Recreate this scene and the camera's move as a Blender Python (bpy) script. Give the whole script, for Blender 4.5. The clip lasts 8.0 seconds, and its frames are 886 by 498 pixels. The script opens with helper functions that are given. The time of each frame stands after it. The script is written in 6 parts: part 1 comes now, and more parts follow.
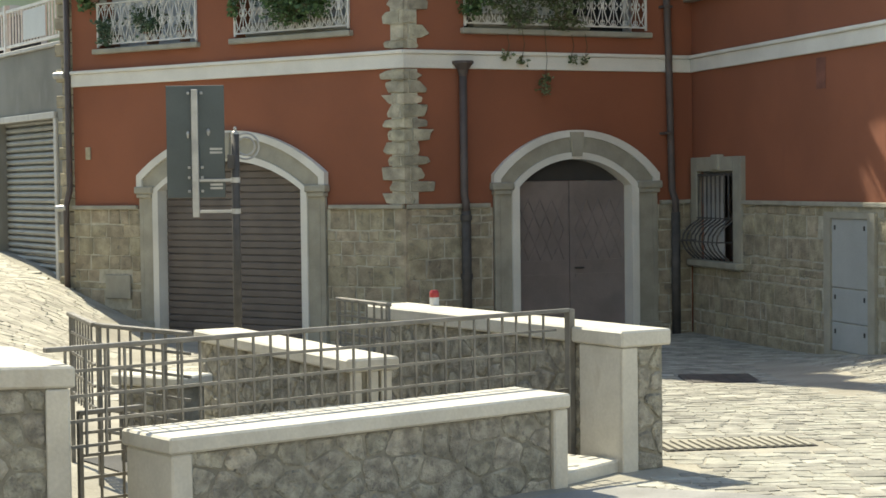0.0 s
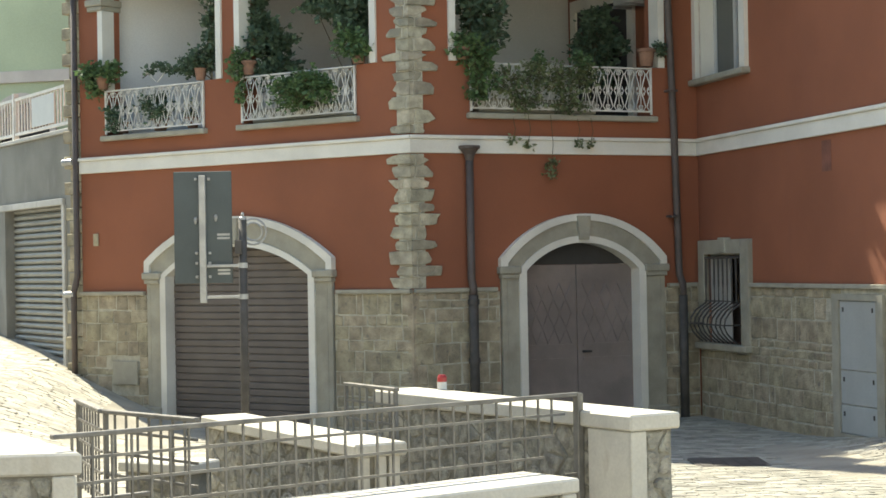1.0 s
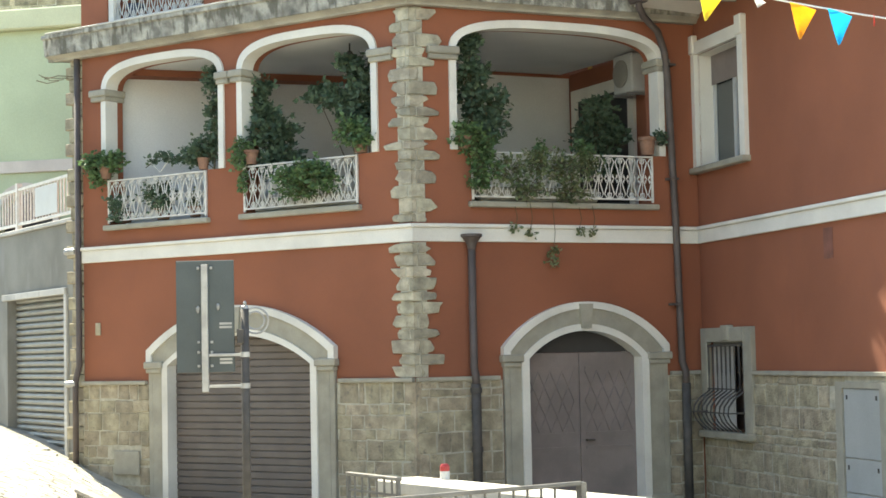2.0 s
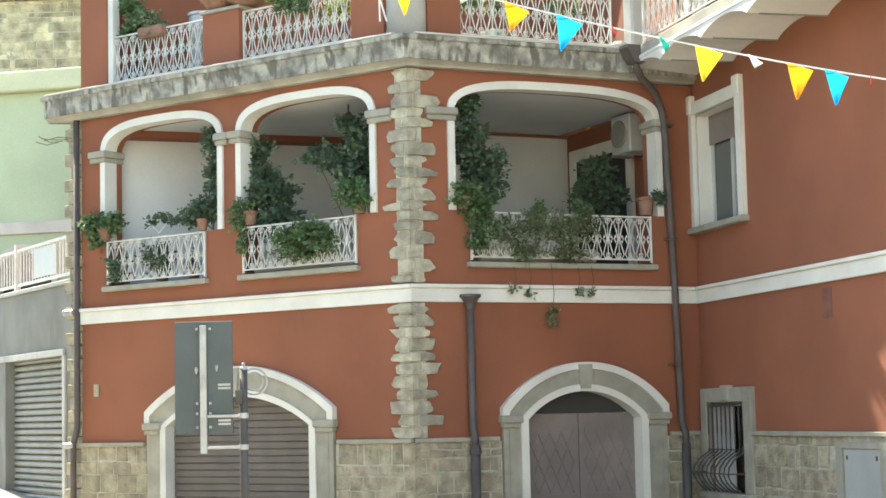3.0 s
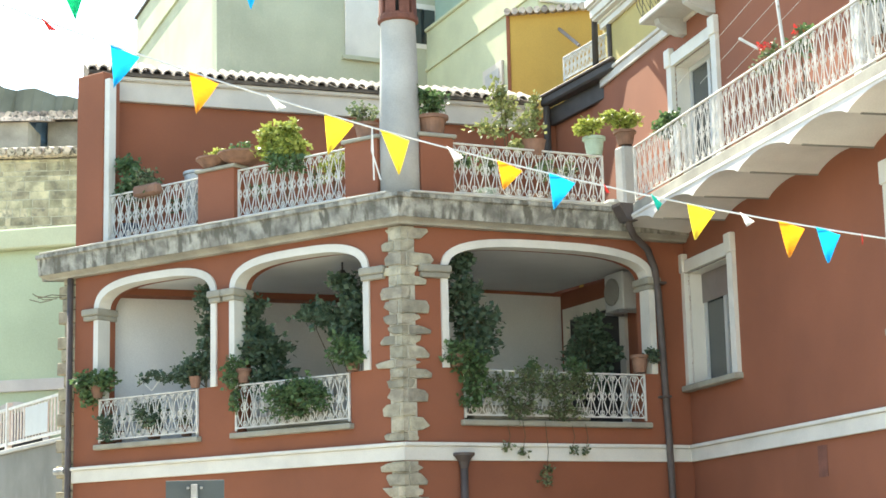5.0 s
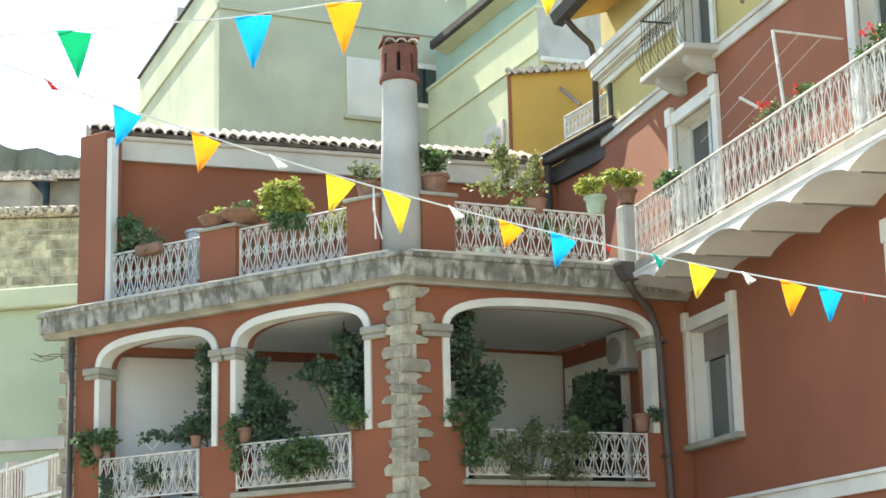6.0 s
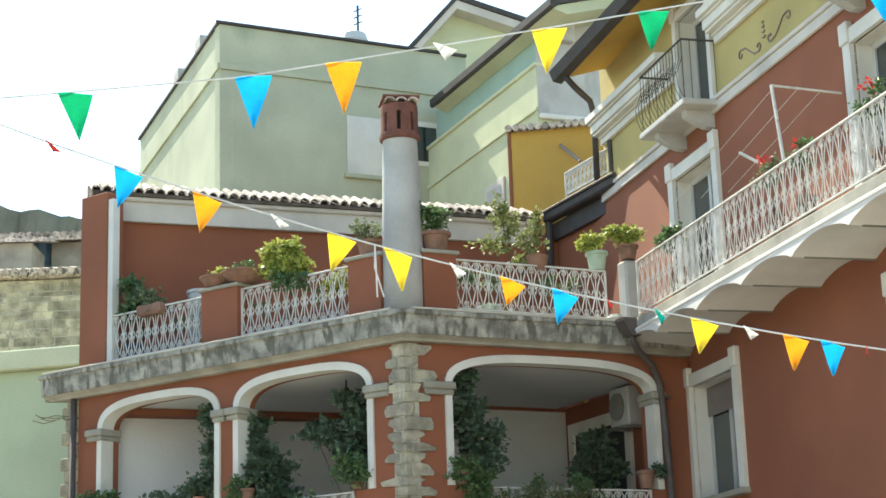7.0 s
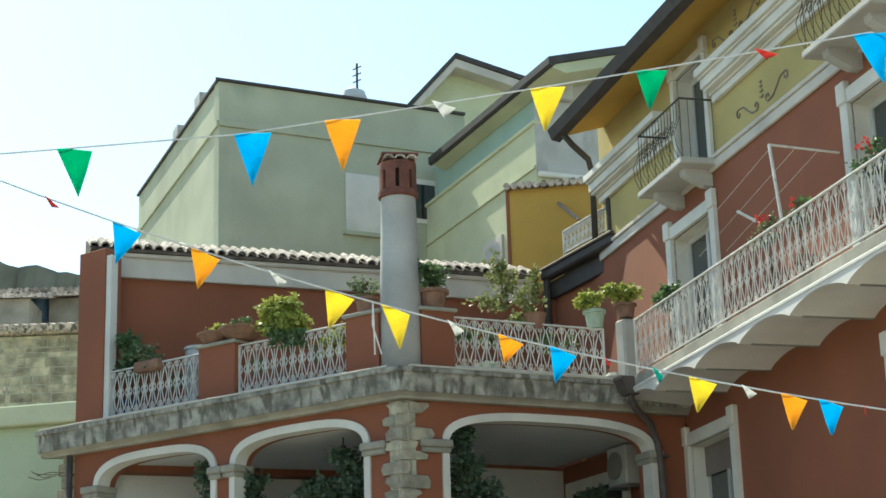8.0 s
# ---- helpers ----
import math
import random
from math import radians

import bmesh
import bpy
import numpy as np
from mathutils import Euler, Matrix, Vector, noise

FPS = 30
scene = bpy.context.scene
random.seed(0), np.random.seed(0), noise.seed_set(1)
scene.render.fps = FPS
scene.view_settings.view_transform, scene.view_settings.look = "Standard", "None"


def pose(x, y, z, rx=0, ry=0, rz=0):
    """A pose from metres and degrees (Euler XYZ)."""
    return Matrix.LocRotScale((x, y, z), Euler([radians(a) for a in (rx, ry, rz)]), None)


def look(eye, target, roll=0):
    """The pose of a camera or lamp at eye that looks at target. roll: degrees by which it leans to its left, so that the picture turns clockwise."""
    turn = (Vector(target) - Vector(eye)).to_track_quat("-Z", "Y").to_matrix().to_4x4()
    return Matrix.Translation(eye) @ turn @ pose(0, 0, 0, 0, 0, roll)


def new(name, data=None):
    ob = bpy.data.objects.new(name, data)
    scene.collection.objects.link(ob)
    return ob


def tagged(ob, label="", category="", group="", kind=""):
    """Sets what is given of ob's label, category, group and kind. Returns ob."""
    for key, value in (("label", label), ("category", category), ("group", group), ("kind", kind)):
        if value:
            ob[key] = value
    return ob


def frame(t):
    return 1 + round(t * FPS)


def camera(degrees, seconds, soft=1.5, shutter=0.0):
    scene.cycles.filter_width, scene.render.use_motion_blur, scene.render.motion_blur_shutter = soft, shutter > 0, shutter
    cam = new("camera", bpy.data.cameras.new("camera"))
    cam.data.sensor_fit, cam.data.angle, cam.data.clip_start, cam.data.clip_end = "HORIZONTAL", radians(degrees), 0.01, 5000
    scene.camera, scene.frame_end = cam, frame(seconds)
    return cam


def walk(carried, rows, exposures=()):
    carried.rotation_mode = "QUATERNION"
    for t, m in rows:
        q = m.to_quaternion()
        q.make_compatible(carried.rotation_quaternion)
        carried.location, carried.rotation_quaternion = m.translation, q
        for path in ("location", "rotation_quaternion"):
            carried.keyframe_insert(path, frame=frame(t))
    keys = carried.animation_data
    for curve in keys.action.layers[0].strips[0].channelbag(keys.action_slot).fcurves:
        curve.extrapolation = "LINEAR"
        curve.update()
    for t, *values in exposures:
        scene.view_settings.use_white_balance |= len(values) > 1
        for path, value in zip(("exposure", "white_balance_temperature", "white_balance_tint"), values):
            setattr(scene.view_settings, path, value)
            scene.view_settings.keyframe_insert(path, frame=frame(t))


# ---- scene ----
cam = camera(28.0, 8.0, soft=1.6)
EYE = 1.8
ROWS = [
    (0.0, 87.827, 0.713, -0.027), (0.5, 89.09, 1.065, 0.056), (1.0, 90.548, 1.025, 0.204), (1.5, 92.161, 1.124, 0.261),
    (3.0, 95.348, 1.28, 0.253), (3.5, 96.496, 1.481, 0.189), (4.0, 97.552, 1.302, 0.05), (4.5, 98.93, 1.445, 0.027),
    (5.0, 100.42, 1.31, 0.05), (6.5, 103.156, 1.403, 0.197), (7.0, 104.179, 1.861, 0.281), (7.5, 105.092, 1.852, 0.218),
    (8.0, 106.029, 1.642, 0.157),
]
walk(cam, [(t, pose(0, 0, EYE, rx, ry, rz)) for t, rx, ry, rz in ROWS],
     exposures=((0.0, 0.98, 7550, 3), (1.0, 1.38, 7550, 3), (1.5, 1.64, 7550, 3), (3.0, 2.10, 7450, 3), (4.5, 2.06, 7300, 2), (5.2, 1.92, 7250, 2), (6.5, 1.56, 7200, 2), (7.5, 1.14, 7050, -1), (8.0, 0.83, 6950, -4)))

# ---- sky and sun ----
SUN = Vector((-0.46, 0.76, 1.0)).normalized()
world = bpy.data.worlds.new("sky")
scene.world = world
world.use_nodes = True
sky = world.node_tree.nodes.new("ShaderNodeTexSky")
sky.sky_type, sky.sun_disc = "NISHITA", False
sky.sun_elevation, sky.sun_rotation = math.asin(SUN.z), math.atan2(SUN.x, SUN.y)
sky.air_density, sky.dust_density, sky.ozone_density = 1.0, 0.5, 1.5
world.node_tree.links.new(sky.outputs[0], world.node_tree.nodes["Background"].inputs[0])
world.node_tree.nodes["Background"].inputs[1].default_value = 0.15
sun = new("sun", bpy.data.lights.new("sun", "SUN"))
sun.data.energy, sun.data.angle, sun.data.color = 4.1, radians(0.5), (1.0, 0.955, 0.875)
sun.matrix_world = look(SUN * 60, (0, 0, 0))


# ---- materials ----
def material(name, base, rough=0.8, metal=0.0, scale=3.0, vary=0.15, grain=60.0, bump=0.15, stain=None, stain_at=0.62,
             per_piece=0.0, streaks=False, transmission=0.0, dirt=0.0):
    """A surface with large blotches, fine grain, relief and, where given, stains or streaks of a second colour."""
    m = bpy.data.materials.new(name)
    m.use_nodes = True
    nt = m.node_tree
    N, L = nt.nodes, nt.links
    b = N["Principled BSDF"]
    b.inputs["Roughness"].default_value, b.inputs["Metallic"].default_value = rough, metal
    if transmission:
        b.inputs["Transmission Weight"].default_value = transmission
    co = N.new("ShaderNodeNewGeometry").outputs["Position"]

    def noise_of(s, detail=5.0, vec=co):
        n = N.new("ShaderNodeTexNoise")
        n.inputs["Scale"].default_value, n.inputs["Detail"].default_value = s, detail
        L.new(vec, n.inputs["Vector"])
        return n.outputs["Fac"]

    def ramp(fac, a, z):
        r = N.new("ShaderNodeMapRange")
        r.inputs["From Min"].default_value, r.inputs["From Max"].default_value = a, z
        L.new(fac, r.inputs["Value"])
        return r.outputs["Result"]

    def mix(fac, a, c, mode="MIX"):
        x = N.new("ShaderNodeMix")
        x.data_type, x.blend_type = "RGBA", mode
        for sock, v in ((x.inputs["Factor"], fac), (x.inputs["A"], a), (x.inputs["B"], c)):
            if isinstance(v, (int, float)):
                sock.default_value = v
            elif isinstance(v, tuple):
                sock.default_value = (*v, 1)
            else:
                L.new(v, sock)
        return x.outputs["Result"]

    dark = tuple(v * (1 - vary) for v in base)
    light = tuple(min(1, v * (1 + vary * 0.8)) for v in base)
    col = mix(ramp(noise_of(scale), 0.35, 0.65), dark, light)
    fine = noise_of(grain, 3.0)
    col = mix(ramp(fine, 0.3, 0.75), mix(0.12, col, (0.02, 0.02, 0.02)), col)
    if dirt:
        col = mix(ramp(noise_of(scale * 0.35, 8.0), 0.5, 0.72), col, mix(dirt, col, (0.06, 0.055, 0.05)))
    if stain:
        vec = co
        if streaks:
            mp = N.new("ShaderNodeMapping")
            mp.inputs["Scale"].default_value = (1, 1, 0.35)
            L.new(co, mp.inputs["Vector"])
            vec = mp.outputs["Vector"]
        col = mix(ramp(noise_of(scale * 1.7, 9.0, vec), stain_at, stain_at + 0.12), col, stain)
    if per_piece:
        rnd = N.new("ShaderNodeObjectInfo").outputs["Random"]
        isl = N.new("ShaderNodeNewGeometry").outputs["Random Per Island"]
        add = N.new("ShaderNodeMath")
        add.operation = "ADD"
        L.new(rnd, add.inputs[0]), L.new(isl, add.inputs[1])
        fr = N.new("ShaderNodeMath")
        fr.operation = "FRACT"
        L.new(add.outputs[0], fr.inputs[0])
        hsv = N.new("ShaderNodeHueSaturation")
        v = N.new("ShaderNodeMapRange")
        v.inputs["To Min"].default_value, v.inputs["To Max"].default_value = 1 - per_piece, 1 + per_piece
        L.new(fr.outputs[0], v.inputs["Value"])
        L.new(v.outputs[0], hsv.inputs["Value"]), L.new(col, hsv.inputs["Color"])
        hue = N.new("ShaderNodeMapRange")
        hue.inputs["To Min"].default_value, hue.inputs["To Max"].default_value = 0.49, 0.51
        fr2 = N.new("ShaderNodeMath")
        fr2.operation = "FRACT"
        mul = N.new("ShaderNodeMath")
        mul.operation = "MULTIPLY"
        mul.inputs[1].default_value = 7.3
        L.new(fr.outputs[0], mul.inputs[0]), L.new(mul.outputs[0], fr2.inputs[0])
        L.new(fr2.outputs[0], hue.inputs["Value"]), L.new(hue.outputs[0], hsv.inputs["Hue"])
        col = hsv.outputs["Color"]
    L.new(col, b.inputs["Base Color"])
    if bump:
        bp = N.new("ShaderNodeBump")
        bp.inputs["Strength"].default_value, bp.inputs["Distance"].default_value = bump, 0.02
        h = N.new("ShaderNodeMath")
        L.new(fine, h.inputs[0]), L.new(noise_of(scale * 6, 6.0), h.inputs[1])
        L.new(h.outputs[0], bp.inputs["Height"]), L.new(bp.outputs[0], b.inputs["Normal"])
    return m


RED = material("red_plaster", (0.285, 0.098, 0.050), 0.9, scale=0.8, vary=0.10, grain=90, bump=0.12, dirt=0.12, stain=(0.25, 0.088, 0.048), stain_at=0.6, streaks=True)
WHITE = material("white_trim", (0.75, 0.725, 0.655), 0.7, scale=2, vary=0.06, grain=80, bump=0.08, dirt=0.25)
CREAM = material("cream_trim", (0.62, 0.57, 0.50), 0.8, scale=2, vary=0.08, grain=80, bump=0.08, dirt=0.2)
STONE = material("tan_stone", (0.37, 0.32, 0.225), 0.9, scale=6, vary=0.28, grain=35, bump=0.8, per_piece=0.14, stain=(0.20, 0.18, 0.14), stain_at=0.6)
OLDSTONE = material("old_stone", (0.46, 0.405, 0.285), 0.95, scale=3, vary=0.35, grain=18, bump=0.9, per_piece=0.3, stain=(0.24, 0.22, 0.17), stain_at=0.58)
OLDRENDER = material("old_render", (0.37, 0.335, 0.27), 0.95, scale=1.5, vary=0.25, grain=20, bump=0.5, dirt=0.4)
MORTAR = material("grey_mortar", (0.34, 0.31, 0.25), 0.95, scale=6, vary=0.15, grain=70, bump=0.4)
GREYSTONE = material("grey_cut_stone", (0.36, 0.338, 0.272), 0.85, scale=4, vary=0.12, grain=70, bump=0.25, dirt=0.2)
TRAV = material("travertine", (0.57, 0.54, 0.465), 0.7, scale=3, vary=0.12, grain=50, bump=0.15, stain=(0.42, 0.37, 0.29), stain_at=0.64, streaks=True)
RUBBLE = material("rubble_stone", (0.36, 0.34, 0.28), 0.95, scale=12, vary=0.38, grain=22, bump=1.0, per_piece=0.15, stain=(0.20, 0.19, 0.165), stain_at=0.56)
RUBBLEMORTAR = material("rubble_mortar", (0.27, 0.255, 0.21), 0.95, scale=5, vary=0.25, grain=40, bump=0.6)
CONCRETE = material("weathered_concrete", (0.40, 0.385, 0.33), 0.95, scale=5.0, vary=0.45, grain=30, bump=0.8, stain=(0.15, 0.142, 0.115), stain_at=0.50, streaks=True, dirt=0.7)
DULLPLASTER = material("dull_plaster", (0.40, 0.375, 0.31), 0.95, scale=2.5, vary=0.18, grain=50, bump=0.25, dirt=0.4)
SOFFIT = material("pale_soffit", (0.74, 0.71, 0.66), 0.9, scale=1.5, vary=0.08, grain=60, bump=0.08, dirt=0.2)
SHUTTER = material("brown_shutter", (0.135, 0.112, 0.098), 0.55, scale=3, vary=0.12, grain=70, bump=0.05)
BROWNMETAL = material("brown_metal", (0.235, 0.195, 0.18), 0.5, scale=3, vary=0.12, grain=70, bump=0.05, dirt=0.15)
FENCEIRON = material("grey_painted_iron", (0.19, 0.18, 0.16), 0.5, 0.2, scale=8, vary=0.25, grain=90, bump=0.15)
IRON = material("dark_iron", (0.075, 0.068, 0.062), 0.7, 0.05, scale=8, vary=0.25, grain=90, bump=0.15)
PIPE = material("brown_pipe", (0.10, 0.078, 0.070), 0.65, scale=5, vary=0.15, grain=60, bump=0.05)
WHITEIRON = material("white_iron", (0.68, 0.66, 0.61), 0.6, scale=8, vary=0.12, grain=90, bump=0.1, stain=(0.38, 0.30, 0.24), stain_at=0.66)
SIGNBACK = material("sign_back", (0.075, 0.092, 0.095), 0.5, 0.2, scale=3, vary=0.12, grain=60, bump=0.03)
QUOIN = material("quoin_stone", (0.40, 0.365, 0.275), 0.9, scale=6, vary=0.28, grain=40, bump=0.55, per_piece=0.26, stain=(0.27, 0.245, 0.19), stain_at=0.6)
PALEMORTAR = material("pale_mortar", (0.47, 0.44, 0.35), 0.95, scale=8, vary=0.2, grain=60, bump=0.5)
# bright plaster of the added unseen walls, pale so they bounce more sun
UNSEENWALL = material("bounce_wall_plaster", (0.78, 0.73, 0.63), 0.9, scale=1.5, vary=0.1, grain=50, bump=0.1, dirt=0.1)
YARD = material("yard_paving", (0.355, 0.345, 0.295), 0.92, scale=4, vary=0.24, grain=28, bump=0.6, per_piece=0.22, dirt=0.3, stain=(0.33, 0.305, 0.245), stain_at=0.6)
STEEL = material("galvanised_steel", (0.42, 0.42, 0.41), 0.5, 0.6, scale=8, vary=0.15, grain=70, bump=0.05)
GROUND = material("paving_bed", (0.36, 0.335, 0.275), 0.95, scale=1.2, vary=0.2, grain=25, bump=0.6, dirt=0.3)
SETT = material("paving_stone", (0.50, 0.47, 0.39), 0.9, scale=4, vary=0.2, grain=30, bump=0.5, per_piece=0.2, dirt=0.2)
ROADWAY = material("worn_roadway", (0.30, 0.295, 0.28), 0.95, scale=2, vary=0.15, grain=60, bump=0.4, dirt=0.3)
ASPHALT = material("asphalt", (0.085, 0.085, 0.085), 0.95, scale=2, vary=0.2, grain=80, bump=0.4)
TILE = material("roof_tile", (0.56, 0.47, 0.39), 0.9, scale=6, vary=0.35, grain=40, bump=0.4, per_piece=0.4, stain=(0.13, 0.115, 0.10), stain_at=0.5)
# dark brown that puts the shade between the coping tiles into the colour
GAPSHADE = material("tile_gap_shade", (0.13, 0.105, 0.085), 0.95, scale=6, vary=0.35, grain=40, bump=0.4)
BRICKRED = material("chimney_brick", (0.20, 0.078, 0.054), 0.9, scale=6, vary=0.25, grain=40, bump=0.4)
GREYPLASTER = material("grey_plaster", (0.50, 0.49, 0.46), 0.9, scale=2, vary=0.12, grain=50, bump=0.2, dirt=0.3, stain=(0.36, 0.35, 0.33), stain_at=0.6, streaks=True)
GREEN = material("sage_plaster", (0.465, 0.482, 0.355), 0.95, scale=0.7, vary=0.12, grain=40, bump=0.15, dirt=0.2, stain=(0.33, 0.37, 0.27), stain_at=0.58, streaks=True)
MINT = material("mint_plaster", (0.47, 0.54, 0.36), 0.95, scale=0.7, vary=0.08, grain=40, bump=0.12, dirt=0.15)
TEAL = material("teal_plaster", (0.34, 0.47, 0.40), 0.95, scale=0.7, vary=0.1, grain=40, bump=0.12, dirt=0.2)
LIME = material("lime_plaster", (0.58, 0.60, 0.395), 0.95, scale=0.8, vary=0.12, grain=40, bump=0.12, dirt=0.2)
YELLOW = material("yellow_plaster", (0.50, 0.405, 0.165), 0.95, scale=0.8, vary=0.1, grain=50, bump=0.12, dirt=0.15)
OCHRE = material("ochre_plaster", (0.58, 0.36, 0.085), 0.95, scale=0.8, vary=0.1, grain=50, bump=0.12, dirt=0.15)
GUTTER = material("dark_gutter", (0.058, 0.050, 0.046), 0.75, scale=4, vary=0.2, grain=60, bump=0.05)
GREYWALL = material("grey_wall", (0.235, 0.23, 0.205), 0.95, scale=1.2, vary=0.15, grain=40, bump=0.2, dirt=0.3, stain=(0.25, 0.245, 0.23), stain_at=0.58, streaks=True)
GREYSHUTTER = material("grey_shutter", (0.29, 0.285, 0.26), 0.55, 0.2, scale=3, vary=0.1, grain=60, bump=0.05)
# near-black for dark panes, and painted into hollows as their unlit depth
DARK = material("painted_dark", (0.05, 0.047, 0.045), 0.9, scale=3, vary=0.1, bump=0)
TERRA = material("terracotta", (0.27, 0.145, 0.095), 0.85, scale=8, vary=0.2, grain=60, bump=0.2, dirt=0.3)
PALEGREEN = material("pale_green_pot", (0.42, 0.52, 0.40), 0.7, scale=8, vary=0.1, grain=60, bump=0.1)
ROOMWALL = material("white_loggia_wall", (0.74, 0.74, 0.72), 0.9, scale=1, vary=0.05, grain=60, bump=0.06, dirt=0.12)
GREYPANEL = material("pale_grey_panel", (0.40, 0.415, 0.405), 0.45, scale=2, vary=0.06, grain=60, bump=0.03, dirt=0.2)
PVC = material("white_panel", (0.55, 0.56, 0.55), 0.5, scale=3, vary=0.05, grain=60, bump=0.03)
HILL = material("hillside", (0.17, 0.165, 0.12), 1.0, scale=0.3, vary=0.4, grain=2, bump=0.5)


def glass_material():
    m = bpy.data.materials.new("window_glass")
    m.use_nodes = True
    b = m.node_tree.nodes["Principled BSDF"]
    b.inputs["Base Color"].default_value, b.inputs["Roughness"].default_value = (0.05, 0.06, 0.06, 1), 0.06
    b.inputs["Specular IOR Level"].default_value = 0.7
    return m


GLASS = glass_material()


# ---- building helpers ----
class Frame:
    """A wall's own axes: u along it, n out of it, z up."""

    def __init__(self, origin, u, out):
        self.o, self.u, self.n = Vector(origin), Vector(u).normalized(), Vector(out).normalized()

    def at(self, u, n, z):
        return self.o + self.u * u + self.n * n + Vector((0, 0, z))


WORLD = Frame((0, 0, 0), (1, 0, 0), (0, 1, 0))


def finish(bm, name, mat, smooth=False):
    bmesh.ops.recalc_face_normals(bm, faces=bm.faces)
    me = bpy.data.meshes.new(name)
    bm.to_mesh(me)
    bm.free()
    me.materials.append(mat)
    if smooth:
        for f in me.polygons:
            f.use_smooth = True
    return me


def part(name, bm, mat, parent=None, label="", smooth=False):
    ob = new(name, finish(bm, name, mat, smooth))
    if parent is not None:
        ob.parent = parent
        if parent.type == "EMPTY":
            ob.matrix_parent_inverse = parent.matrix_basis.inverted()
    if label:
        ob["label"] = label
    return ob


def thing(name, loc, label, category, group="", kind=""):
    ob = new(name)
    ob.matrix_basis = Matrix.Translation(loc)
    ob.empty_display_size = 0.2
    return tagged(ob, label, category, group, kind)


def box(bm, F, u0, u1, n0, n1, z0, z1, bevel=0.0):
    vs = [bm.verts.new(F.at(u, n, z)) for z in (z0, z1) for u, n in ((u0, n0), (u1, n0), (u1, n1), (u0, n1))]
    fs = [bm.faces.new([vs[i] for i in q]) for q in ((0, 1, 2, 3), (4, 5, 6, 7), (0, 1, 5, 4), (1, 2, 6, 5), (2, 3, 7, 6), (3, 0, 4, 7))]
    if bevel:
        es = list({e for f in fs for e in f.edges})
        bmesh.ops.bevel(bm, geom=es, offset=bevel, segments=1, affect="EDGES")
    return bm


def boxed(F, *a, bevel=0.0):
    return box(bmesh.new(), F, *a, bevel=bevel)


def plate(bm, F, outer, holes, n0, n1):
    """A plate in the wall's plane with holes through it, from n0 to n1."""
    loops = []
    for k, pts in enumerate([outer, *holes]):
        vs = [bm.verts.new(F.at(u, n1, z)) for u, z in pts]
        for i in range(len(vs)):
            bm.edges.new((vs[i - 1], vs[i]))
        loops.append(vs)
    edges = [bm.edges.get((l[i - 1], l[i])) for l in loops for i in range(len(l))]
    made = bmesh.ops.triangle_fill(bm, edges=edges, use_beauty=True, use_dissolve=False)
    front = [g for g in made["geom"] if isinstance(g, bmesh.types.BMFace)]
    off = F.n * (n0 - n1)
    back = {v: bm.verts.new(v.co + off) for l in loops for v in l}
    for f in front:
        bm.faces.new([back[v] for v in reversed(f.verts)])
    for l in loops:
        for i in range(len(l)):
            bm.faces.new((l[i - 1], l[i], back[l[i]], back[l[i - 1]]))
    return bm


def plated(F, outer, holes, n0, n1):
    return plate(bmesh.new(), F, outer, holes, n0, n1)


def rect(u0, u1, z0, z1):
    return [(u0, z0), (u1, z0), (u1, z1), (u0, z1)]


def arch(u0, u1, z0, spring, top, power=2.0, steps=18):
    c, h, r = (u0 + u1) / 2, (u1 - u0) / 2, top - spring
    pts = [(u0, z0), (u1, z0)]
    for i in range(steps + 1):
        a = math.pi * i / steps
        co, si = math.cos(a), math.sin(a)
        pts.append((c + h * math.copysign(abs(co) ** (2 / power), co), spring + r * abs(si) ** (2 / power)))
    return pts


def segment(u0, u1, z0, spring, top, steps=24):
    """Jambs with a flat circular arch over them."""
    c, h, rise = (u0 + u1) / 2, (u1 - u0) / 2, top - spring
    r = (h * h + rise * rise) / (2 * rise)
    half = math.asin(min(1.0, h / r))
    pts = [(u0, z0), (u1, z0)]
    for i in range(steps + 1):
        a = half - 2 * half * i / steps
        pts.append((c + r * math.sin(a), top - r + r * math.cos(a)))
    return pts


def tube(bm, pts, r, seg=8, r_end=None, cap=True):
    pts = [Vector(p) for p in pts]
    rings = []
    for i, p in enumerate(pts):
        d = (pts[min(i + 1, len(pts) - 1)] - pts[max(i - 1, 0)]).normalized()
        a = d.orthogonal().normalized() if abs(d.z) < 0.95 else d.cross(Vector((0, 1, 0))).normalized()
        if abs(d.z) < 0.95:
            a = d.cross(Vector((0, 0, 1))).normalized()
        b = d.cross(a)
        rr = r if r_end is None else r + (r_end - r) * i / (len(pts) - 1)
        rings.append([bm.verts.new(p + (a * math.cos(t) + b * math.sin(t)) * rr) for t in (2 * math.pi * k / seg for k in range(seg))])
    for q, w in zip(rings, rings[1:]):
        for k in range(seg):
            bm.faces.new((q[k - 1], q[k], w[k], w[k - 1]))
    if cap:
        bm.faces.new(rings[0]), bm.faces.new(rings[-1])
    return bm


def lathe(bm, centre, profile, seg=16):
    c = Vector(centre)
    rings = [[bm.verts.new(c + Vector((r * math.cos(t), r * math.sin(t), z))) for t in (2 * math.pi * k / seg for k in range(seg))] for r, z in profile]
    for q, w in zip(rings, rings[1:]):
        for k in range(seg):
            bm.faces.new((q[k - 1], q[k], w[k], w[k - 1]))
    bm.faces.new(rings[0]), bm.faces.new(rings[-1])
    return bm


rng = random.Random(7)

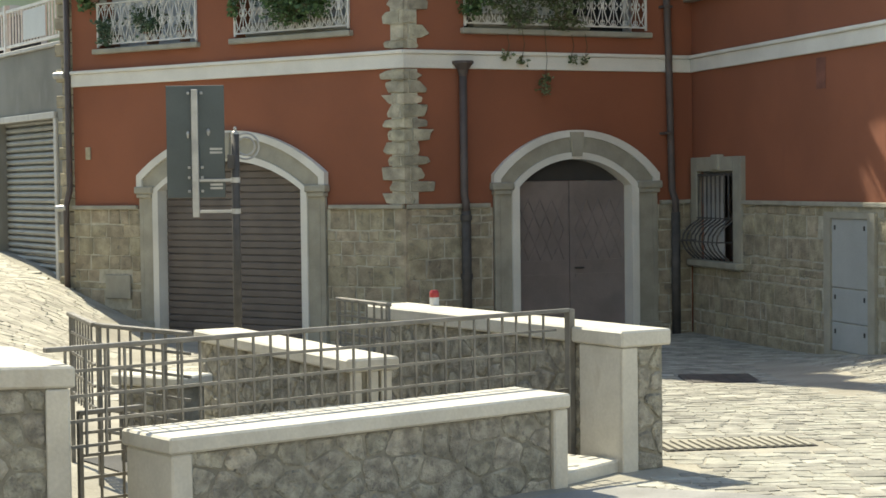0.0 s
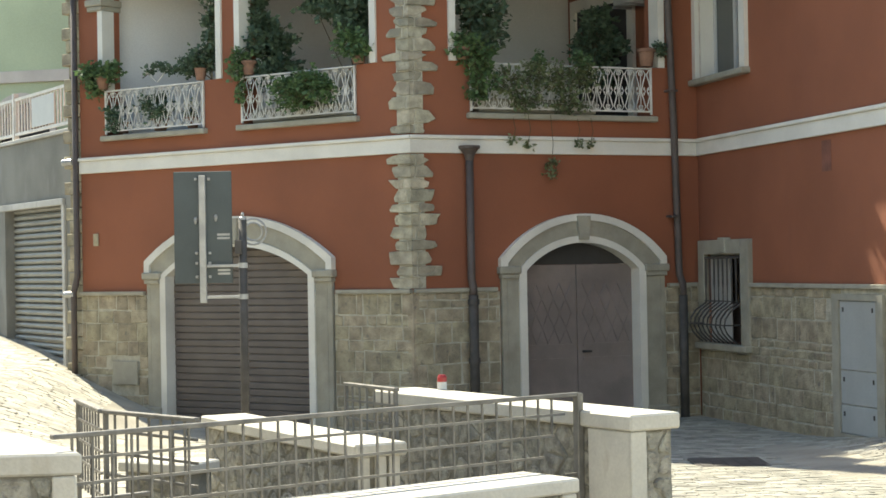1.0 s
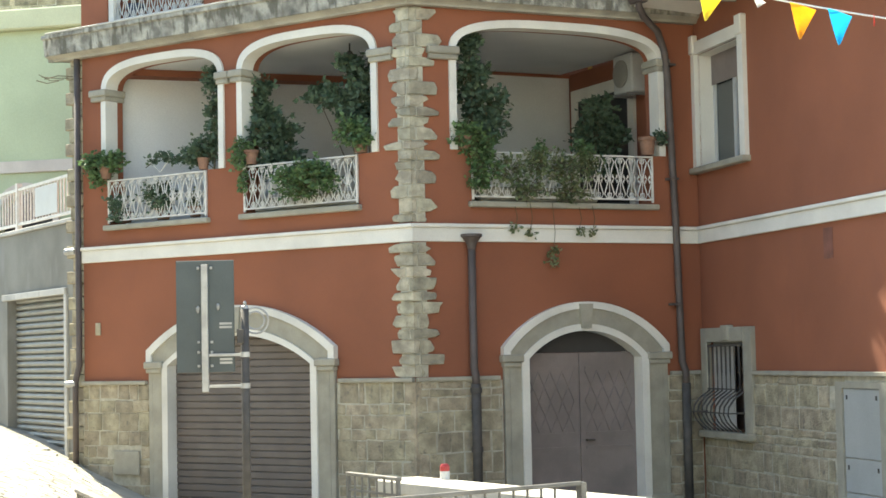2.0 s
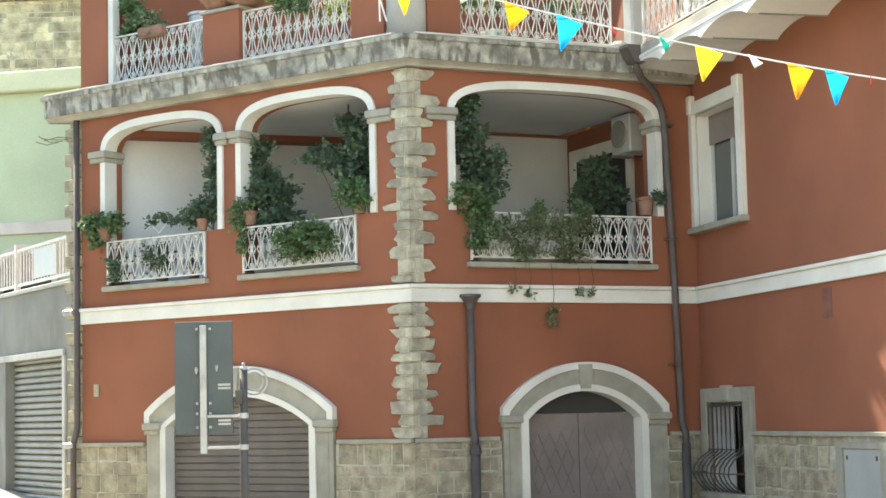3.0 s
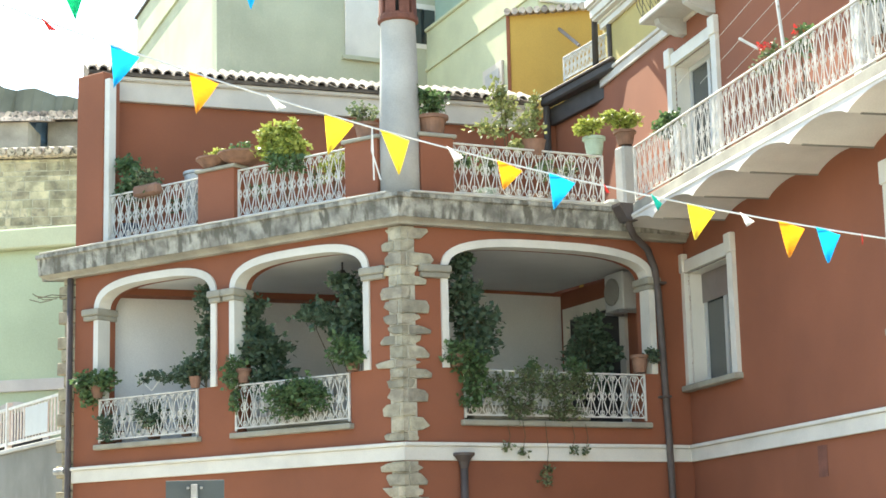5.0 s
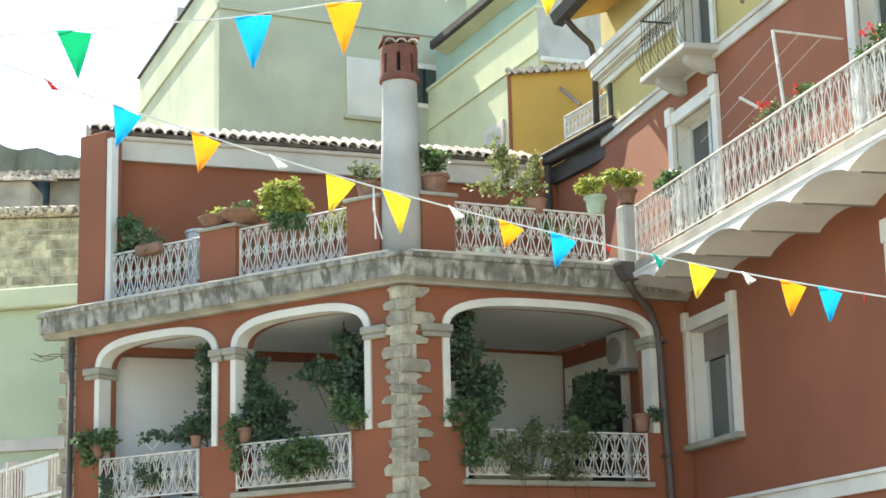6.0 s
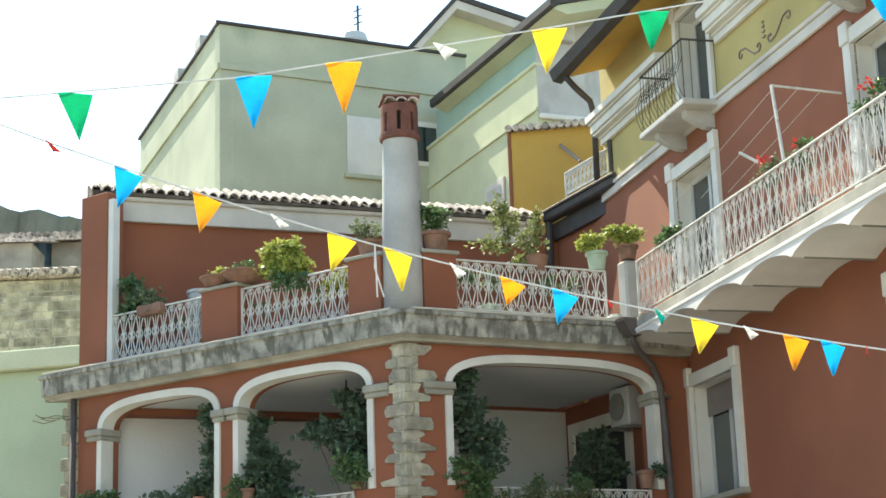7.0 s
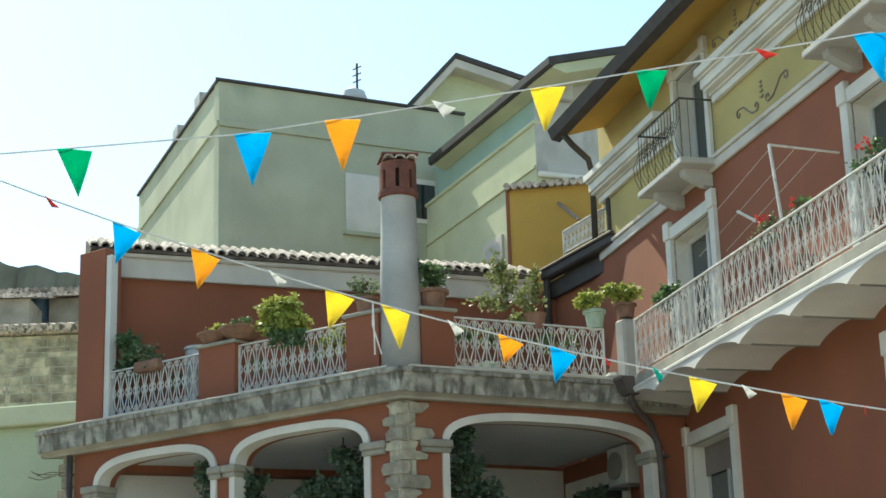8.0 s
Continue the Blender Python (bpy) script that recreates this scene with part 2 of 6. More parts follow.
# the red house: its near corner, its far end and the inner corner with the long side wall
K = Vector((-0.464, 22.5, 0))
FA = Frame(K, (-0.8118, 0.5840, 0), (-0.5840, -0.8118, 0))
FB = Frame(K, (0.9068, 0.4216, 0), (0.4216, -0.9068, 0))
K2 = Vector((3.422, 24.306, 0))
FC = Frame(K2, (0.2540, -0.9672, 0), (-0.9672, -0.2540, 0))
PA = FA.at(6.0, 0, 0)
FR = Frame(PA + Vector((0, 0.2, 0)), (0.941, 0.339, 0), (0.339, -0.941, 0))
LEN_B = 4.285
DADO, BAND0, BAND1, SLAB0, SLAB1 = 1.48, 3.24, 3.47, 6.262, 6.64


def smooth_step(x):
    x = max(0.0, min(1.0, x))
    return x * x * (3 - 2 * x)


def ground_z(x, y):
    z = -0.30 * smooth_step((y - 11.5) / 11.0)
    z += 0.16 * smooth_step((x - 3.2) / 1.5) * smooth_step((21.5 - y) / 4.0) * smooth_step((y - 14) / 4)
    z += (0.75 * smooth_step((-3.6 - x) / 2.6) + 0.10 * max(0, -6.2 - x)) * smooth_step((y - 16) / 8.0)
    z += 0.06 * max(0, y - 26) * smooth_step((-3.6 - x) / 3)
    return z


# ---- ground: one sheet to the horizon ----
def build_ground():
    xs = [-600, -200, -80, -40, -25] + [-16 + i * 0.8 for i in range(41)] + [25, 40, 80, 200, 600]
    ys = [-300, -100, -30, -10, 0, 4] + [6 + i * 0.7 for i in range(46)] + [45, 60, 90, 200, 800]
    bm = bmesh.new()
    vs = [[bm.verts.new((x, y, ground_z(max(-14, min(14, x)), max(0, min(36, y))))) for x in xs] for y in ys]
    for j in range(len(ys) - 1):
        for i in range(len(xs) - 1):
            bm.faces.new((vs[j][i], vs[j][i + 1], vs[j + 1][i + 1], vs[j + 1][i]))
    tagged(part("ground", bm, GROUND, smooth=True), "worn pale stone paving sloping past the houses", "ground", kind="structure")


build_ground()

# ---- red house: walls ----
GARAGE_IN, GARAGE_OUT = (1.66, 4.30, -0.45, 1.72, 2.13), (1.26, 4.70, -0.45, 1.94, 2.53)
DOOR_IN, DOOR_OUT = (1.57, 3.29, -0.45, 1.72, 2.09), (1.21, 3.71, -0.45, 1.88, 2.46)
LOG1, LOG2, LOG3 = (3.29, 5.54), (0.60, 2.87), (0.63, 3.68)
RAIL1, RAIL2, RAIL3 = (3.55, 5.50), (0.86, 2.85), (0.84, 3.56)


def loggia_hole(o, r):
    a = arch(o[0], o[1], 4.43, 5.68, 6.08, 3.0, 22)
    return [(r[0], 3.74), (r[1], 3.74), (r[1], 4.43)] + a[1:] + [a[0], (r[0], 4.43)]


wall_a = tagged(part("wall_a", plated(FA, rect(0.0, 6.05, -0.6, SLAB0), [segment(*GARAGE_IN), loggia_hole(LOG1, RAIL1), loggia_hole(LOG2, RAIL2)], -0.32, 0.0), RED),
                "red plaster house front with garage arch and loggia arches", "wall", kind="structure")
wall_b = tagged(part("wall_b", plated(FB, rect(0.0, LEN_B, -0.6, SLAB0), [segment(*DOOR_IN), loggia_hole(LOG3, RAIL3)], -0.32, 0.0), RED),
                "red plaster house front with arched door and wide loggia", "wall", kind="structure")
WIN_S, WIN_U, WIN_T, WIN_R = (0.30, 1.48, 0.71, 1.89), (0.12, 1.56, 4.27, 5.83), (0.0, 1.40, 6.75, 8.82), (5.45, 6.75, 6.75, 8.86)
WIN_R2, WIN_Y = (5.9, 7.1, 4.28, 5.83), (0.48, 1.52, 9.46, 11.05)
wall_c = tagged(part("wall_c", plated(FC, rect(-4.2, 9.54, -0.6, 9.40), [rect(*WIN_S), rect(*WIN_U), rect(*WIN_T), rect(*WIN_R), rect(*WIN_R2)], -0.35, 0.0), RED),
                "long red plaster side wall with white window surrounds", "wall", kind="structure")
wall_c2 = tagged(part("wall_c_upper", plated(FC, rect(-2.85, 9.54, 9.40, 11.60), [rect(*WIN_Y)], -0.35, 0.0), YELLOW),
                 "yellow plaster top storey above the red wall", "wall", kind="structure")

def trim_ring(F, outer, inner, n0, n1):
    """A frame between two outlines that stand on the same base line: legs and arch."""
    o = outer[1:] + outer[:1]
    i = inner[1:] + inner[:1]
    bm = bmesh.new()
    rows = []
    for pts in (o, i):
        rows.append([(bm.verts.new(F.at(u, n1, z)), bm.verts.new(F.at(u, n0, z))) for u, z in pts])
    m = len(o)
    for k in range(m - 1):
        (a, a2), (b, b2) = rows[0][k], rows[0][k + 1]
        (c, c2), (d, d2) = rows[1][k], rows[1][k + 1]
        bm.faces.new((a, b, d, c)), bm.faces.new((a2, b2, d2, c2))
        bm.faces.new((a, b, b2, a2)), bm.faces.new((c, d, d2, c2))
    for k in (0, m - 1):
        (a, a2), (c, c2) = rows[0][k], rows[1][k]
        bm.faces.new((a, c, c2, a2))
    return bm


def arch_surround(F, inside, outside, keystone, rim=0.09, depth=-0.33):
    u0, u1, z0, sp, top = inside
    U0, U1, Z0, SP, TOP = outside
    z0 = Z0 = -0.40
    s = thing("arch_surround", F.at((u0 + u1) / 2, 0, z0), "white and grey stone surround of an arched doorway", "arch surround", kind="structure")
    w = 0.10
    mid = segment(U0 + w, U1 - w, Z0, SP - 0.06, TOP - w * 0.9)
    inner, edge = segment(u0 - rim, u1 + rim, z0, sp + 0.01, top + rim * 0.8), segment(u0 + 0.012, u1 - 0.012, z0, sp, top - 0.012)
    part("outer_band", trim_ring(F, segment(U0, U1, 1.72, SP, TOP), segment(U0 + w, U1 - w, 1.72, SP - 0.06, TOP - w * 0.9), 0.0, 0.09), WHITE, s, "white painted outer moulding")
    for a, b in ((U0 + 0.02, U0 + w), (U1 - w, U1 - 0.02)):
        part("pilaster_edge", boxed(F, a, b, 0.0, 0.06, z0, 1.625, bevel=0.006), GREYSTONE, s)
    for a, b in ((U0 - 0.01, u0 - rim + 0.01), (u1 + rim - 0.01, U1 + 0.01)):
        part("pilaster_base", boxed(F, a, b, 0.0, 0.10, z0, -0.12, bevel=0.012), GREYSTONE, s)
    part("stone_band", trim_ring(F, mid, inner, 0.0, 0.06), GREYSTONE, s, "grey cut stone band")
    part("inner_band", trim_ring(F, inner, edge, depth, 0.085), WHITE, s, "white painted inner moulding")
    for a, b in ((U0 - 0.03, u0 - rim + 0.02), (u1 + rim - 0.02, U1 + 0.03)):
        bm = boxed(F, a, b, 0, 0.12, 1.68, 1.78, bevel=0.015)
        box(bm, F, a + 0.03, b - 0.03, 0, 0.10, 1.62, 1.68, bevel=0.01)
        part("capital", bm, GREYSTONE, s)
    if keystone:
        c = (u0 + u1) / 2
        bm = bmesh.new()
        plate(bm, F, [(c - 0.07, top + 0.02), (c + 0.07, top + 0.02), (c + 0.10, TOP - 0.03), (c - 0.10, TOP - 0.03)], [], 0.0, 0.12)
        part("keystone", bm, GREYSTONE, s)
    return s


arch_surround(FA, GARAGE_IN, GARAGE_OUT, True, 0.095, -0.14)
arch_surround(FB, DOOR_IN, DOOR_OUT, True, 0.095)

# string course and dado ledges
for nm, F, u0, u1 in (("band_a", FA, -0.03, 6.05), ("band_b", FB, -0.03, LEN_B - 0.03), ("band_c", FC, 0.02, 9.54)):
    bm = boxed(F, u0, u1, 0, 0.045, BAND0, BAND1 - 0.05, bevel=0.008)
    box(bm, F, u0, u1, 0, 0.075, BAND1 - 0.05, BAND1, bevel=0.01)
    tagged(part(nm, bm, WHITE), "white painted string course between storeys", "string course", kind="structure")
for nm, F, spans in (("ledge_a", FA, ((0.0, 1.22), (4.74, 6.05))), ("ledge_b", FB, ((0.0, 1.17), (3.75, LEN_B - 0.05))), ("ledge_c", FC, ((0.06, 0.02), (1.735, 9.54)))):
    bm = bmesh.new()
    for a, b in spans:
        if b > a:
            box(bm, F, a, b, 0, 0.075, DADO - 0.02, DADO + 0.035, bevel=0.008)
    tagged(part(nm, bm, GREYSTONE), "thin grey stone ledge on the stone plinth", "ledge", kind="structure")

# slab of the terrace, with its two mitred arms
bm = bmesh.new()


def slab_ring(z, over):
    corner = K + (FA.n + FB.n).normalized() * (over / math.cos(math.acos(max(-1, min(1, FA.n.dot(FB.n)))) / 2))
    return [corner + Vector((0, 0, z)), FB.at(LEN_B, over, z), FB.at(LEN_B, -3.0, z), FR.at(6.5, -0.2, z), FR.at(-0.55, -0.2, z), FA.at(6.61, over * 0.6, z), FA.at(6.61, over, z)]


prev = None
for z, over in ((SLAB0 + 0.075, 0.23), (SLAB1 - 0.07, 0.26), (SLAB1 - 0.055, 0.30), (SLAB1, 0.30)):
    ring = [bm.verts.new(p) for p in slab_ring(z, over)]
    if prev:
        for i in range(len(ring)):
            bm.faces.new((prev[i - 1], prev[i], ring[i], ring[i - 1]))
    else:
        bm.faces.new(ring)
    prev = ring
bm.faces.new(prev)
tagged(part("terrace_slab", bm, CONCRETE), "weathered grey concrete slab with dark streaked edge", "slab", kind="structure")
bm = bmesh.new()
prev = None
for z, over in ((SLAB0 + 0.002, 0.12), (SLAB0 + 0.025, 0.13), (SLAB0 + 0.045, 0.16), (SLAB0 + 0.072, 0.225)):
    ring = [bm.verts.new(p) for p in slab_ring(z, over)]
    if prev:
        for i in range(len(ring)):
            bm.faces.new((prev[i - 1], prev[i], ring[i], ring[i - 1]))
    else:
        bm.faces.new(ring)
    prev = ring
bm.faces.new(prev)
tagged(part("slab_moulding", bm, DULLPLASTER), "pale plaster moulding under the terrace slab", "moulding", kind="structure")

# loggia interior: floor, ceiling, back walls
poly = [FA.at(5.98, -0.33, 0), K + (FA.n + FB.n) * -0.2, FB.at(LEN_B - 0.02, -0.33, 0), FR.at(6.9, -0.1, 0), FR.at(0.0, 0.02, 0)]


def prism(pts, z0, z1):
    b = bmesh.new()
    lo = [b.verts.new(Vector((p.x, p.y, z0))) for p in pts]
    hi = [b.verts.new(Vector((p.x, p.y, z1))) for p in pts]
    b.faces.new(lo), b.faces.new(hi)
    for i in range(len(pts)):
        b.faces.new((lo[i - 1], lo[i], hi[i], hi[i - 1]))
    return b


tagged(part("floor_loggia", prism(poly, 3.32, 3.46), GREYPLASTER), "tiled loggia floor in shade", "floor", kind="structure")
tagged(part("ceiling", prism(poly, 6.10, 6.258), ROOMWALL), "white plaster loggia ceiling", "ceiling", kind="structure")
tagged(part("wall_back", boxed(FR, 0.12, 8.15, -0.25, 0.0, -0.5, 9.28), RED), "red rear wall of loggia and terrace", "wall", kind="structure")
LOGBACK = Frame(FR.o, FR.u, FR.n)
tagged(part("wall_loggia", boxed(LOGBACK, 0.1, 7.2, 0.004, 0.10, 3.46, 6.03), ROOMWALL), "white plaster back wall of the loggia", "wall", kind="structure")

tagged(part("beam_loggia", boxed(FR, 0.12, 4.6, 0.102, 0.45, 6.0, 6.098), RED), "dark red beam above the white loggia wall", "beam", kind="structure")

# garage shutter and arched door
g = thing("garage_shutter", FA.at(3.0, -0.1, -0.25), "closed brown metal roller shutter", "shutter")
for k in range(28):
    z = -0.40 + k * 0.095
    bm = bmesh.new()
    box(bm, FA, 1.67, 4.29, -0.12, -0.085, z, z + 0.092, bevel=0.012)
    part("slat", bm, SHUTTER, g)
d = thing("arched_door", FB.at(2.45, -0.2, -0.3), "brown metal double door with raised lozenge panels", "door")
for a, b in ((1.56, 2.425), (2.435, 3.31)):
    leaf = part("leaf", boxed(FB, a, b, -0.20, -0.13, -0.42, 1.79, bevel=0.006), BROWNMETAL, d)
    for z0, z1 in ((-0.30, 0.55), (0.70, 1.60)):
        for q in (rect(a + 0.08, b - 0.08, z0, z0 + 0.035), rect(a + 0.08, b - 0.08, z1 - 0.035, z1)):
            part("rail_strip", plated(FB, q, [], -0.13, -0.115), BROWNMETAL, leaf)
    w = (b - a - 0.16) / 4
    for k in range(4):
        for s in (-1, 1):
            u = a + 0.08 + w * (k + 0.5)
            bm = bmesh.new()
            tube(bm, [FB.at(u - s * w / 2, -0.124, 0.75), FB.at(u + s * w / 2, -0.124, 1.15), FB.at(u - s * w / 2, -0.124, 1.55)], 0.010, 5)
            part("lozenge_strip", bm, BROWNMETAL, leaf)
part("fanlight", plated(FB, segment(1.56, 3.31, 1.792, 1.80, 2.12), [], -0.20, -0.16), DARK, d, "dark fanlight above the leaves")
bm = boxed(FB, 2.50, 2.62, -0.13, -0.06, 0.62, 0.645, bevel=0.006)
part("handle", bm, IRON, d, "dark lever handle")

# wall closing the house behind the garage and the door
tagged(part("wall_inner", boxed(FR, 0.12, 7.2, 0.0, 0.1, -0.6, 3.3), GREYPLASTER), "plain inner wall behind the garage", "wall", kind="structure")

# quoins at the house corner: a course has one stone on either front, in a pale mortar bed
def corner_at(out):
    return K + (FA.n + FB.n).normalized() * (out / math.cos(math.acos(FA.n.dot(FB.n)) / 2))


def quoin(F, G, z0, z1, reach, out, over, parent):
    """One stone on front F that ends near the corner; over: how far it laps round on to front G."""
    bm = bmesh.new()
    h, mid = z1 - z0, rng.uniform(0.3, 0.7)
    c = corner_at(out)
    tip0, tip1, tip2 = (reach + rng.choice((-0.10, -0.05, 0.0, 0.0)) + rng.uniform(-0.03, 0.03) for _ in range(3))
    side = [(tip0, z0 + rng.uniform(0, 0.02)), (max(tip0, tip2) + 0.015, z0 + h * mid), (tip1, z1 - rng.uniform(0, 0.02))]
    front = [F.at(u, out, z) for u, z in side] + [F.at(reach * 0.5, out + 0.008, z1 + rng.uniform(-0.008, 0.008)), None, None, F.at(reach * 0.45, out + 0.008, z0 + rng.uniform(-0.008, 0.008))]
    top = c if over > 0 else F.at(-over, out, 0)
    front[4], front[5] = Vector((top.x, top.y, z1)), Vector((top.x, top.y, z0))
    back = [F.at((p - F.o).dot(F.u), 0.0, p.z) for p in front]
    fv, bv = [bm.verts.new(p) for p in front], [bm.verts.new(p) for p in back]
    bm.faces.new(fv), bm.faces.new(bv)
    for i in range(len(fv)):
        bm.faces.new((fv[i - 1], fv[i], bv[i], bv[i - 1]))
    if over > 0:
        p = [G.at(0, 0, z0), G.at(over, 0, z0), G.at(over + rng.uniform(-0.02, 0.02), 0, z1), G.at(0, 0, z1)]
        q = [Vector((c.x, c.y, z0)), G.at(over, out, z0), G.at(over + rng.uniform(-0.02, 0.02), out, z1), Vector((c.x, c.y, z1))]
        pv, qv = [bm.verts.new(v) for v in p], [bm.verts.new(v) for v in q]
        bm.faces.new(pv), bm.faces.new(qv)
        for i in range(4):
            bm.faces.new((pv[i - 1], pv[i], qv[i], qv[i - 1]))
        bmesh.ops.remove_doubles(bm, verts=bm.verts, dist=0.001)
    bmesh.ops.recalc_face_normals(bm, faces=bm.faces)
    es = [e for e in bm.edges if len(e.link_faces) == 2 and e.calc_face_angle(0) > 0.5 and e.calc_length() > 0.03]
    bmesh.ops.bevel(bm, geom=es, offset=0.008, segments=1, affect="EDGES")
    part("quoin_stone", bm, QUOIN, parent)


quoins = thing("corner_quoins", K + Vector((0, 0, DADO)), "rough tan corner stones of uneven length in pale mortar", "quoins", kind="structure")
for zz0, zz1 in ((DADO + 0.04, BAND0 - 0.01), (BAND1 + 0.02, SLAB0 - 0.01)):
    bm = bmesh.new()
    bed = [FA.at(0.19, 0, 0), FA.at(0.19, 0.026, 0), corner_at(0.026), FB.at(0.17, 0.026, 0), FB.at(0.17, 0, 0)]
    lo, hi = ([bm.verts.new(Vector((p.x, p.y, z))) for p in bed] for z in (zz0, zz1))
    for i in range(1, 5):
        bm.faces.new((lo[i - 1], lo[i], hi[i], hi[i - 1]))
    bm.faces.new(lo), bm.faces.new(hi)
    part("mortar_bed", bm, PALEMORTAR, quoins)
    n = round((zz1 - zz0) / 0.15)
    cuts = [0.0]
    for k in range(n):
        cuts.append(cuts[-1] + rng.uniform(0.75, 1.25))
    cuts = [zz0 + (zz1 - zz0) * q / cuts[-1] for q in cuts]
    for k in range(n):
        long_a = k % 2 == 0
        out = 0.032 + rng.uniform(0, 0.012)
        lap = rng.uniform(0.03, 0.10)
        ra, rb = (0.35 if long_a else 0.23) + rng.uniform(-0.05, 0.05), (0.20 if long_a else 0.35) + rng.uniform(-0.05, 0.07)
        first, second = ((FA, ra), (FB, rb)) if rng.random() < 0.5 else ((FB, rb), (FA, ra))
        quoin(first[0], second[0], cuts[k], cuts[k + 1] - 0.014, first[1], out, lap, quoins)
        quoin(second[0], first[0], cuts[k], cuts[k + 1] - 0.014, second[1], out, -(lap + 0.016), quoins)

# ---- terrace ----
for u0, u1, F in ((2.84, 3.52, FA), (0.32, 0.86, FA), (0.28, 0.75, FB)):
    t = thing("parapet_pier", F.at((u0 + u1) / 2, -0.1, SLAB1), "red plastered terrace pier with stone cap", "pier", group="terrace piers", kind="structure")
    part("pier_body", boxed(F, u0, u1, -0.20, 0.06, SLAB1, 7.46), RED, t)
    part("cap_stone", boxed(F, u0 - 0.04, u1 + 0.04, -0.24, 0.10, 7.46, 7.51, bevel=0.01), GREYSTONE, t)
# low concrete strip added where only dark shade shows under the railings
for F, u0, u1 in ((FA, 0.3, 5.5), (FB, 0.3, 3.75)):
    tagged(part("terrace_kerb", boxed(F, u0, u1, -0.17, 0.03, SLAB1, 6.715, bevel=0.008), CONCRETE), "low stained concrete strip in place of the shade under the terrace railings", "kerb", kind="structure")
t = thing("terrace_end_pier", FA.at(5.7, -0.1, SLAB1), "tall red pier at the end of the terrace", "pier", kind="structure")
part("pier_body", boxed(FA, 5.47, 6.03, -0.30, 0.04, SLAB1, 9.34, bevel=0.01), RED, t)
tagged(part("pilaster", boxed(FA, 5.36, 5.466, -0.12, 0.02, SLAB1, 9.22, bevel=0.006), WHITE), "white corner pilaster of the terrace", "pilaster", kind="structure")

# ---- loggia trims, sills, railings ----
def sub_outline(o, d):
    return arch(o[0] - d, o[1] + d, 4.43, 5.68, 6.08 + d * 1.1, 3.0, 22)


for F, o, r in ((FA, LOG1, RAIL1), (FA, LOG2, RAIL2), (FB, LOG3, RAIL3)):
    s = thing("loggia_arch", F.at((o[0] + o[1]) / 2, 0, 4.43), "white painted arch moulding round a loggia opening", "arch moulding", kind="structure")
    part("arch_moulding", trim_ring(F, sub_outline(o, 0.085), sub_outline(o, -0.012), -0.20, 0.035), WHITE, s)
    for u in o:
        d = -1 if u == o[0] else 1
        reach = {3.29: 0.208, 2.87: 0.208, 0.60: 0.36, 0.63: 0.40, 5.54: 0.30, 3.68: 0.17}[u]
        a, b = sorted((u - d * 0.05, u + d * reach))
        bm = boxed(F, a, b, -0.34, 0.09, 5.66, 5.76, bevel=0.015)
        box(bm, F, a + 0.02, b - 0.02, -0.335, 0.065, 5.59, 5.66, bevel=0.012)
        part("capital", bm, GREYSTONE, s)
    sill = tagged(part("sill", boxed(F, r[0] - 0.05, r[1] + 0.06, -0.30, 0.09, 3.69, 3.765, bevel=0.012), GREYSTONE), "grey stone sill under the loggia railing", "sill", kind="structure")


def railing(F, u0, u1, z0, z1, n, label, step=0.165, group="", thick=0.0085, name="railing"):
    """White wrought iron: posts and rails with crossed lozenge bars and little scrolls."""
    t = thing(name, F.at((u0 + u1) / 2, n, z0), label, "railing", group)
    part("top_rail", boxed(F, u0, u1, n - 0.018, n + 0.018, z1 - 0.022, z1, bevel=0.004), WHITEIRON, t)
    part("bottom_rail", boxed(F, u0, u1, n - 0.012, n + 0.012, z0 + 0.03, z0 + 0.05), WHITEIRON, t)
    for u in (u0 + 0.012, u1 - 0.012):
        part("post", boxed(F, u - 0.013, u + 0.013, n - 0.013, n + 0.013, z0, z1), WHITEIRON, t)
    k = max(2, round((u1 - u0) / step))
    w = (u1 - u0) / k
    zc = (z0 + z1) / 2
    for i in range(k):
        a, b = u0 + i * w, u0 + (i + 1) * w
        m = (a + b) / 2
        bm = bmesh.new()
        hh = z1 - z0
        curl = [(0.40, 0.20), (0.34, 0.17), (0.36, 0.12), (0.44, 0.11), (0.44, 0.09), (0.24, 0.09)]
        wave = [(0.06, 0.17), (0.26, 0.34), (0.40, 0.46), (0.40, 0.54), (0.26, 0.70), (0.06, 0.86)]
        wave = curl + wave + [(q, 1.03 - h) for q, h in reversed(curl)]
        for s in (-1, 1):
            tube(bm, [F.at(m + s * q * w, n, z0 + hh * h) for q, h in wave], thick, 5)
        part("lozenge_bar", bm, WHITEIRON, t)
        bm = bmesh.new()
        for s in (-1, 1):
            turn = [(0.30, 0.43), (0.22, 0.41), (0.17, 0.44), (0.22, 0.48), (0.31, 0.48), (0.31, 0.46)]
            tube(bm, [F.at(m + s * q * w, n, z0 + hh * h) for q, h in [(0.25, 0.44)] + turn[1:4][::-1] + [(0.08, 0.50)] + [(q, 1.0 - h) for q, h in turn[1:4]] + [(0.25, 0.56)]], thick * 0.8, 4)
        part("scroll", bm, WHITEIRON, t)
        if i:
            part("upright", boxed(F, a - 0.0045, a + 0.0045, n - 0.0045, n + 0.0045, z0 + 0.04, z1 - 0.02), WHITEIRON, t)
    return t


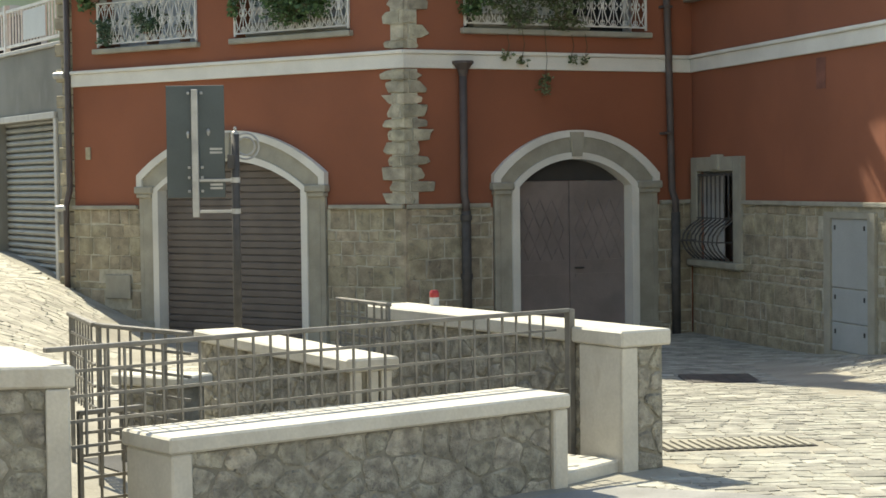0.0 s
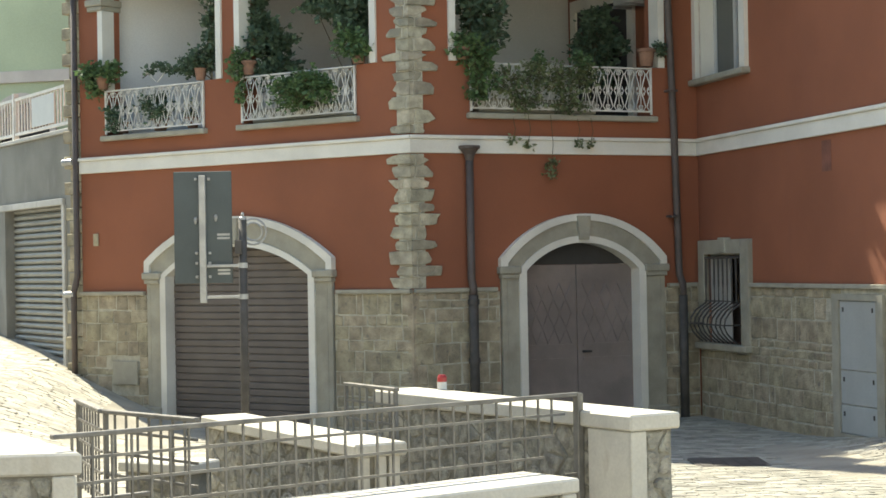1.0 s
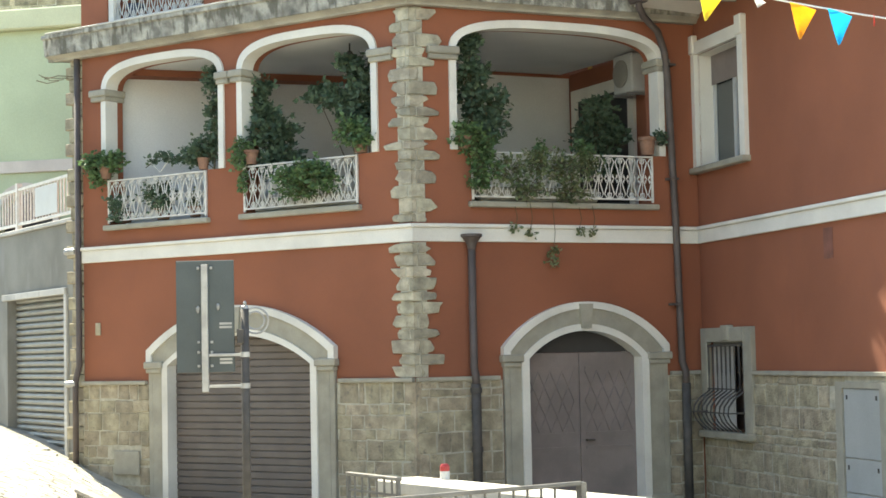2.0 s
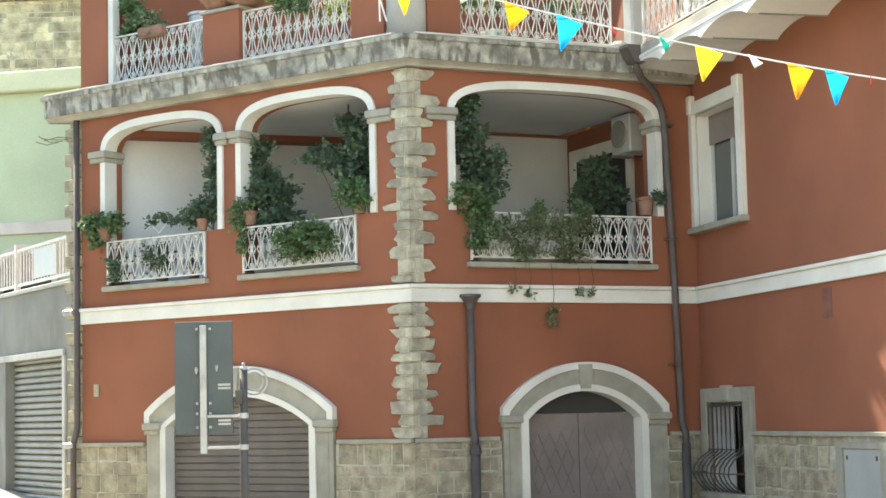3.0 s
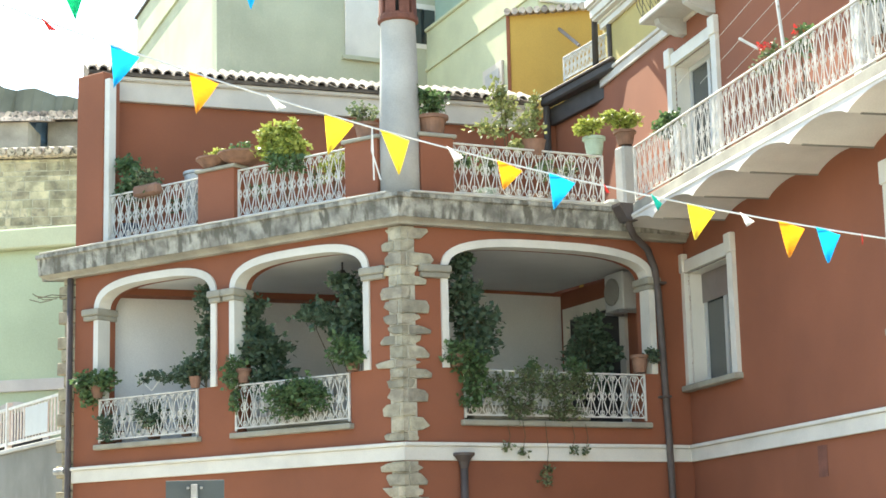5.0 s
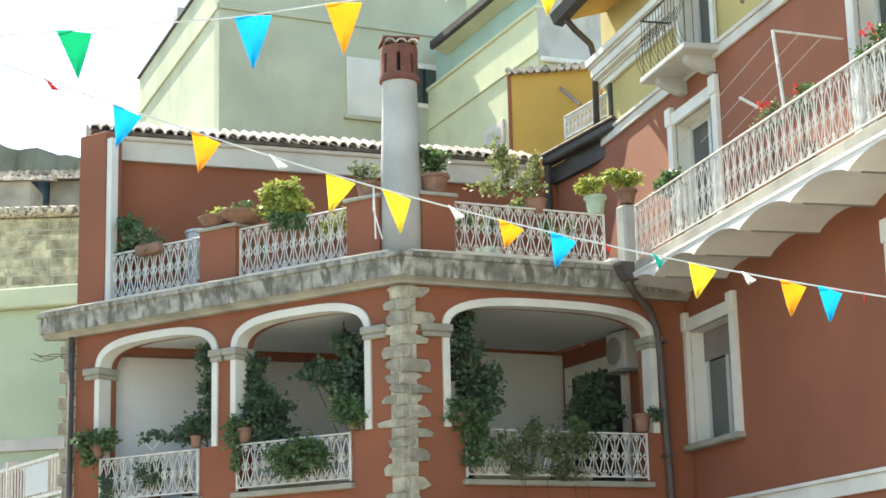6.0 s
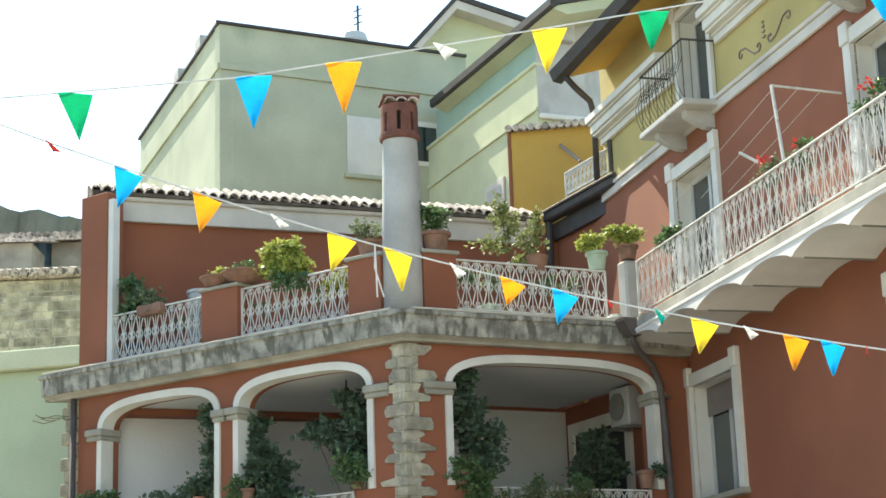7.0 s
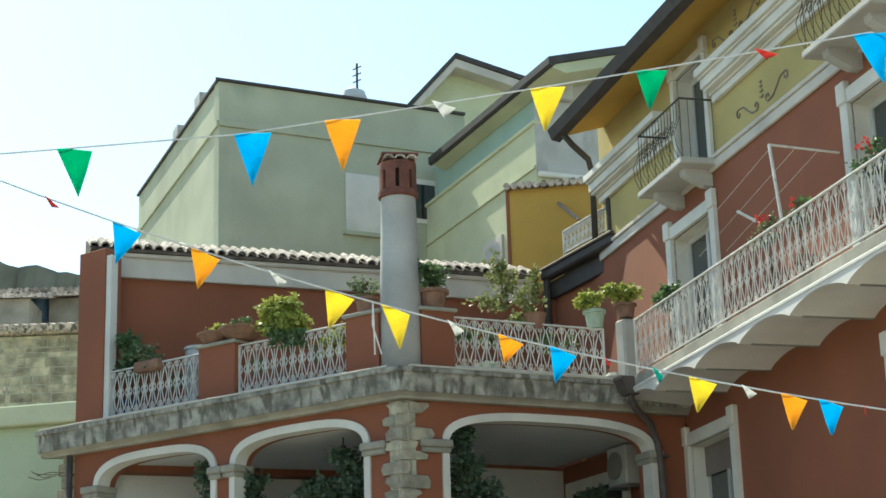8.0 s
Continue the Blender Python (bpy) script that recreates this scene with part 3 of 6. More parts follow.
railing(FA, *RAIL1, 3.79, 4.42, 0.02, "white wrought iron loggia railing with lozenge bars", group="loggia railings")
railing(FA, *RAIL2, 3.79, 4.42, 0.02, "white wrought iron loggia railing with hanging plants", group="loggia railings")
railing(FB, *RAIL3, 3.79, 4.42, 0.02, "long white wrought iron loggia railing overgrown with plants", group="loggia railings")
railing(FA, 3.53, 5.47, 6.72, 7.43, -0.02, "white iron terrace railing in front of flower pots", group="terrace railings")
railing(FA, 0.87, 2.83, 6.72, 7.43, -0.02, "white iron terrace railing in front of flower pots", group="terrace railings")
railing(FB, 0.76, 3.06, 6.72, 7.43, -0.02, "white iron terrace railing in front of flower pots", group="terrace railings")
tagged(part("terrace_end_post", boxed(FB, 3.36, 3.60, -0.22, 0.02, SLAB1, 7.60, bevel=0.03), GREYPLASTER), "pale worn plaster post between terrace and balcony", "post", kind="structure")

# thin white strip on the slab's lip
for F, a, b in ((FA, 0.0, 6.52), (FB, 0.0, 3.2)):
    tagged(part("slab_lip", boxed(F, a, b, 0.23, 0.31, SLAB1 + 0.004, SLAB1 + 0.03, bevel=0.005), TRAV), "pale thin stone lip along the slab edge", "slab lip", kind="structure")

# ---- rainwater pipes ----
def bracket(F, u, n, z, parent):
    part("clip", boxed(F, u - 0.065, u + 0.065, 0, n + 0.06, z, z + 0.03), PIPE, parent)


p1 = thing("downpipe", FB.at(0.78, 0.08, -0.3), "brown downpipe with funnel head and dark iron foot", "downpipe", "downpipes")
bm = bmesh.new()
tube(bm, [FB.at(0.78, 0.09, 3.28), FB.at(0.78, 0.09, 1.62), FB.at(0.785, 0.13, 1.52), FB.at(0.785, 0.13, 1.40)], 0.05, 12)
part("pipe", bm, PIPE, p1, smooth=True)
part("funnel", lathe(bmesh.new(), FB.at(0.78, 0.09, 0), [(0.05, 3.14), (0.07, 3.22), (0.12, 3.29), (0.14, 3.30), (0.14, 3.335), (0.10, 3.335)]), PIPE, p1)
part("foot", tube(bmesh.new(), [FB.at(0.785, 0.13, 1.42), FB.at(0.785, 0.13, -0.3)], 0.062, 12), IRON, p1, "dark cast iron foot", smooth=True)
for z in (1.30, 0.55):
    part("collar", tube(bmesh.new(), [FB.at(0.785, 0.13, z), FB.at(0.785, 0.13, z + 0.07)], 0.075, 12), IRON, p1)
p2 = thing("downpipe", FB.at(3.92, 0.1, -0.3), "tall brown downpipe running from the terrace gutter head", "downpipe", "downpipes")
bm = bmesh.new()
tube(bm, [FB.at(3.16, 0.42, 6.56), FB.at(3.17, 0.42, 6.38), FB.at(3.30, 0.32, 6.26), FB.at(3.62, 0.14, 6.12), FB.at(3.75, 0.09, 5.86), FB.at(3.79, 0.09, 5.5), FB.at(3.86, 0.09, 3.5), FB.at(3.90, 0.09, 1.64), FB.at(3.93, 0.13, 1.5), FB.at(3.93, 0.13, 1.3)], 0.048, 12)
part("pipe", bm, PIPE, p2, smooth=True)
bm = bmesh.new()
plate(bm, FB, [(3.09, 6.42), (3.23, 6.42), (3.36, 6.62), (3.36, 6.66), (2.97, 6.66), (2.97, 6.62)], [], 0.32, 0.54)
part("hopper_head", bm, PIPE, p2, "dark funnel shaped hopper head")
part("foot", tube(bmesh.new(), [FB.at(3.93, 0.13, 1.35), FB.at(3.93, 0.13, -0.4)], 0.06, 12), IRON, p2, "dark cast iron foot", smooth=True)
for z in (5.66, 4.1, 2.4):
    bracket(FB, 3.83, 0.09, z, p2)
p3 = thing("downpipe", FA.at(6.12, 0.05, 0), "brown downpipe down the far end of the house", "downpipe", "downpipes")
part("pipe", tube(bmesh.new(), [FA.at(6.10, 0.06, 6.3), FA.at(6.10, 0.06, 1.75), FA.at(6.14, 0.10, 1.5), FA.at(6.14, 0.10, 0.05)], 0.045, 12), PIPE, p3, smooth=True)
for z in (3.42, 1.48):
    part("elbow", tube(bmesh.new(), [FA.at(6.12, 0.10, z), FA.at(6.22, 0.12, z), FA.at(6.30, 0.12, z - 0.005)], 0.05, 10), STEEL, p3, "pale steel clamp")

# quoins of the far end, flush with the pipe
q2 = thing("end_quoins", FA.at(6.2, 0, 0), "rough grey stones edging the far end of the house", "quoins", kind="structure")
for k in range(33):
    z = 0.1 + k * 0.19
    w = 0.34 if k % 2 else 0.26
    part("quoin_stone", boxed(FA, 6.055, 6.055 + w + rng.uniform(-0.03, 0.04), -0.3, rng.uniform(-0.01, 0.03), z, z + 0.182, bevel=0.012), STONE, q2)
tagged(part("meter_cover", boxed(FA, 4.88, 5.38, 0.04, 0.075, 0.18, 0.52, bevel=0.008), GREYSTONE), "grey meter cover set in the stone plinth", "cover")
tagged(part("wall_plate", boxed(FA, 5.70, 5.80, 0.0, 0.02, 2.18, 2.36, bevel=0.005), STONE), "small tan plate on the red plaster", "plate")
tagged(part("wall_patch", boxed(FC, 3.72, 3.95, 0.0, 0.006, 2.82, 3.18), BRICKRED), "darker red patch on the plaster", "patch")

# ---- air conditioner, lamp and frame inside the loggia ----
FD = Frame(FB.at(LEN_B - 0.02, -0.33, 0), FB.n * -1, FB.u * -1)
tagged(part("wall_loggia_side", boxed(FD, -0.1, 5.0, -0.12, 0.0, 3.46, 6.10), RED), "dark red side wall of the loggia", "wall", kind="structure")
tagged(part("wall_loggia_end", boxed(FD, 3.20, 3.32, 0.004, 2.4, 3.46, 6.05), ROOMWALL), "white plaster end wall of the wide loggia", "wall", kind="structure")
tagged(part("trim_loggia", boxed(FD, 3.17, 3.34, 0.004, 2.4, 6.05, 6.098), RED), "thin dark red line above the white loggia wall", "trim", kind="structure")
bm = bmesh.new()
plate(bm, FD, rect(1.20, 3.05, 3.5, 5.82), [rect(1.36, 2.89, 3.5, 5.64)], 0.004, 0.06)
tagged(part("door_frame", bm, WHITE), "white stone surround of the loggia door", "door frame", kind="structure")
# near-black sheet painted in for the shade of the open doorway
tagged(part("door_loggia", boxed(FD, 1.36, 2.89, 0.004, 0.02, 3.5, 5.64), DARK), "near-black sheet filling the unlit doorway from the loggia", "door", kind="structure")
ac = thing("air_conditioner", FD.at(1.25, 0.0, 5.45), "white wall mounted air conditioner unit", "air conditioner")
part("housing", boxed(FD, 0.78, 1.30, 0.02, 0.32, 5.50, 6.06, bevel=0.02), PVC, ac)
grl = part("fan_grille", lathe(bmesh.new(), (0, 0, 0), [(0.2, 0), (0.2, 0.02), (0.17, 0.025), (0.02, 0.02)], 20), GREYSHUTTER, ac, "grey round fan grille")
grl.data.transform(Matrix.Translation(FD.at(1.06, 0.33, 5.78)) @ Vector((0, 0, 1)).rotation_difference(FD.n).to_matrix().to_4x4())
for u in (0.86, 1.22):
    part("bracket", boxed(FD, u - 0.02, u + 0.02, 0.0, 0.36, 5.46, 5.495), STEEL, ac)
lamp = thing("hanging_lamp", FA.at(1.7, -0.9, 6.0), "small dark hanging lamp on the loggia ceiling", "lamp")
part("stem", tube(bmesh.new(), [FA.at(1.7, -0.9, 6.10), FA.at(1.7, -0.9, 5.98)], 0.012, 6), IRON, lamp)
part("shade", lathe(bmesh.new(), FA.at(1.7, -0.9, 0), [(0.03, 5.99), (0.06, 5.94), (0.085, 5.86), (0.02, 5.86)], 10), IRON, lamp)

# ---- windows of the side wall ----
def window_c(name, w, label, door=False, sill=True, surround=0.17, mat=WHITE, lintel=True):
    u0, u1, z0, z1 = w
    s = thing(name, FC.at((u0 + u1) / 2, 0, z0), label, "window", kind="structure")
    outer = rect(u0 - surround, u1 + surround, z0 if (door or sill) else z0 - 0.1, z1 + surround)
    inner = rect(u0, u1, z0, z1)
    bm = bmesh.new()
    for q in ((u0 - surround, u0, z0, z1 + surround), (u1, u1 + surround, z0, z1 + surround), (u0, u1, z1, z1 + surround)):
        box(bm, FC, q[0], q[1], -0.02, 0.06, q[2], q[3])
    part("surround", bm, mat, s, "pale moulded surround")
    for a in (u0 - surround - 0.02, u1 - 0.01):
        part("corner_block", boxed(FC, a, a + surround + 0.03, 0.0, 0.09, z1 + 0.01, z1 + surround + 0.10, bevel=0.012), mat, s)
    if sill:
        part("window_sill", boxed(FC, u0 - surround - 0.04, u1 + surround + 0.04, -0.2, 0.13, z0 - 0.08, z0, bevel=0.012), GREYSTONE, s)
    bm = bmesh.new()
    for q in ((u0, u0 + 0.015, z0, z1), (u1 - 0.015, u1, z0, z1)):
        box(bm, FC, q[0], q[1], -0.34, -0.021, q[2], q[3])
    box(bm, FC, u0 + 0.015, u1 - 0.015, -0.34, -0.021, z1 - 0.015, z1)
    part("reveal", bm, WHITE, s)
    fr = bmesh.new()
    m = (u0 + u1) / 2
    for q in ((u0 + 0.016, u0 + 0.08, z0, z1 - 0.016), (u1 - 0.08, u1 - 0.016, z0, z1 - 0.016), (m - 0.045, m + 0.045, z0 + 0.07, z1 - 0.086), (u0 + 0.08, u1 - 0.08, z0, z0 + 0.07), (u0 + 0.08, u1 - 0.08, z1 - 0.086, z1 - 0.016)):
        box(fr, FC, q[0], q[1], -0.27, -0.21, q[2], q[3])
    part("window_frame", fr, PVC, s)
    for a, b in ((u0 + 0.08, m - 0.045), (m + 0.045, u1 - 0.08)):
        part("pane", boxed(FC, a, b, -0.245, -0.235, z0 + 0.07, z1 - 0.086), GLASS, s)
    if not door:
        part("blind", boxed(FC, u0 + 0.02, u1 - 0.02, -0.205, -0.19, z1 - 0.42, z1 - 0.02), BROWNMETAL, s, "partly lowered dark roller blind")
    return s


window_c("window_1", WIN_U, "white framed window with half lowered dark blind")
window_c("window_2", WIN_T, "white framed balcony door with moulded surround", door=True, sill=False)
window_c("window_3", WIN_R, "white framed balcony door with moulded surround", door=True, sill=False)
window_c("window_4", WIN_R2, "white framed window under the balcony")
window_c("window_5", WIN_Y, "tall window on the yellow storey", door=True, sill=False, surround=0.12)

# barred window near the ground
u0, u1, z0, z1 = WIN_S
s = thing("window_6", FC.at(0.8, 0, z0), "stone framed window with bulging iron grille", "window", kind="structure")
bm = bmesh.new()
for q in ((u0 - 0.20, u0, z0, z1 + 0.19), (u1, u1 + 0.25, z0, z1 + 0.19), (u0, u1, z1, z1 + 0.19)):
    box(bm, FC, q[0], q[1], -0.03, 0.07, q[2], q[3], bevel=0.008)
part("surround", bm, GREYSTONE, s)
part("keystone", boxed(FC, 0.84, 1.06, 0.0, 0.10, z1 + 0.02, z1 + 0.22, bevel=0.01), GREYSTONE, s)
part("window_sill", boxed(FC, u0 - 0.20, u1 + 0.26, -0.2, 0.14, z0 - 0.09, z0, bevel=0.015), GREYSTONE, s)
# brown sheet, its colour stands for the shaded depth of the recess
part("recess", boxed(FC, u0, u1, -0.40, -0.30, z0, z1), BROWNMETAL, s, "brown sheet standing for the shaded depth of the recess")
part("inner_reveal", boxed(FC, u0, u0 + 0.02, -0.29, -0.035, z0, z1), GREYPLASTER, s)
part("inner_reveal", boxed(FC, u0 + 0.02, u1, -0.29, -0.035, z1 - 0.02, z1), GREYSTONE, s)
# pale panel added where the left reveal shows pale
part("curtain_panel", boxed(FC, u0 + 0.025, u0 + 0.56, -0.10, -0.075, z0 + 0.02, z1 - 0.025, bevel=0.006), GREYPLASTER, s, "pale panel filling the left part of the opening")
grille = part("grille_rail", boxed(FC, u0 - 0.02, u1 + 0.02, 0.04, 0.06, z1 - 0.06, z1 - 0.03), IRON, s)
for i in range(9):
    u = u0 + 0.02 + i * (u1 - u0 - 0.04) / 8
    pts = [FC.at(u, 0.05 + 0.24 * math.sin(max(0, min(1, (1.25 - z) / 0.55)) * math.pi) ** 0.8 if z < 1.25 else 0.05, z) for z in (z1 - 0.03, 1.5, 1.25, 1.15, 1.05, 0.95, 0.86, 0.78, z0 + 0.02)]
    part("grille_bar", tube(bmesh.new(), pts, 0.012, 6), IRON, s)
for z, n in ((1.27, 0.06), (0.97, 0.29)):
    part("grille_hoop", tube(bmesh.new(), [FC.at(u0 - 0.02, 0.0, z), FC.at(u0, n, z), FC.at(u1, n, z), FC.at(u1 + 0.02, 0.0, z)], 0.010, 6), IRON, s)

# white service cupboard in the plinth
s = thing("service_cupboard", FC.at(4.6, 0, -0.25), "pale grey metal service cupboard with three stacked doors", "cupboard")
part("cupboard_frame", plated(FC, rect(4.0, 5.20, -0.30, 1.40), [rect(4.16, 5.04, -0.18, 1.33)], 0.0, 0.065), GREYSTONE, s, "stone coloured frame")
for z0, z1 in ((-0.18, 0.15), (0.15, 0.54), (0.54, 1.33)):
    leaf = part("cupboard_door", boxed(FC, 4.165, 5.035, 0.0, 0.045, z0 + 0.005, z1 - 0.005, bevel=0.008), GREYPANEL, s)
    for u in (4.24, 4.93):
        part("lock", boxed(FC, u, u + 0.022, 0.045, 0.056, z1 - 0.13, z1 - 0.08), IRON, leaf)

# ---- balcony on the side wall ----
bal = thing("balcony", FC.at(4, 0.4, 6.4), "pale concrete balcony slab with scalloped underside", "balcony", kind="structure")
part("deck", boxed(FC, 0.02, 9.54, 0.0, 1.0, 6.50, 6.66, bevel=0.012), DULLPLASTER, bal, "stained grey slab edge")
part("drip_moulding", boxed(FC, 0.02, 9.54, 0.90, 1.03, 6.465, 6.52, bevel=0.014), SOFFIT, bal)
n_bay, b0, bw = 7, 0.10, 1.348


def scallop(f):
    return 6.315 + 0.125 * math.sin(math.pi * f) ** 0.75


for k in range(n_bay):
    a = b0 + k * bw
    bm = bmesh.new()
    pts = [(a, 6.498), (a, 6.315)] + [(a + bw * i / 14, scallop(i / 14)) for i in range(1, 14)] + [(a + bw, 6.315), (a + bw, 6.498)]
    plate(bm, FC, pts, [], 0.86, 1.015)
    part("edge_arch", bm, SOFFIT, bal, "white painted scalloped edge")
    bm = bmesh.new()
    rows = []
    for i in range(15):
        u, z = a + 0.010 + (bw - 0.020) * i / 14, scallop(i / 14) + 0.006
        rows.append([bm.verts.new(FC.at(u, n, z)) for n in (0.86, 0.43, 0.0)])
    top = [[bm.verts.new(v.co + Vector((0, 0, 0.06))) for v in r] for r in rows]
    for g1 in (rows, top):
        for r, q in zip(g1, g1[1:]):
            for j in range(2):
                bm.faces.new((r[j], r[j + 1], q[j + 1], q[j]))
    part("soffit_vault", bm, SOFFIT, bal, smooth=True)
    part("joint", boxed(FC, a - 0.012, a + 0.012, 0.0, 0.86, 6.305, 6.34), GREYWALL, bal, "dark joint between two vaults")
tagged(part("soffit_fill", boxed(FC, 0.0, 0.086, 0.0, 0.99, 6.32, 6.495, bevel=0.008), SOFFIT), "pale plaster corner between slab and balcony", "soffit", kind="structure")
brail = railing(FC, 0.72, 9.54, 6.68, 7.44, 0.95, "long white iron balcony railing with crossed bars", step=0.19, name="balcony_railing", thick=0.006)
for u in (2.20, 3.40, 7.01):
    part("stiffening_plate", boxed(FC, u - 0.09, u + 0.09, 0.925, 0.94, 6.72, 7.40, bevel=0.004), WHITEIRON, brail, "flat white plate")

# laundry poles on the balcony
lr = thing("laundry_frame", FC.at(5.0, 0.7, 6.7), "white laundry frame with lines on the balcony", "laundry frame")
part("pole", tube(bmesh.new(), [FC.at(5.38, 0.95, 7.42), FC.at(5.22, 0.95, 8.38)], 0.02, 8), WHITEIRON, lr)
part("arm", tube(bmesh.new(), [FC.at(5.22, 0.95, 8.38), FC.at(5.10, 0.02, 8.38)], 0.015, 8), WHITEIRON, lr)
for k in range(3):
    part("line", tube(bmesh.new(), [FC.at(5.20 - k * 0.03, 0.92 - k * 0.3, 8.36), FC.at(1.6 + k * 0.3, 0.7 - k * 0.25, 8.02)], 0.004, 4), WHITEIRON, lr)
part("brace", tube(bmesh.new(), [FC.at(4.24, 0.95, 7.89), FC.at(4.42, 0.80, 7.72)], 0.018, 8), WHITEIRON, lr)

# ---- yellow storey: cornice bands, small balconies, eave ----
bm = boxed(FC, -2.95, 9.54, 0.0, 0.05, 9.32, 9.46, bevel=0.01)
box(bm, FC, -2.95, 9.54, 0.0, 0.08, 9.46, 9.52, bevel=0.01)
tagged(part("band_upper", bm, CREAM), "cream string course below the yellow storey", "string course", kind="structure")
bm = bmesh.new()
for n, z, tall in ((0.07, 10.22, 0.10), (0.105, 10.32, 0.035), (0.19, 10.355, 0.04), (0.225, 10.395, 0.13), (0.265, 10.525, 0.03), (0.31, 10.555, 0.11)):
    for a, b in ((-2.80, 0.26), (1.80, 9.54)):
        box(bm, FC, a, b, 0.0, n, z, z + tall, bevel=0.008)
tagged(part("cornice", bm, WHITE), "stepped white cornice on the yellow storey", "cornice", kind="structure")
for u in (0.92, 6.23):
    sb = thing("small_balcony", FC.at(u, 0.2, 9.6), "small stone balcony with dark iron scrolled railing", "balcony", "small balconies", kind="structure")
    part("balcony_floor", boxed(FC, u - 0.82, u + 0.82, 0.0, 0.55, 9.37, 9.46, bevel=0.015), GREYPLASTER, sb)
    for c in (u - 0.50, u + 0.50):
        bm = bmesh.new()
        plate(bm, Frame(FC.at(c, 0, 0), FC.n, FC.u), [(0.0, 9.14), (0.12, 9.15), (0.26, 9.21), (0.40, 9.29), (0.42, 9.37), (0.0, 9.37)], [], -0.08, 0.08)
        part("corbel", bm, GREYPLASTER, sb)
    bm = bmesh.new()
    path = [FC.at(u - 0.78, 0.03, 10.30), FC.at(u - 0.78, 0.50, 10.30), FC.at(u + 0.78, 0.50, 10.30), FC.at(u + 0.78, 0.03, 10.30)]
    for p, q in zip(path, path[1:]):
        tube(bm, [p, q], 0.015, 6)
    part("handrail", bm, IRON, sb)
    for p, q in zip(path, path[1:]):
        k = max(3, round((q - p).length / 0.11))
        for i in range(k + 1):
            b = p.lerp(q, i / k)
            bulge = FC.n * 0.10 * (1 if abs((q - p).normalized().dot(FC.u)) > 0.5 else 0)
            low = b - Vector((0, 0, 0.84))
            part("baluster", tube(bmesh.new(), [b, b - Vector((0, 0, 0.25)), b - Vector((0, 0, 0.5)) + bulge, b - Vector((0, 0, 0.68)) + bulge * 0.8, low], 0.0055, 5), IRON, sb)
    for i in range(6):
        c = FC.at(u - 0.55 + i * 0.22, 0.53, 9.92)
        part("scroll", tube(bmesh.new(), [c + FC.u * 0.09 * math.cos(q) * (1 - q / 12) + Vector((0, 0, 0.13 * math.sin(q) * (1 - q / 12))) for q in [j * 0.6 for j in range(14)]], 0.006, 4), IRON, sb)
for u, base in ((3.20, 9.76), (2.60, 11.0)):
    orn = thing("wall_ornament", FC.at(u, 0.02, base), "brown painted scroll ornament on yellow plaster", "ornament", "wall ornaments")
    for s in (-1, 1):
        c0, c1 = Vector((0.16, -0.03)), Vector((0.66, 0.045))
        curl = [(0.065 - 0.0045 * j, 0.55 * j) for j in range(10)]
        inner = [(c0.x - r * math.sin(q), c0.y - r * math.cos(q)) for r, q in reversed(curl)]
        outer = [(c1.x + r * math.sin(q), c1.y + r * math.cos(q)) for r, q in curl]
        pts = inner + [(0.30, -0.075), (0.41, 0.0), (0.52, 0.09)] + outer
        part("scroll", tube(bmesh.new(), [FC.at(u + s * a * 1.08, 0.010, base + b) for a, b in pts], 0.011, 5), BROWNMETAL, orn)
    for k, z in enumerate((base + 0.02, base + 0.09, base + 0.16, base + 0.22)):
        part("leaf_spray", tube(bmesh.new(), [FC.at(u - 0.05 + 0.008 * k, 0.010, z + 0.02), FC.at(u, 0.010, z), FC.at(u + 0.05 - 0.008 * k, 0.010, z + 0.02)], 0.011, 5), BROWNMETAL, orn)
ev = thing("eave", FC.at(4, 0.5, 11.4), "dark brown metal gutter and yellow soffit of the roof", "eave", kind="structure")
bm = bmesh.new()
plate(bm, Frame(FC.at(-2.55, 0, 0), FC.n, FC.u), [(-0.4, 11.55), (0.75, 11.22), (0.75, 11.30), (-0.4, 11.63)], [], 0.0, 12.2)
part("soffit", bm, OCHRE, ev)
bm = bmesh.new()
plate(bm, Frame(FC.at(-2.65, 0, 0), FC.n, FC.u), [(0.62, 11.27), (0.72, 11.17), (0.86, 11.20), (0.92, 11.36), (0.70, 11.44), (-2.5, 12.4), (-2.5, 12.3), (0.62, 11.36)], [], 0.0, 12.4)
part("gutter", bm, GUTTER, ev)
part("gutter_pipe", tube(bmesh.new(), [FC.at(-2.35, 0.76, 11.2), FC.at(-2.4, 0.60, 11.05), FC.at(-2.75, 0.22, 10.95), FC.at(-2.87, 0.12, 10.75), FC.at(-2.9, 0.12, 9.5)], 0.05, 10), GUTTER, ev, smooth=True)
tagged(part("wall_c_end", boxed(FC, -2.86, -2.84, -6.0, -0.352, 6.7, 11.6), GREYPLASTER), "grey gable end of the long side house", "wall", kind="structure")
tagged(part("wall_c_top", boxed(FC, -2.84, 9.54, -6.0, -5.802, -0.6, 11.6), GREYPLASTER), "far side of the long house", "wall", kind="structure")
tagged(part("wall_c_near_end", boxed(FC, 9.34, 9.54, -5.8, -0.352, -0.6, 11.6), GREYPLASTER), "near gable end of the long side house", "wall", kind="structure")
# a near-black sheet closes off the windows, painted for the unlit rooms
tagged(part("wall_c_inner", boxed(FC, -2.8, 9.33, -0.9, -0.8, -0.6, 11.5), DARK), "near-black sheet standing for the unlit rooms behind the windows", "wall", kind="structure")

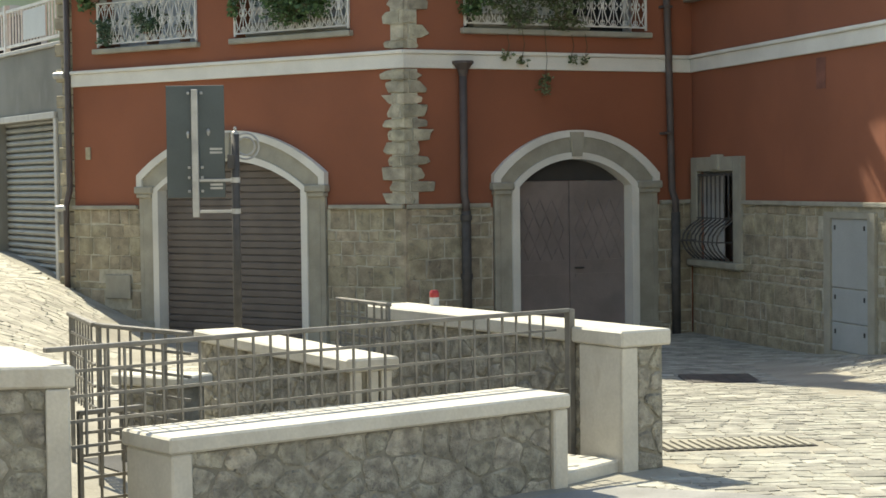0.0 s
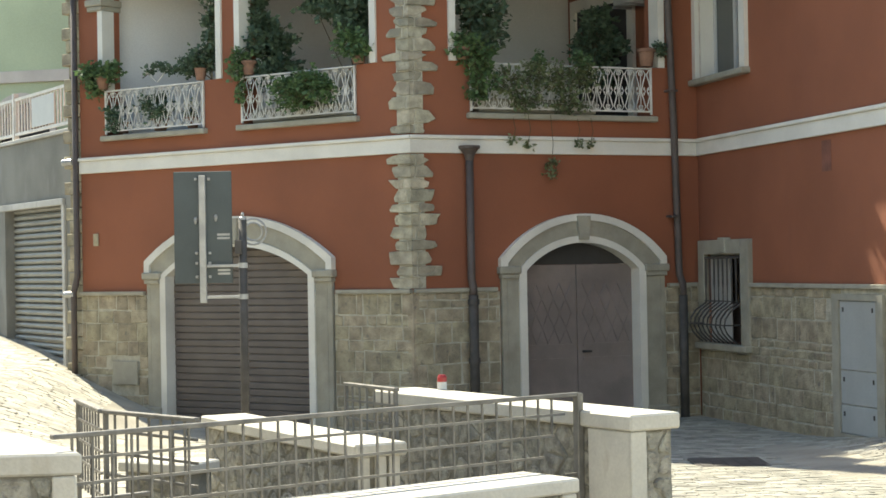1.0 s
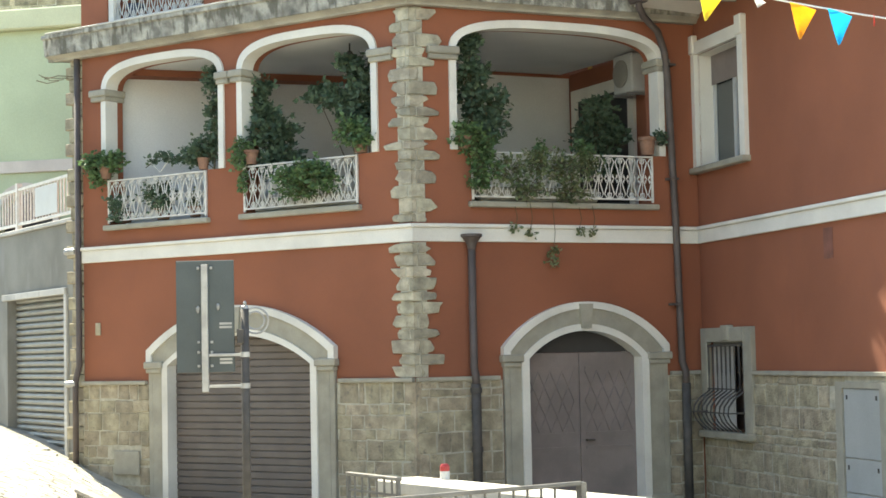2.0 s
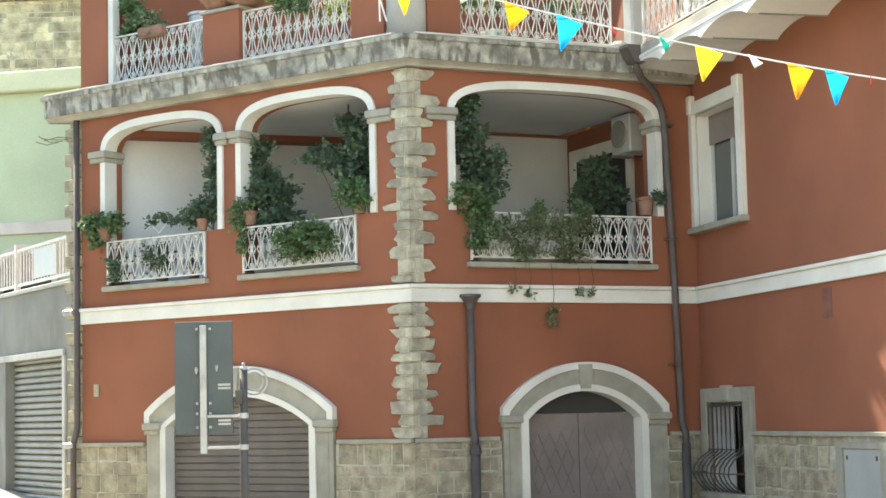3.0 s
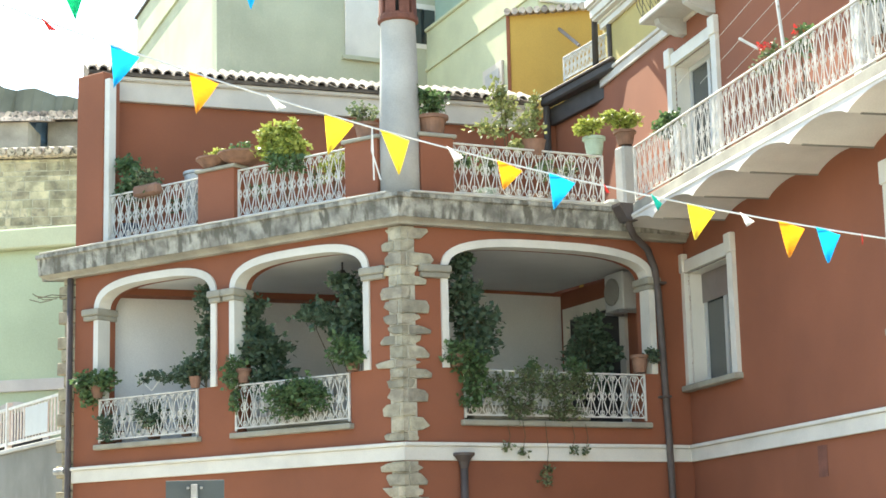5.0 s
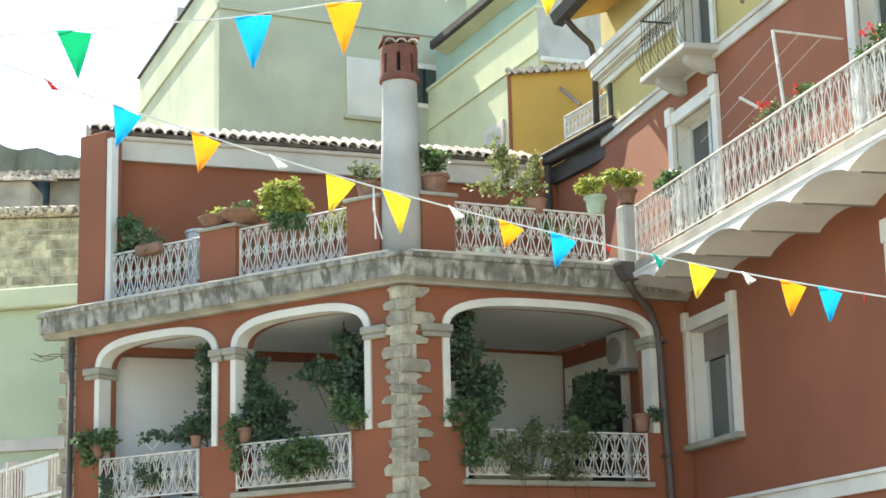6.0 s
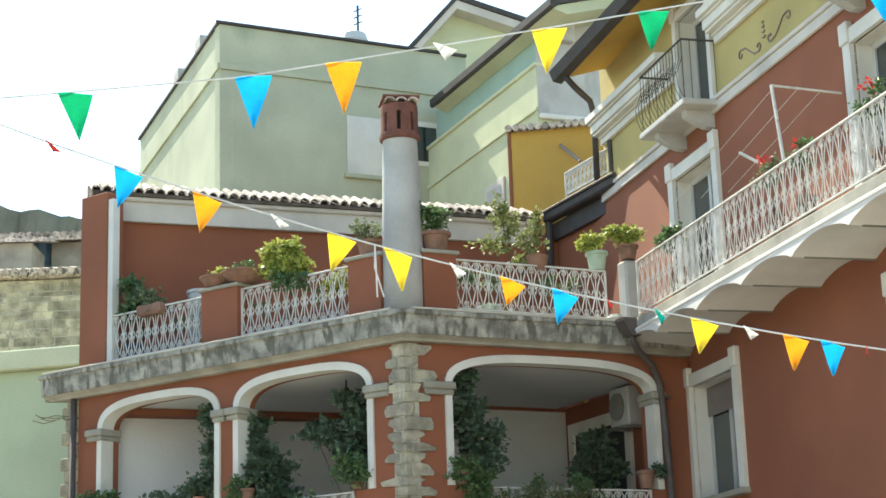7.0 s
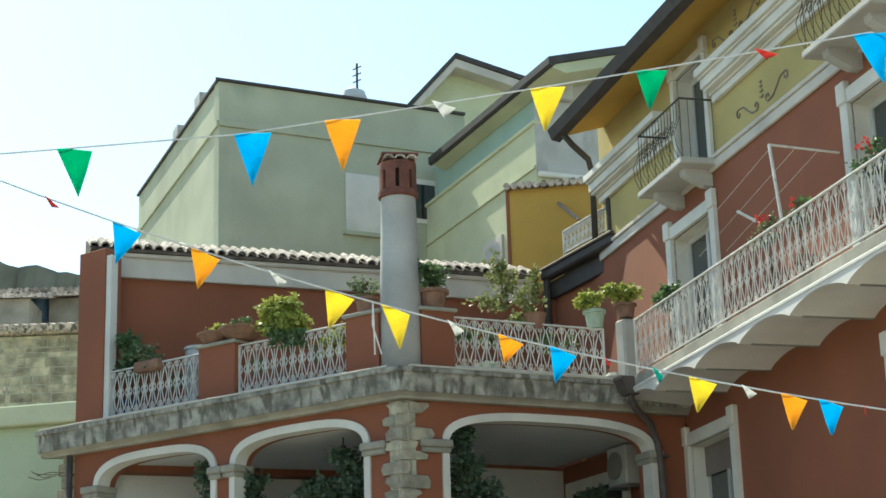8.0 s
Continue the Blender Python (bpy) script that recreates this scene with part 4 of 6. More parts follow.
# ---- chimney ----
ch = thing("chimney", K + Vector((-0.1, 0.25, SLAB1)), "tall grey plastered round chimney with red brick cap", "chimney")
c = Vector((-0.455, 22.72, 0))
part("shaft", lathe(bmesh.new(), c, [(0.275, SLAB1 - 0.01), (0.27, 7.6), (0.245, 8.6), (0.232, 9.02), (0.24, 9.04)], 24), GREYPLASTER, ch, smooth=True)
capb = part("cap_ring", lathe(bmesh.new(), c, [(0.245, 9.03), (0.272, 9.05), (0.272, 9.11), (0.258, 9.12), (0.255, 9.14)], 24), BRICKRED, ch, "red clay collar")
for i in range(8):
    a = i * math.pi / 4 + 0.39
    bm = bmesh.new()
    ring = [[bm.verts.new(c + Vector((r * math.cos(a + q), r * math.sin(a + q), z))) for q in (-0.29, -0.15, 0.0, 0.15, 0.29)] for r, z in ((0.19, 9.14), (0.256, 9.14), (0.250, 9.40), (0.19, 9.40))]
    for k in range(4):
        for m in range(4):
            bm.faces.new((ring[k][m], ring[k][m + 1], ring[(k + 1) % 4][m + 1], ring[(k + 1) % 4][m]))
    for m in (0, 4):
        bm.faces.new([ring[k][m] for k in range(4)])
    part("cap_brick", bm, BRICKRED, ch)
part("flue", lathe(bmesh.new(), c, [(0.13, 9.13), (0.13, 9.40)], 16), DARK, ch)
part("cap_top", lathe(bmesh.new(), c, [(0.18, 9.40), (0.252, 9.40), (0.250, 9.52), (0.18, 9.53)], 24), BRICKRED, ch, "red clay upper ring")
FK = Frame(c, (0.985, 0.17, 0), (0.17, -0.985, 0))
for k in range(3):
    bm = bmesh.new()
    u = -0.155 + k * 0.155
    arc = [(u + 0.075 * math.cos(q * math.pi / 6), 9.535 + 0.055 * math.sin(q * math.pi / 6)) for q in range(7)]
    arc += [(u + 0.055 * math.cos(q * math.pi / 6), 9.535 + 0.038 * math.sin(q * math.pi / 6)) for q in range(6, -1, -1)]
    plate(bm, FK, arc, [], -0.25, 0.26)
    part("cap_tile", bm, TILE, ch, "pale curved tile")
part("cap_slab", boxed(FK, -0.25, 0.25, -0.25, 0.25, 9.592, 9.622, bevel=0.006), BRICKRED, ch, "thin square cover slab")

# ---- tiled coping of the terrace's rear wall ----
tw = thing("tile_coping", FR.at(3.5, 0, 9.3), "clay tiled coping above a cream fascia", "coping", kind="structure")
part("fascia", boxed(FR, 0.35, 7.35, 0.0, 0.10, 9.05, 9.40, bevel=0.01), CREAM, tw)
part("fascia_moulding", boxed(FR, 0.30, 7.40, -0.25, 0.16, 9.36, 9.44, bevel=0.02), CREAM, tw)
me_tile = None
for k in range(45):
    u = 0.10 + k * 0.164
    if me_tile is None:
        b = bmesh.new()
        ring0, ring1 = [], []
        for j in range(7):
            a = math.pi * j / 6
            for ring, n, r, z in ((ring0, 0.0, 0.078, 0.0), (ring1, -0.62, 0.064, 0.27)):
                ring.append((b.verts.new(Vector((math.cos(a) * r, n, z + math.sin(a) * r * 1.15))), b.verts.new(Vector((math.cos(a) * (r - 0.016), n, z + math.sin(a) * (r - 0.016) * 1.15)))))
        for j in range(6):
            for q in (0, 1):
                b.faces.new((ring0[j][q], ring0[j + 1][q], ring1[j + 1][q], ring1[j][q]))
            b.faces.new((ring0[j][0], ring0[j + 1][0], ring0[j + 1][1], ring0[j][1]))
        me_tile = finish(b, "tile", TILE)
    rot = Matrix((FR.u, FR.n, Vector((0, 0, 1)))).transposed().to_4x4()
    t = new("tile", me_tile)
    t.parent = tw
    t.matrix_parent_inverse = tw.matrix_basis.inverted()
    t.matrix_basis = Matrix.Translation(FR.at(u, 0.24, 9.475 + rng.uniform(-0.01, 0.01))) @ rot @ pose(0, 0, 0, 0, rng.uniform(-4, 4), rng.uniform(-3, 3))
# bed coloured dark so the gaps between tiles read as shaded
bm = bmesh.new()
plate(bm, Frame(FR.at(0.05, 0, 0), FR.n, FR.u), [(0.20, 9.43), (0.20, 9.48), (-0.40, 9.73), (-0.40, 9.43)], [], 0.0, 7.4)
part("tile_bed", bm, GAPSHADE, tw, "under tiles coloured dark for the shaded gaps")

# ---- low walls, bench and iron fence round the sunken steps ----
def clip_cell(poly, mx, mz, dx, dz):
    """Keep the part of a polygon on the near side of the line through (mx, mz) with normal (dx, dz)."""
    out = []
    for (ax, az), (bx, bz) in zip(poly, poly[1:] + poly[:1]):
        sa, sb = (ax - mx) * dx + (az - mz) * dz, (bx - mx) * dx + (bz - mz) * dz
        if sa <= 0:
            out.append((ax, az))
        if (sa < 0 < sb) or (sb < 0 < sa):
            t = sa / (sa - sb)
            out.append((ax + (bx - ax) * t, az + (bz - az) * t))
    return out


def rubble_face(F, u0, u1, z0, z1, n, parent, size=0.26, seed=0, name="stone", mat=None, depth=0.018):
    """Irregular rubble: cells round scattered centres, each stone its own piece with recessed joints."""
    r = random.Random(seed)
    asp = 1.3
    count = max(3, int((u1 - u0) * (z1 - z0) / (size * size * 0.62)))
    pts = []
    for _ in range(count):
        best = max(((r.uniform(u0, u1), r.uniform(z0, z1)) for _ in range(7)), key=lambda p: min([((p[0] - q[0]) ** 2 + ((p[1] - q[1]) * asp) ** 2) for q in pts] or [1]) * r.uniform(0.35, 1))
        pts.append(best)
    for p in pts:
        cell = rect(u0, u1, z0, z1)
        for q in pts:
            if q is p or not cell:
                continue
            cell = clip_cell(cell, (p[0] + q[0]) / 2, (p[1] + q[1]) / 2, q[0] - p[0], (q[1] - p[1]) * asp * asp)
        if len(cell) < 3:
            continue
        cu, cz = sum(c[0] for c in cell) / len(cell), sum(c[1] for c in cell) / len(cell)
        ring = []
        for a, b in zip(cell, cell[1:] + cell[:1]):
            if math.hypot(a[0] - b[0], a[1] - b[1]) < 0.012:
                continue
            for f in (0.2, 0.8) if math.hypot(a[0] - b[0], a[1] - b[1]) < 0.12 else (0.14, 0.5, 0.86):
                ring.append((a[0] + (b[0] - a[0]) * f + r.uniform(-0.006, 0.006), a[1] + (b[1] - a[1]) * f + r.uniform(-0.006, 0.006)))
        if len(ring) < 4:
            continue
        g = 0.009

        def inset(c, k):
            d = max(1e-4, math.hypot(c[0] - cu, c[1] - cz))
            f = max(0.35, 1 - k / d)
            return cu + (c[0] - cu) * f, cz + (c[1] - cz) * f

        bm = bmesh.new()
        n1 = n + depth * r.uniform(0.6, 1.15)
        back = [bm.verts.new(F.at(inset(c, g)[0], n - 0.01, inset(c, g)[1])) for c in ring]
        mid = [bm.verts.new(F.at(inset(c, g)[0], n + depth * 0.35, inset(c, g)[1])) for c in ring]
        fr = [bm.verts.new(F.at(inset(c, g + 0.014)[0], n1 + r.uniform(-0.002, 0.002), inset(c, g + 0.012)[1])) for c in ring]
        top = bm.verts.new(F.at(cu, n1 + r.uniform(-0.004, 0.004), cz))
        for i in range(len(ring)):
            bm.faces.new((back[i - 1], back[i], mid[i], mid[i - 1]))
            bm.faces.new((mid[i - 1], mid[i], fr[i], fr[i - 1]))
            bm.faces.new((fr[i - 1], fr[i], top))
        part(name, bm, mat or RUBBLE, parent)


def block_wall(name, origin, u, out, length, width, top, label, cap=0.09, over=0.045, clad_end=True, faces=("front", "back", "start"), seed=1, size=0.27, base=-0.12):
    F = Frame(origin, u, out)
    t = thing(name, F.at(length / 2, -width / 2, 0), label, "low wall")
    part("core", boxed(F, 0.0, length, -width, 0.0, base, top - cap), RUBBLEMORTAR, t)
    part("cap_stone", boxed(F, -over, length + over, -width - over, over, top - cap, top, bevel=0.012), TRAV, t, "pale travertine coping")
    return t, F


# bench wall nearest the walker
t, F = block_wall("bench_wall", (-1.35, 8.78, 0), (0.786, 0.618, 0), (0.618, -0.786, 0), 2.58, 0.42, 0.55, "low rubble bench wall with pale coping and end blocks", cap=0.085)
rubble_face(F, 0.09, 2.50, -0.10, 0.465, 0.0, t, 0.215, 11, depth=0.012)
part("end_block", boxed(F, -0.03, 0.09, -0.44, 0.035, -0.1, 0.462, bevel=0.01), TRAV, t, "travertine end block")
part("end_block", boxed(F, 2.50, 2.61, -0.44, 0.035, -0.1, 0.462, bevel=0.01), TRAV, t, "travertine end block")
# threshold between bench and right wall
s = tagged(part("threshold_step", boxed(Frame((0.70, 10.42, 0), (0.62, 0.78, 0), (0.78, -0.62, 0)), 0.0, 0.62, -0.42, 0.0, -0.1, 0.075, bevel=0.012), TRAV), "worn travertine threshold step", "step")

# right wall with its clad pillar end
t, F = block_wall("right_wall", (1.10, 10.88, 0), (-0.53, 0.848, 0), (-0.848, -0.53, 0), 3.1, 0.30, 0.87, "long low stone wall with broad pale coping", cap=0.10)
part("cladding_slab", boxed(F, -0.02, 0.42, 0.0, 0.03, -0.05, 0.765, bevel=0.008), TRAV, t, "travertine slab on the pillar")
FE = Frame((1.10, 10.88, 0), (0.848, 0.53, 0), (0.53, -0.848, 0))
part("corner_slab", boxed(FE, -0.03, 0.09, 0.0, 0.03, -0.05, 0.765, bevel=0.006), TRAV, t, "travertine corner strip")
rubble_face(FE, 0.09, 0.30, -0.1, 0.765, 0.0, t, 0.17, 21)
rubble_face(F, 0.44, 3.08, -0.1, 0.765, 0.0, t, 0.22, 22, depth=0.012)
FBk = Frame(F.at(0, -0.30, 0), F.u, F.n * -1)
rubble_face(FBk, 0.0, 3.08, -0.1, 0.765, 0.0, t, 0.30, 23)

# middle wall and its sunlit end
t, F = block_wall("middle_wall", (-0.56, 10.58, 0), (-0.47, 0.883, 0), (-0.883, -0.47, 0), 2.55, 0.26, 0.75, "low stone wall with pale coping beside the steps", cap=0.08)
rubble_face(F, 0.06, 2.5, -0.1, 0.67, 0.0, t, 0.18, 31, depth=0.012)
FE = Frame(F.o, F.n * -1, F.u * -1)
for a in (-0.01, 0.10, 0.19):
    part("end_strip", boxed(FE, a, a + 0.07, 0.0, 0.03, -0.1, 0.67, bevel=0.006), TRAV, t, "travertine upright strip")

# small wall behind the fence
t, F = block_wall("small_wall", (-1.68, 11.25, 0), (-0.86, 0.51, 0), (-0.51, -0.86, 0), 0.50, 0.24, 0.58, "short low stone wall with pale coping", cap=0.07)
rubble_face(F, 0.0, 0.5, -0.1, 0.51, 0.0, t, 0.2, 41, depth=0.014)

# left wall, cut by the picture's edge
t = thing("left_wall", (-2.6, 9.5, 0), "stout rubble wall with thick pale coping", "low wall")
quad = [Vector((-1.90, 8.88, 0)), Vector((-3.6, 8.75, 0)), Vector((-4.2, 9.9, 0)), Vector((-2.48, 9.98, 0))]
part("core", prism(quad, -0.12, 0.79), RUBBLEMORTAR, t)
cen = sum(quad, Vector()) / 4
bm = prism([cen + (p - cen) * 1.0 + (p - cen).normalized() * 0.06 for p in quad], 0.79, 0.90)
bmesh.ops.bevel(bm, geom=list(bm.edges), offset=0.012, segments=1, affect="EDGES")
part("cap_stone", bm, TRAV, t, "pale travertine coping")
F = Frame(quad[0], (-0.997, -0.076, 0), (0.076, -0.997, 0))
part("corner_slab", boxed(F, -0.02, 0.10, 0.0, 0.03, -0.1, 0.785, bevel=0.008), TRAV, t, "travertine corner strip")
rubble_face(F, 0.10, 1.0, -0.1, 0.785, 0.0, t, 0.20, 51)

# floor slabs of the sunken landing
tagged(part("landing", prism([Vector((-0.9, 9.4, 0)), Vector((0.8, 10.9, 0)), Vector((-0.4, 12.9, 0)), Vector((-2.4, 11.6, 0))], -0.05, 0.012), ASPHALT), "dark landing between the low walls", "landing", kind="structure")


def iron_fence(name, p, q, z_top, rails, z_foot, label, step=0.115, stagger=False, posts=()):
    p, q = Vector((*p, 0)), Vector((*q, 0))
    d = (q - p).normalized()
    F = Frame(p, d, d.cross(Vector((0, 0, 1))))
    L = (q - p).length
    t = thing(name, p, label, "fence")
    part("top_rail", boxed(F, 0, L, -0.02, 0.02, z_top - 0.025, z_top, bevel=0.004), FENCEIRON, t)
    for i, z in enumerate(rails):
        part("rail", boxed(F, 0, L - (0.12 + 0.09 * i if stagger else 0), -0.007, 0.007, z - 0.008, z + 0.008), FENCEIRON, t)
    k = round(L / step)
    for i in range(1, k):
        u = L * i / k
        lo = rails[-1] - 0.05
        if stagger:
            for j, z in enumerate(rails):
                if u > L - (0.12 + 0.09 * j):
                    lo = (rails[j - 1] if j else z_top) - 0.01
                    break
        part("bar", boxed(F, u - 0.006, u + 0.006, -0.006, 0.006, lo, z_top - 0.02), FENCEIRON, t)
    for u in (*posts,):
        part("post", boxed(F, u - 0.014, u + 0.014, -0.014, 0.014, z_foot, z_top, bevel=0.004), FENCEIRON, t)
    return t, F, L


t, F, L = iron_fence("iron_fence", (-2.02, 8.95), (0.80, 11.28), 0.985, (0.855, 0.725, 0.595, 0.465), -0.02, "dark iron grid fence beside the bench wall", stagger=True)
part("post", boxed(F, L - 0.025, L + 0.025, -0.025, 0.025, 0.0, 0.98, bevel=0.004), FENCEIRON, t)
for z in (0.36, 0.25, 0.14):
    part("stub", boxed(F, L - 0.13, L - 0.02, -0.008, 0.008, z + 0.1, z + 0.118), FENCEIRON, t)
t, F, L = iron_fence("iron_fence", (-2.08, 10.62), (-1.42, 9.90), 0.98, (0.855, 0.725, 0.595, 0.465, 0.335), 0.0, "dark iron grid fence panel by the stout wall", posts=(0.02,))
t, F, L = iron_fence("iron_fence", (-1.93, 9.3), (-1.62, 9.55), 0.62, (0.50, 0.38, 0.26, 0.14, 0.06), 0.0, "low dark iron gate panel", posts=(0.01, 0.38))
t, F, L = iron_fence("iron_fence", (-0.76, 12.75), (-0.37, 12.05), 0.98, (0.855, 0.725, 0.595), 0.0, "short dark iron fence panel on the far side", posts=(0.01, 0.78))
t, F, L = iron_fence("iron_fence", (-2.10, 10.64), (-2.45, 11.6), 0.98, (0.855, 0.725, 0.595, 0.465), 0.0, "dark iron grid fence returning along the steps", posts=(0.95,))

# bottle on the coping
b = thing("drink_can", (-0.07, 13.35, 0.87), "red and white container standing on the coping", "container")
part("body", lathe(bmesh.new(), (-0.07, 13.35, 0), [(0.036, 0.872), (0.036, 0.93)], 12), PVC, b, "white lower half")
part("upper", lathe(bmesh.new(), (-0.07, 13.35, 0), [(0.036, 0.931), (0.036, 0.965), (0.025, 0.985)], 12), material("red_plastic", (0.36, 0.03, 0.03), 0.4, bump=0.02), b, "red upper half")

# ---- road sign seen from the back ----
sg = thing("road_sign", (-1.74, 15.0, ground_z(-1.74, 15)), "back of a tall dark road sign on a steel post", "road sign")
part("pole", tube(bmesh.new(), [(-1.745, 15.0, ground_z(-1.74, 15) - 0.05), (-1.74, 15.0, 2.22)], 0.034, 12), IRON, sg, smooth=True)
part("pole_cap", lathe(bmesh.new(), (-1.74, 15.0, 0), [(0.034, 2.22), (0.03, 2.24), (0.012, 2.25), (0.016, 2.27), (0.006, 2.285)], 10), STEEL, sg)
FS = Frame((-2.075, 15.0, 0), (1, 0, 0), (0, -1, 0))
pan = part("panel", boxed(FS, -0.245, 0.245, -0.02, 0.0, 1.69, 2.635, bevel=0.004), SIGNBACK, sg)
part("spine", boxed(FS, -0.028, 0.028, 0.0, 0.045, 1.525, 2.60, bevel=0.004), STEEL, sg, "pale steel spine")
for z in (2.57, 1.945, 1.86, 1.745):
    for u in (-0.055, 0.055):
        part("bolt", boxed(FS, u - 0.012, u + 0.012, 0.0, 0.02, z - 0.012, z + 0.012, bevel=0.004), STEEL, sg)
for z in (1.835, 1.572):
    part("bracket_arm", boxed(FS, 0.0, 0.37, 0.0, 0.03, z - 0.013, z + 0.013, bevel=0.004), STEEL, sg)
    part("clamp", tube(bmesh.new(), [(-1.742, 15.0, z - 0.022), (-1.742, 15.0, z + 0.022)], 0.042, 12), STEEL, sg)
for z, m in ((2.09, STEEL), (1.79, STEEL)):
    for k in range(2):
        part("sticker_bar", boxed(FS, 0.12, 0.225, 0.0, 0.004, z - 0.03 * k, z - 0.03 * k + 0.018), m, pan, "unreadable grey label bar")
for u, z in ((-0.06, 2.22), (0.11, 2.24)):
    part("scuff", lathe(bmesh.new(), FS.at(u, 0.01, z), [(0.006, -0.03), (0.014, -0.012), (0.018, 0.012), (0.008, 0.03)], 7), STEEL, pan)
for rad in (0.11, 0.075):
    part("ring", tube(bmesh.new(), [(-1.66 + rad * math.cos(q * 0.3), 15.08, 2.12 + rad * math.sin(q * 0.3)) for q in range(22)], 0.009, 6), STEEL, sg, "thin metal ring behind the post")
part("clamp_box", boxed(FS, 0.27, 0.33, 0.01, 0.05, 1.93, 2.05, bevel=0.005), IRON, sg)

# ---- left side street: shutter wall, railing, houses ----
FL = Frame(FA.at(6.35, -0.1, 0), (-0.515, 0.857, 0), (-0.857, -0.515, 0))
tagged(part("wall_left", plated(FL, rect(-0.1, 9.0, -0.3, 3.88), [rect(0.42, 3.35, 0.0, 2.82)], -0.3, 0.0), GREYWALL), "stained grey retaining wall with a garage opening", "wall", kind="structure")
t = thing("grey_shutter", FL.at(1.9, -0.15, 0.3), "closed ribbed grey metal roller shutter", "shutter")
for k in range(28):
    z = 0.0 + k * 0.102
    F2 = Frame(FL.at(0.40, 0, z), FL.n, FL.u)
    bm = bmesh.new()
    plate(bm, F2, [(-0.22, 0.0), (-0.155, 0.02), (-0.14, 0.05), (-0.155, 0.08), (-0.22, 0.10)], [], 0.0, 2.97)
    part("slat", bm, GREYSHUTTER, t)
part("lintel", boxed(FL, 0.34, 3.5, 0.0, 0.05, 2.82, 2.92, bevel=0.008), GREYPLASTER, t)
part("jamb", boxed(FL, 0.30, 0.42, 0.0, 0.04, -0.1, 2.82, bevel=0.006), GREYPLASTER, t)
t = thing("terrace_railing", FL.at(3, -0.15, 3.88), "white railing with solid panels on the retaining wall", "railing")
part("coping", boxed(FL, -0.1, 9.0, -0.34, 0.05, 3.885, 3.95, bevel=0.01), GREYPLASTER, t)
for z in (4.05, 4.62):
    part("rail", boxed(FL, 0.2, 9.0, -0.17, -0.13, z, z + 0.045), WHITEIRON, t)
for k in range(58):
    u = 0.3 + k * 0.15
    part("baluster", boxed(FL, u - 0.018, u + 0.018, -0.16, -0.14, 4.09, 4.62), WHITEIRON, t)
for u in (0.25, 3.2, 6.2):
    part("post", boxed(FL, u - 0.04, u + 0.04, -0.2, -0.11, 3.95, 4.75), WHITEIRON, t)
    part("panel", boxed(FL, u + 0.9, u + 2.0, -0.135, -0.12, 4.12, 4.58), PVC, t, "white solid panel")

h = thing("mint_house", (-10, 36.5, 0), "mint green house with cream string courses", "house")
FM = Frame((-6.2, 35.0, 0), (-0.97, 0.24, 0), (-0.24, -0.97, 0))
part("wall", plated(FM, rect(-0.5, 9, 0, 8.5), [arch(1.75, 3.0, 3.2, 4.6, 5.25)], -3.0, 0.0), MINT, h)
part("roof", boxed(FM, -0.8, 9.3, -3.2, 0.22, 8.504, 8.92, bevel=0.03), LIME, h, "pale green flat roof cornice")
part("string_course", boxed(FM, -0.5, 9, 0.0, 0.06, 5.62, 5.86, bevel=0.01), CREAM, h)
win = part("window", plated(FM, arch(1.75, 3.0, 3.2, 4.6, 5.25), [], -0.4, -0.3), DARK, h)
part("window_frame", trim_ring(FM, arch(1.62, 3.13, 3.2, 4.6, 5.42), arch(1.75, 3.0, 3.2, 4.6, 5.25), -0.1, 0.06), CREAM, win)

h = stone_h = thing("stone_house", (-10, 45, 0), "old tan stone house with clay tile edge", "house")
FT = Frame((-8.9, 45.0, 0), (-1, 0.02, 0), (-0.02, -1, 0))
part("core", boxed(FT, -0.3, 6.0, -4, 0.0, 0.0, 12.7), MORTAR, h)
part("window", boxed(FT, -0.05, 0.25, 0.03, 0.07, 11.0, 12.0), CREAM, h, "pale shuttered window")
part("roof", boxed(FT, -0.5, 6.2, -4, 0.25, 12.72, 12.82), TILE, h)
for k in range(16):
    bm = bmesh.new()
    tube(bm, [FT.at(-0.35 + k * 0.24, 0.36, 12.83), FT.at(-0.35 + k * 0.24, -0.6, 13.05)], 0.11, 8)
    part("roof_tile", bm, TILE, h)
h = thing("grey_house", (-11, 50, 0), "grey rendered house with mossy tile roof", "house")
FT2 = Frame((-9.9, 50.0, 0), (-1, 0.0, 0), (0, -1, 0))
part("wall", boxed(FT2, -0.2, 1.3, -5, 0, 0.0, 15.0), OLDRENDER, h)
part("wall", boxed(FT2, 1.5, 7, 0.0, 1.6, 0.0, 14.6), OLDRENDER, h)
bm = bmesh.new()
plate(bm, Frame(FT2.at(-0.5, 0, 0), FT2.n, FT2.u), [(0.4, 14.98), (0.4, 15.1), (-5.2, 16.2), (-5.2, 16.0)], [], 0, 8)
part("roof", bm, TILE, h)
for k in range(22):
    bm = bmesh.new()
    tube(bm, [FT2.at(-0.4 + k * 0.25, 0.42, 15.12), FT2.at(-0.4 + k * 0.25, -1.2, 15.45)], 0.12, 7)
    part("roof_tile", bm, TILE, h)
bm = bmesh.new()
plate(bm, Frame(FT2.at(1.1, 1.4, 0), FT2.n, FT2.u), [(0.4, 14.58), (0.4, 14.7), (-1.4, 15.1), (-1.4, 15.0)], [], 0, 6)
part("roof", bm, TILE, h)
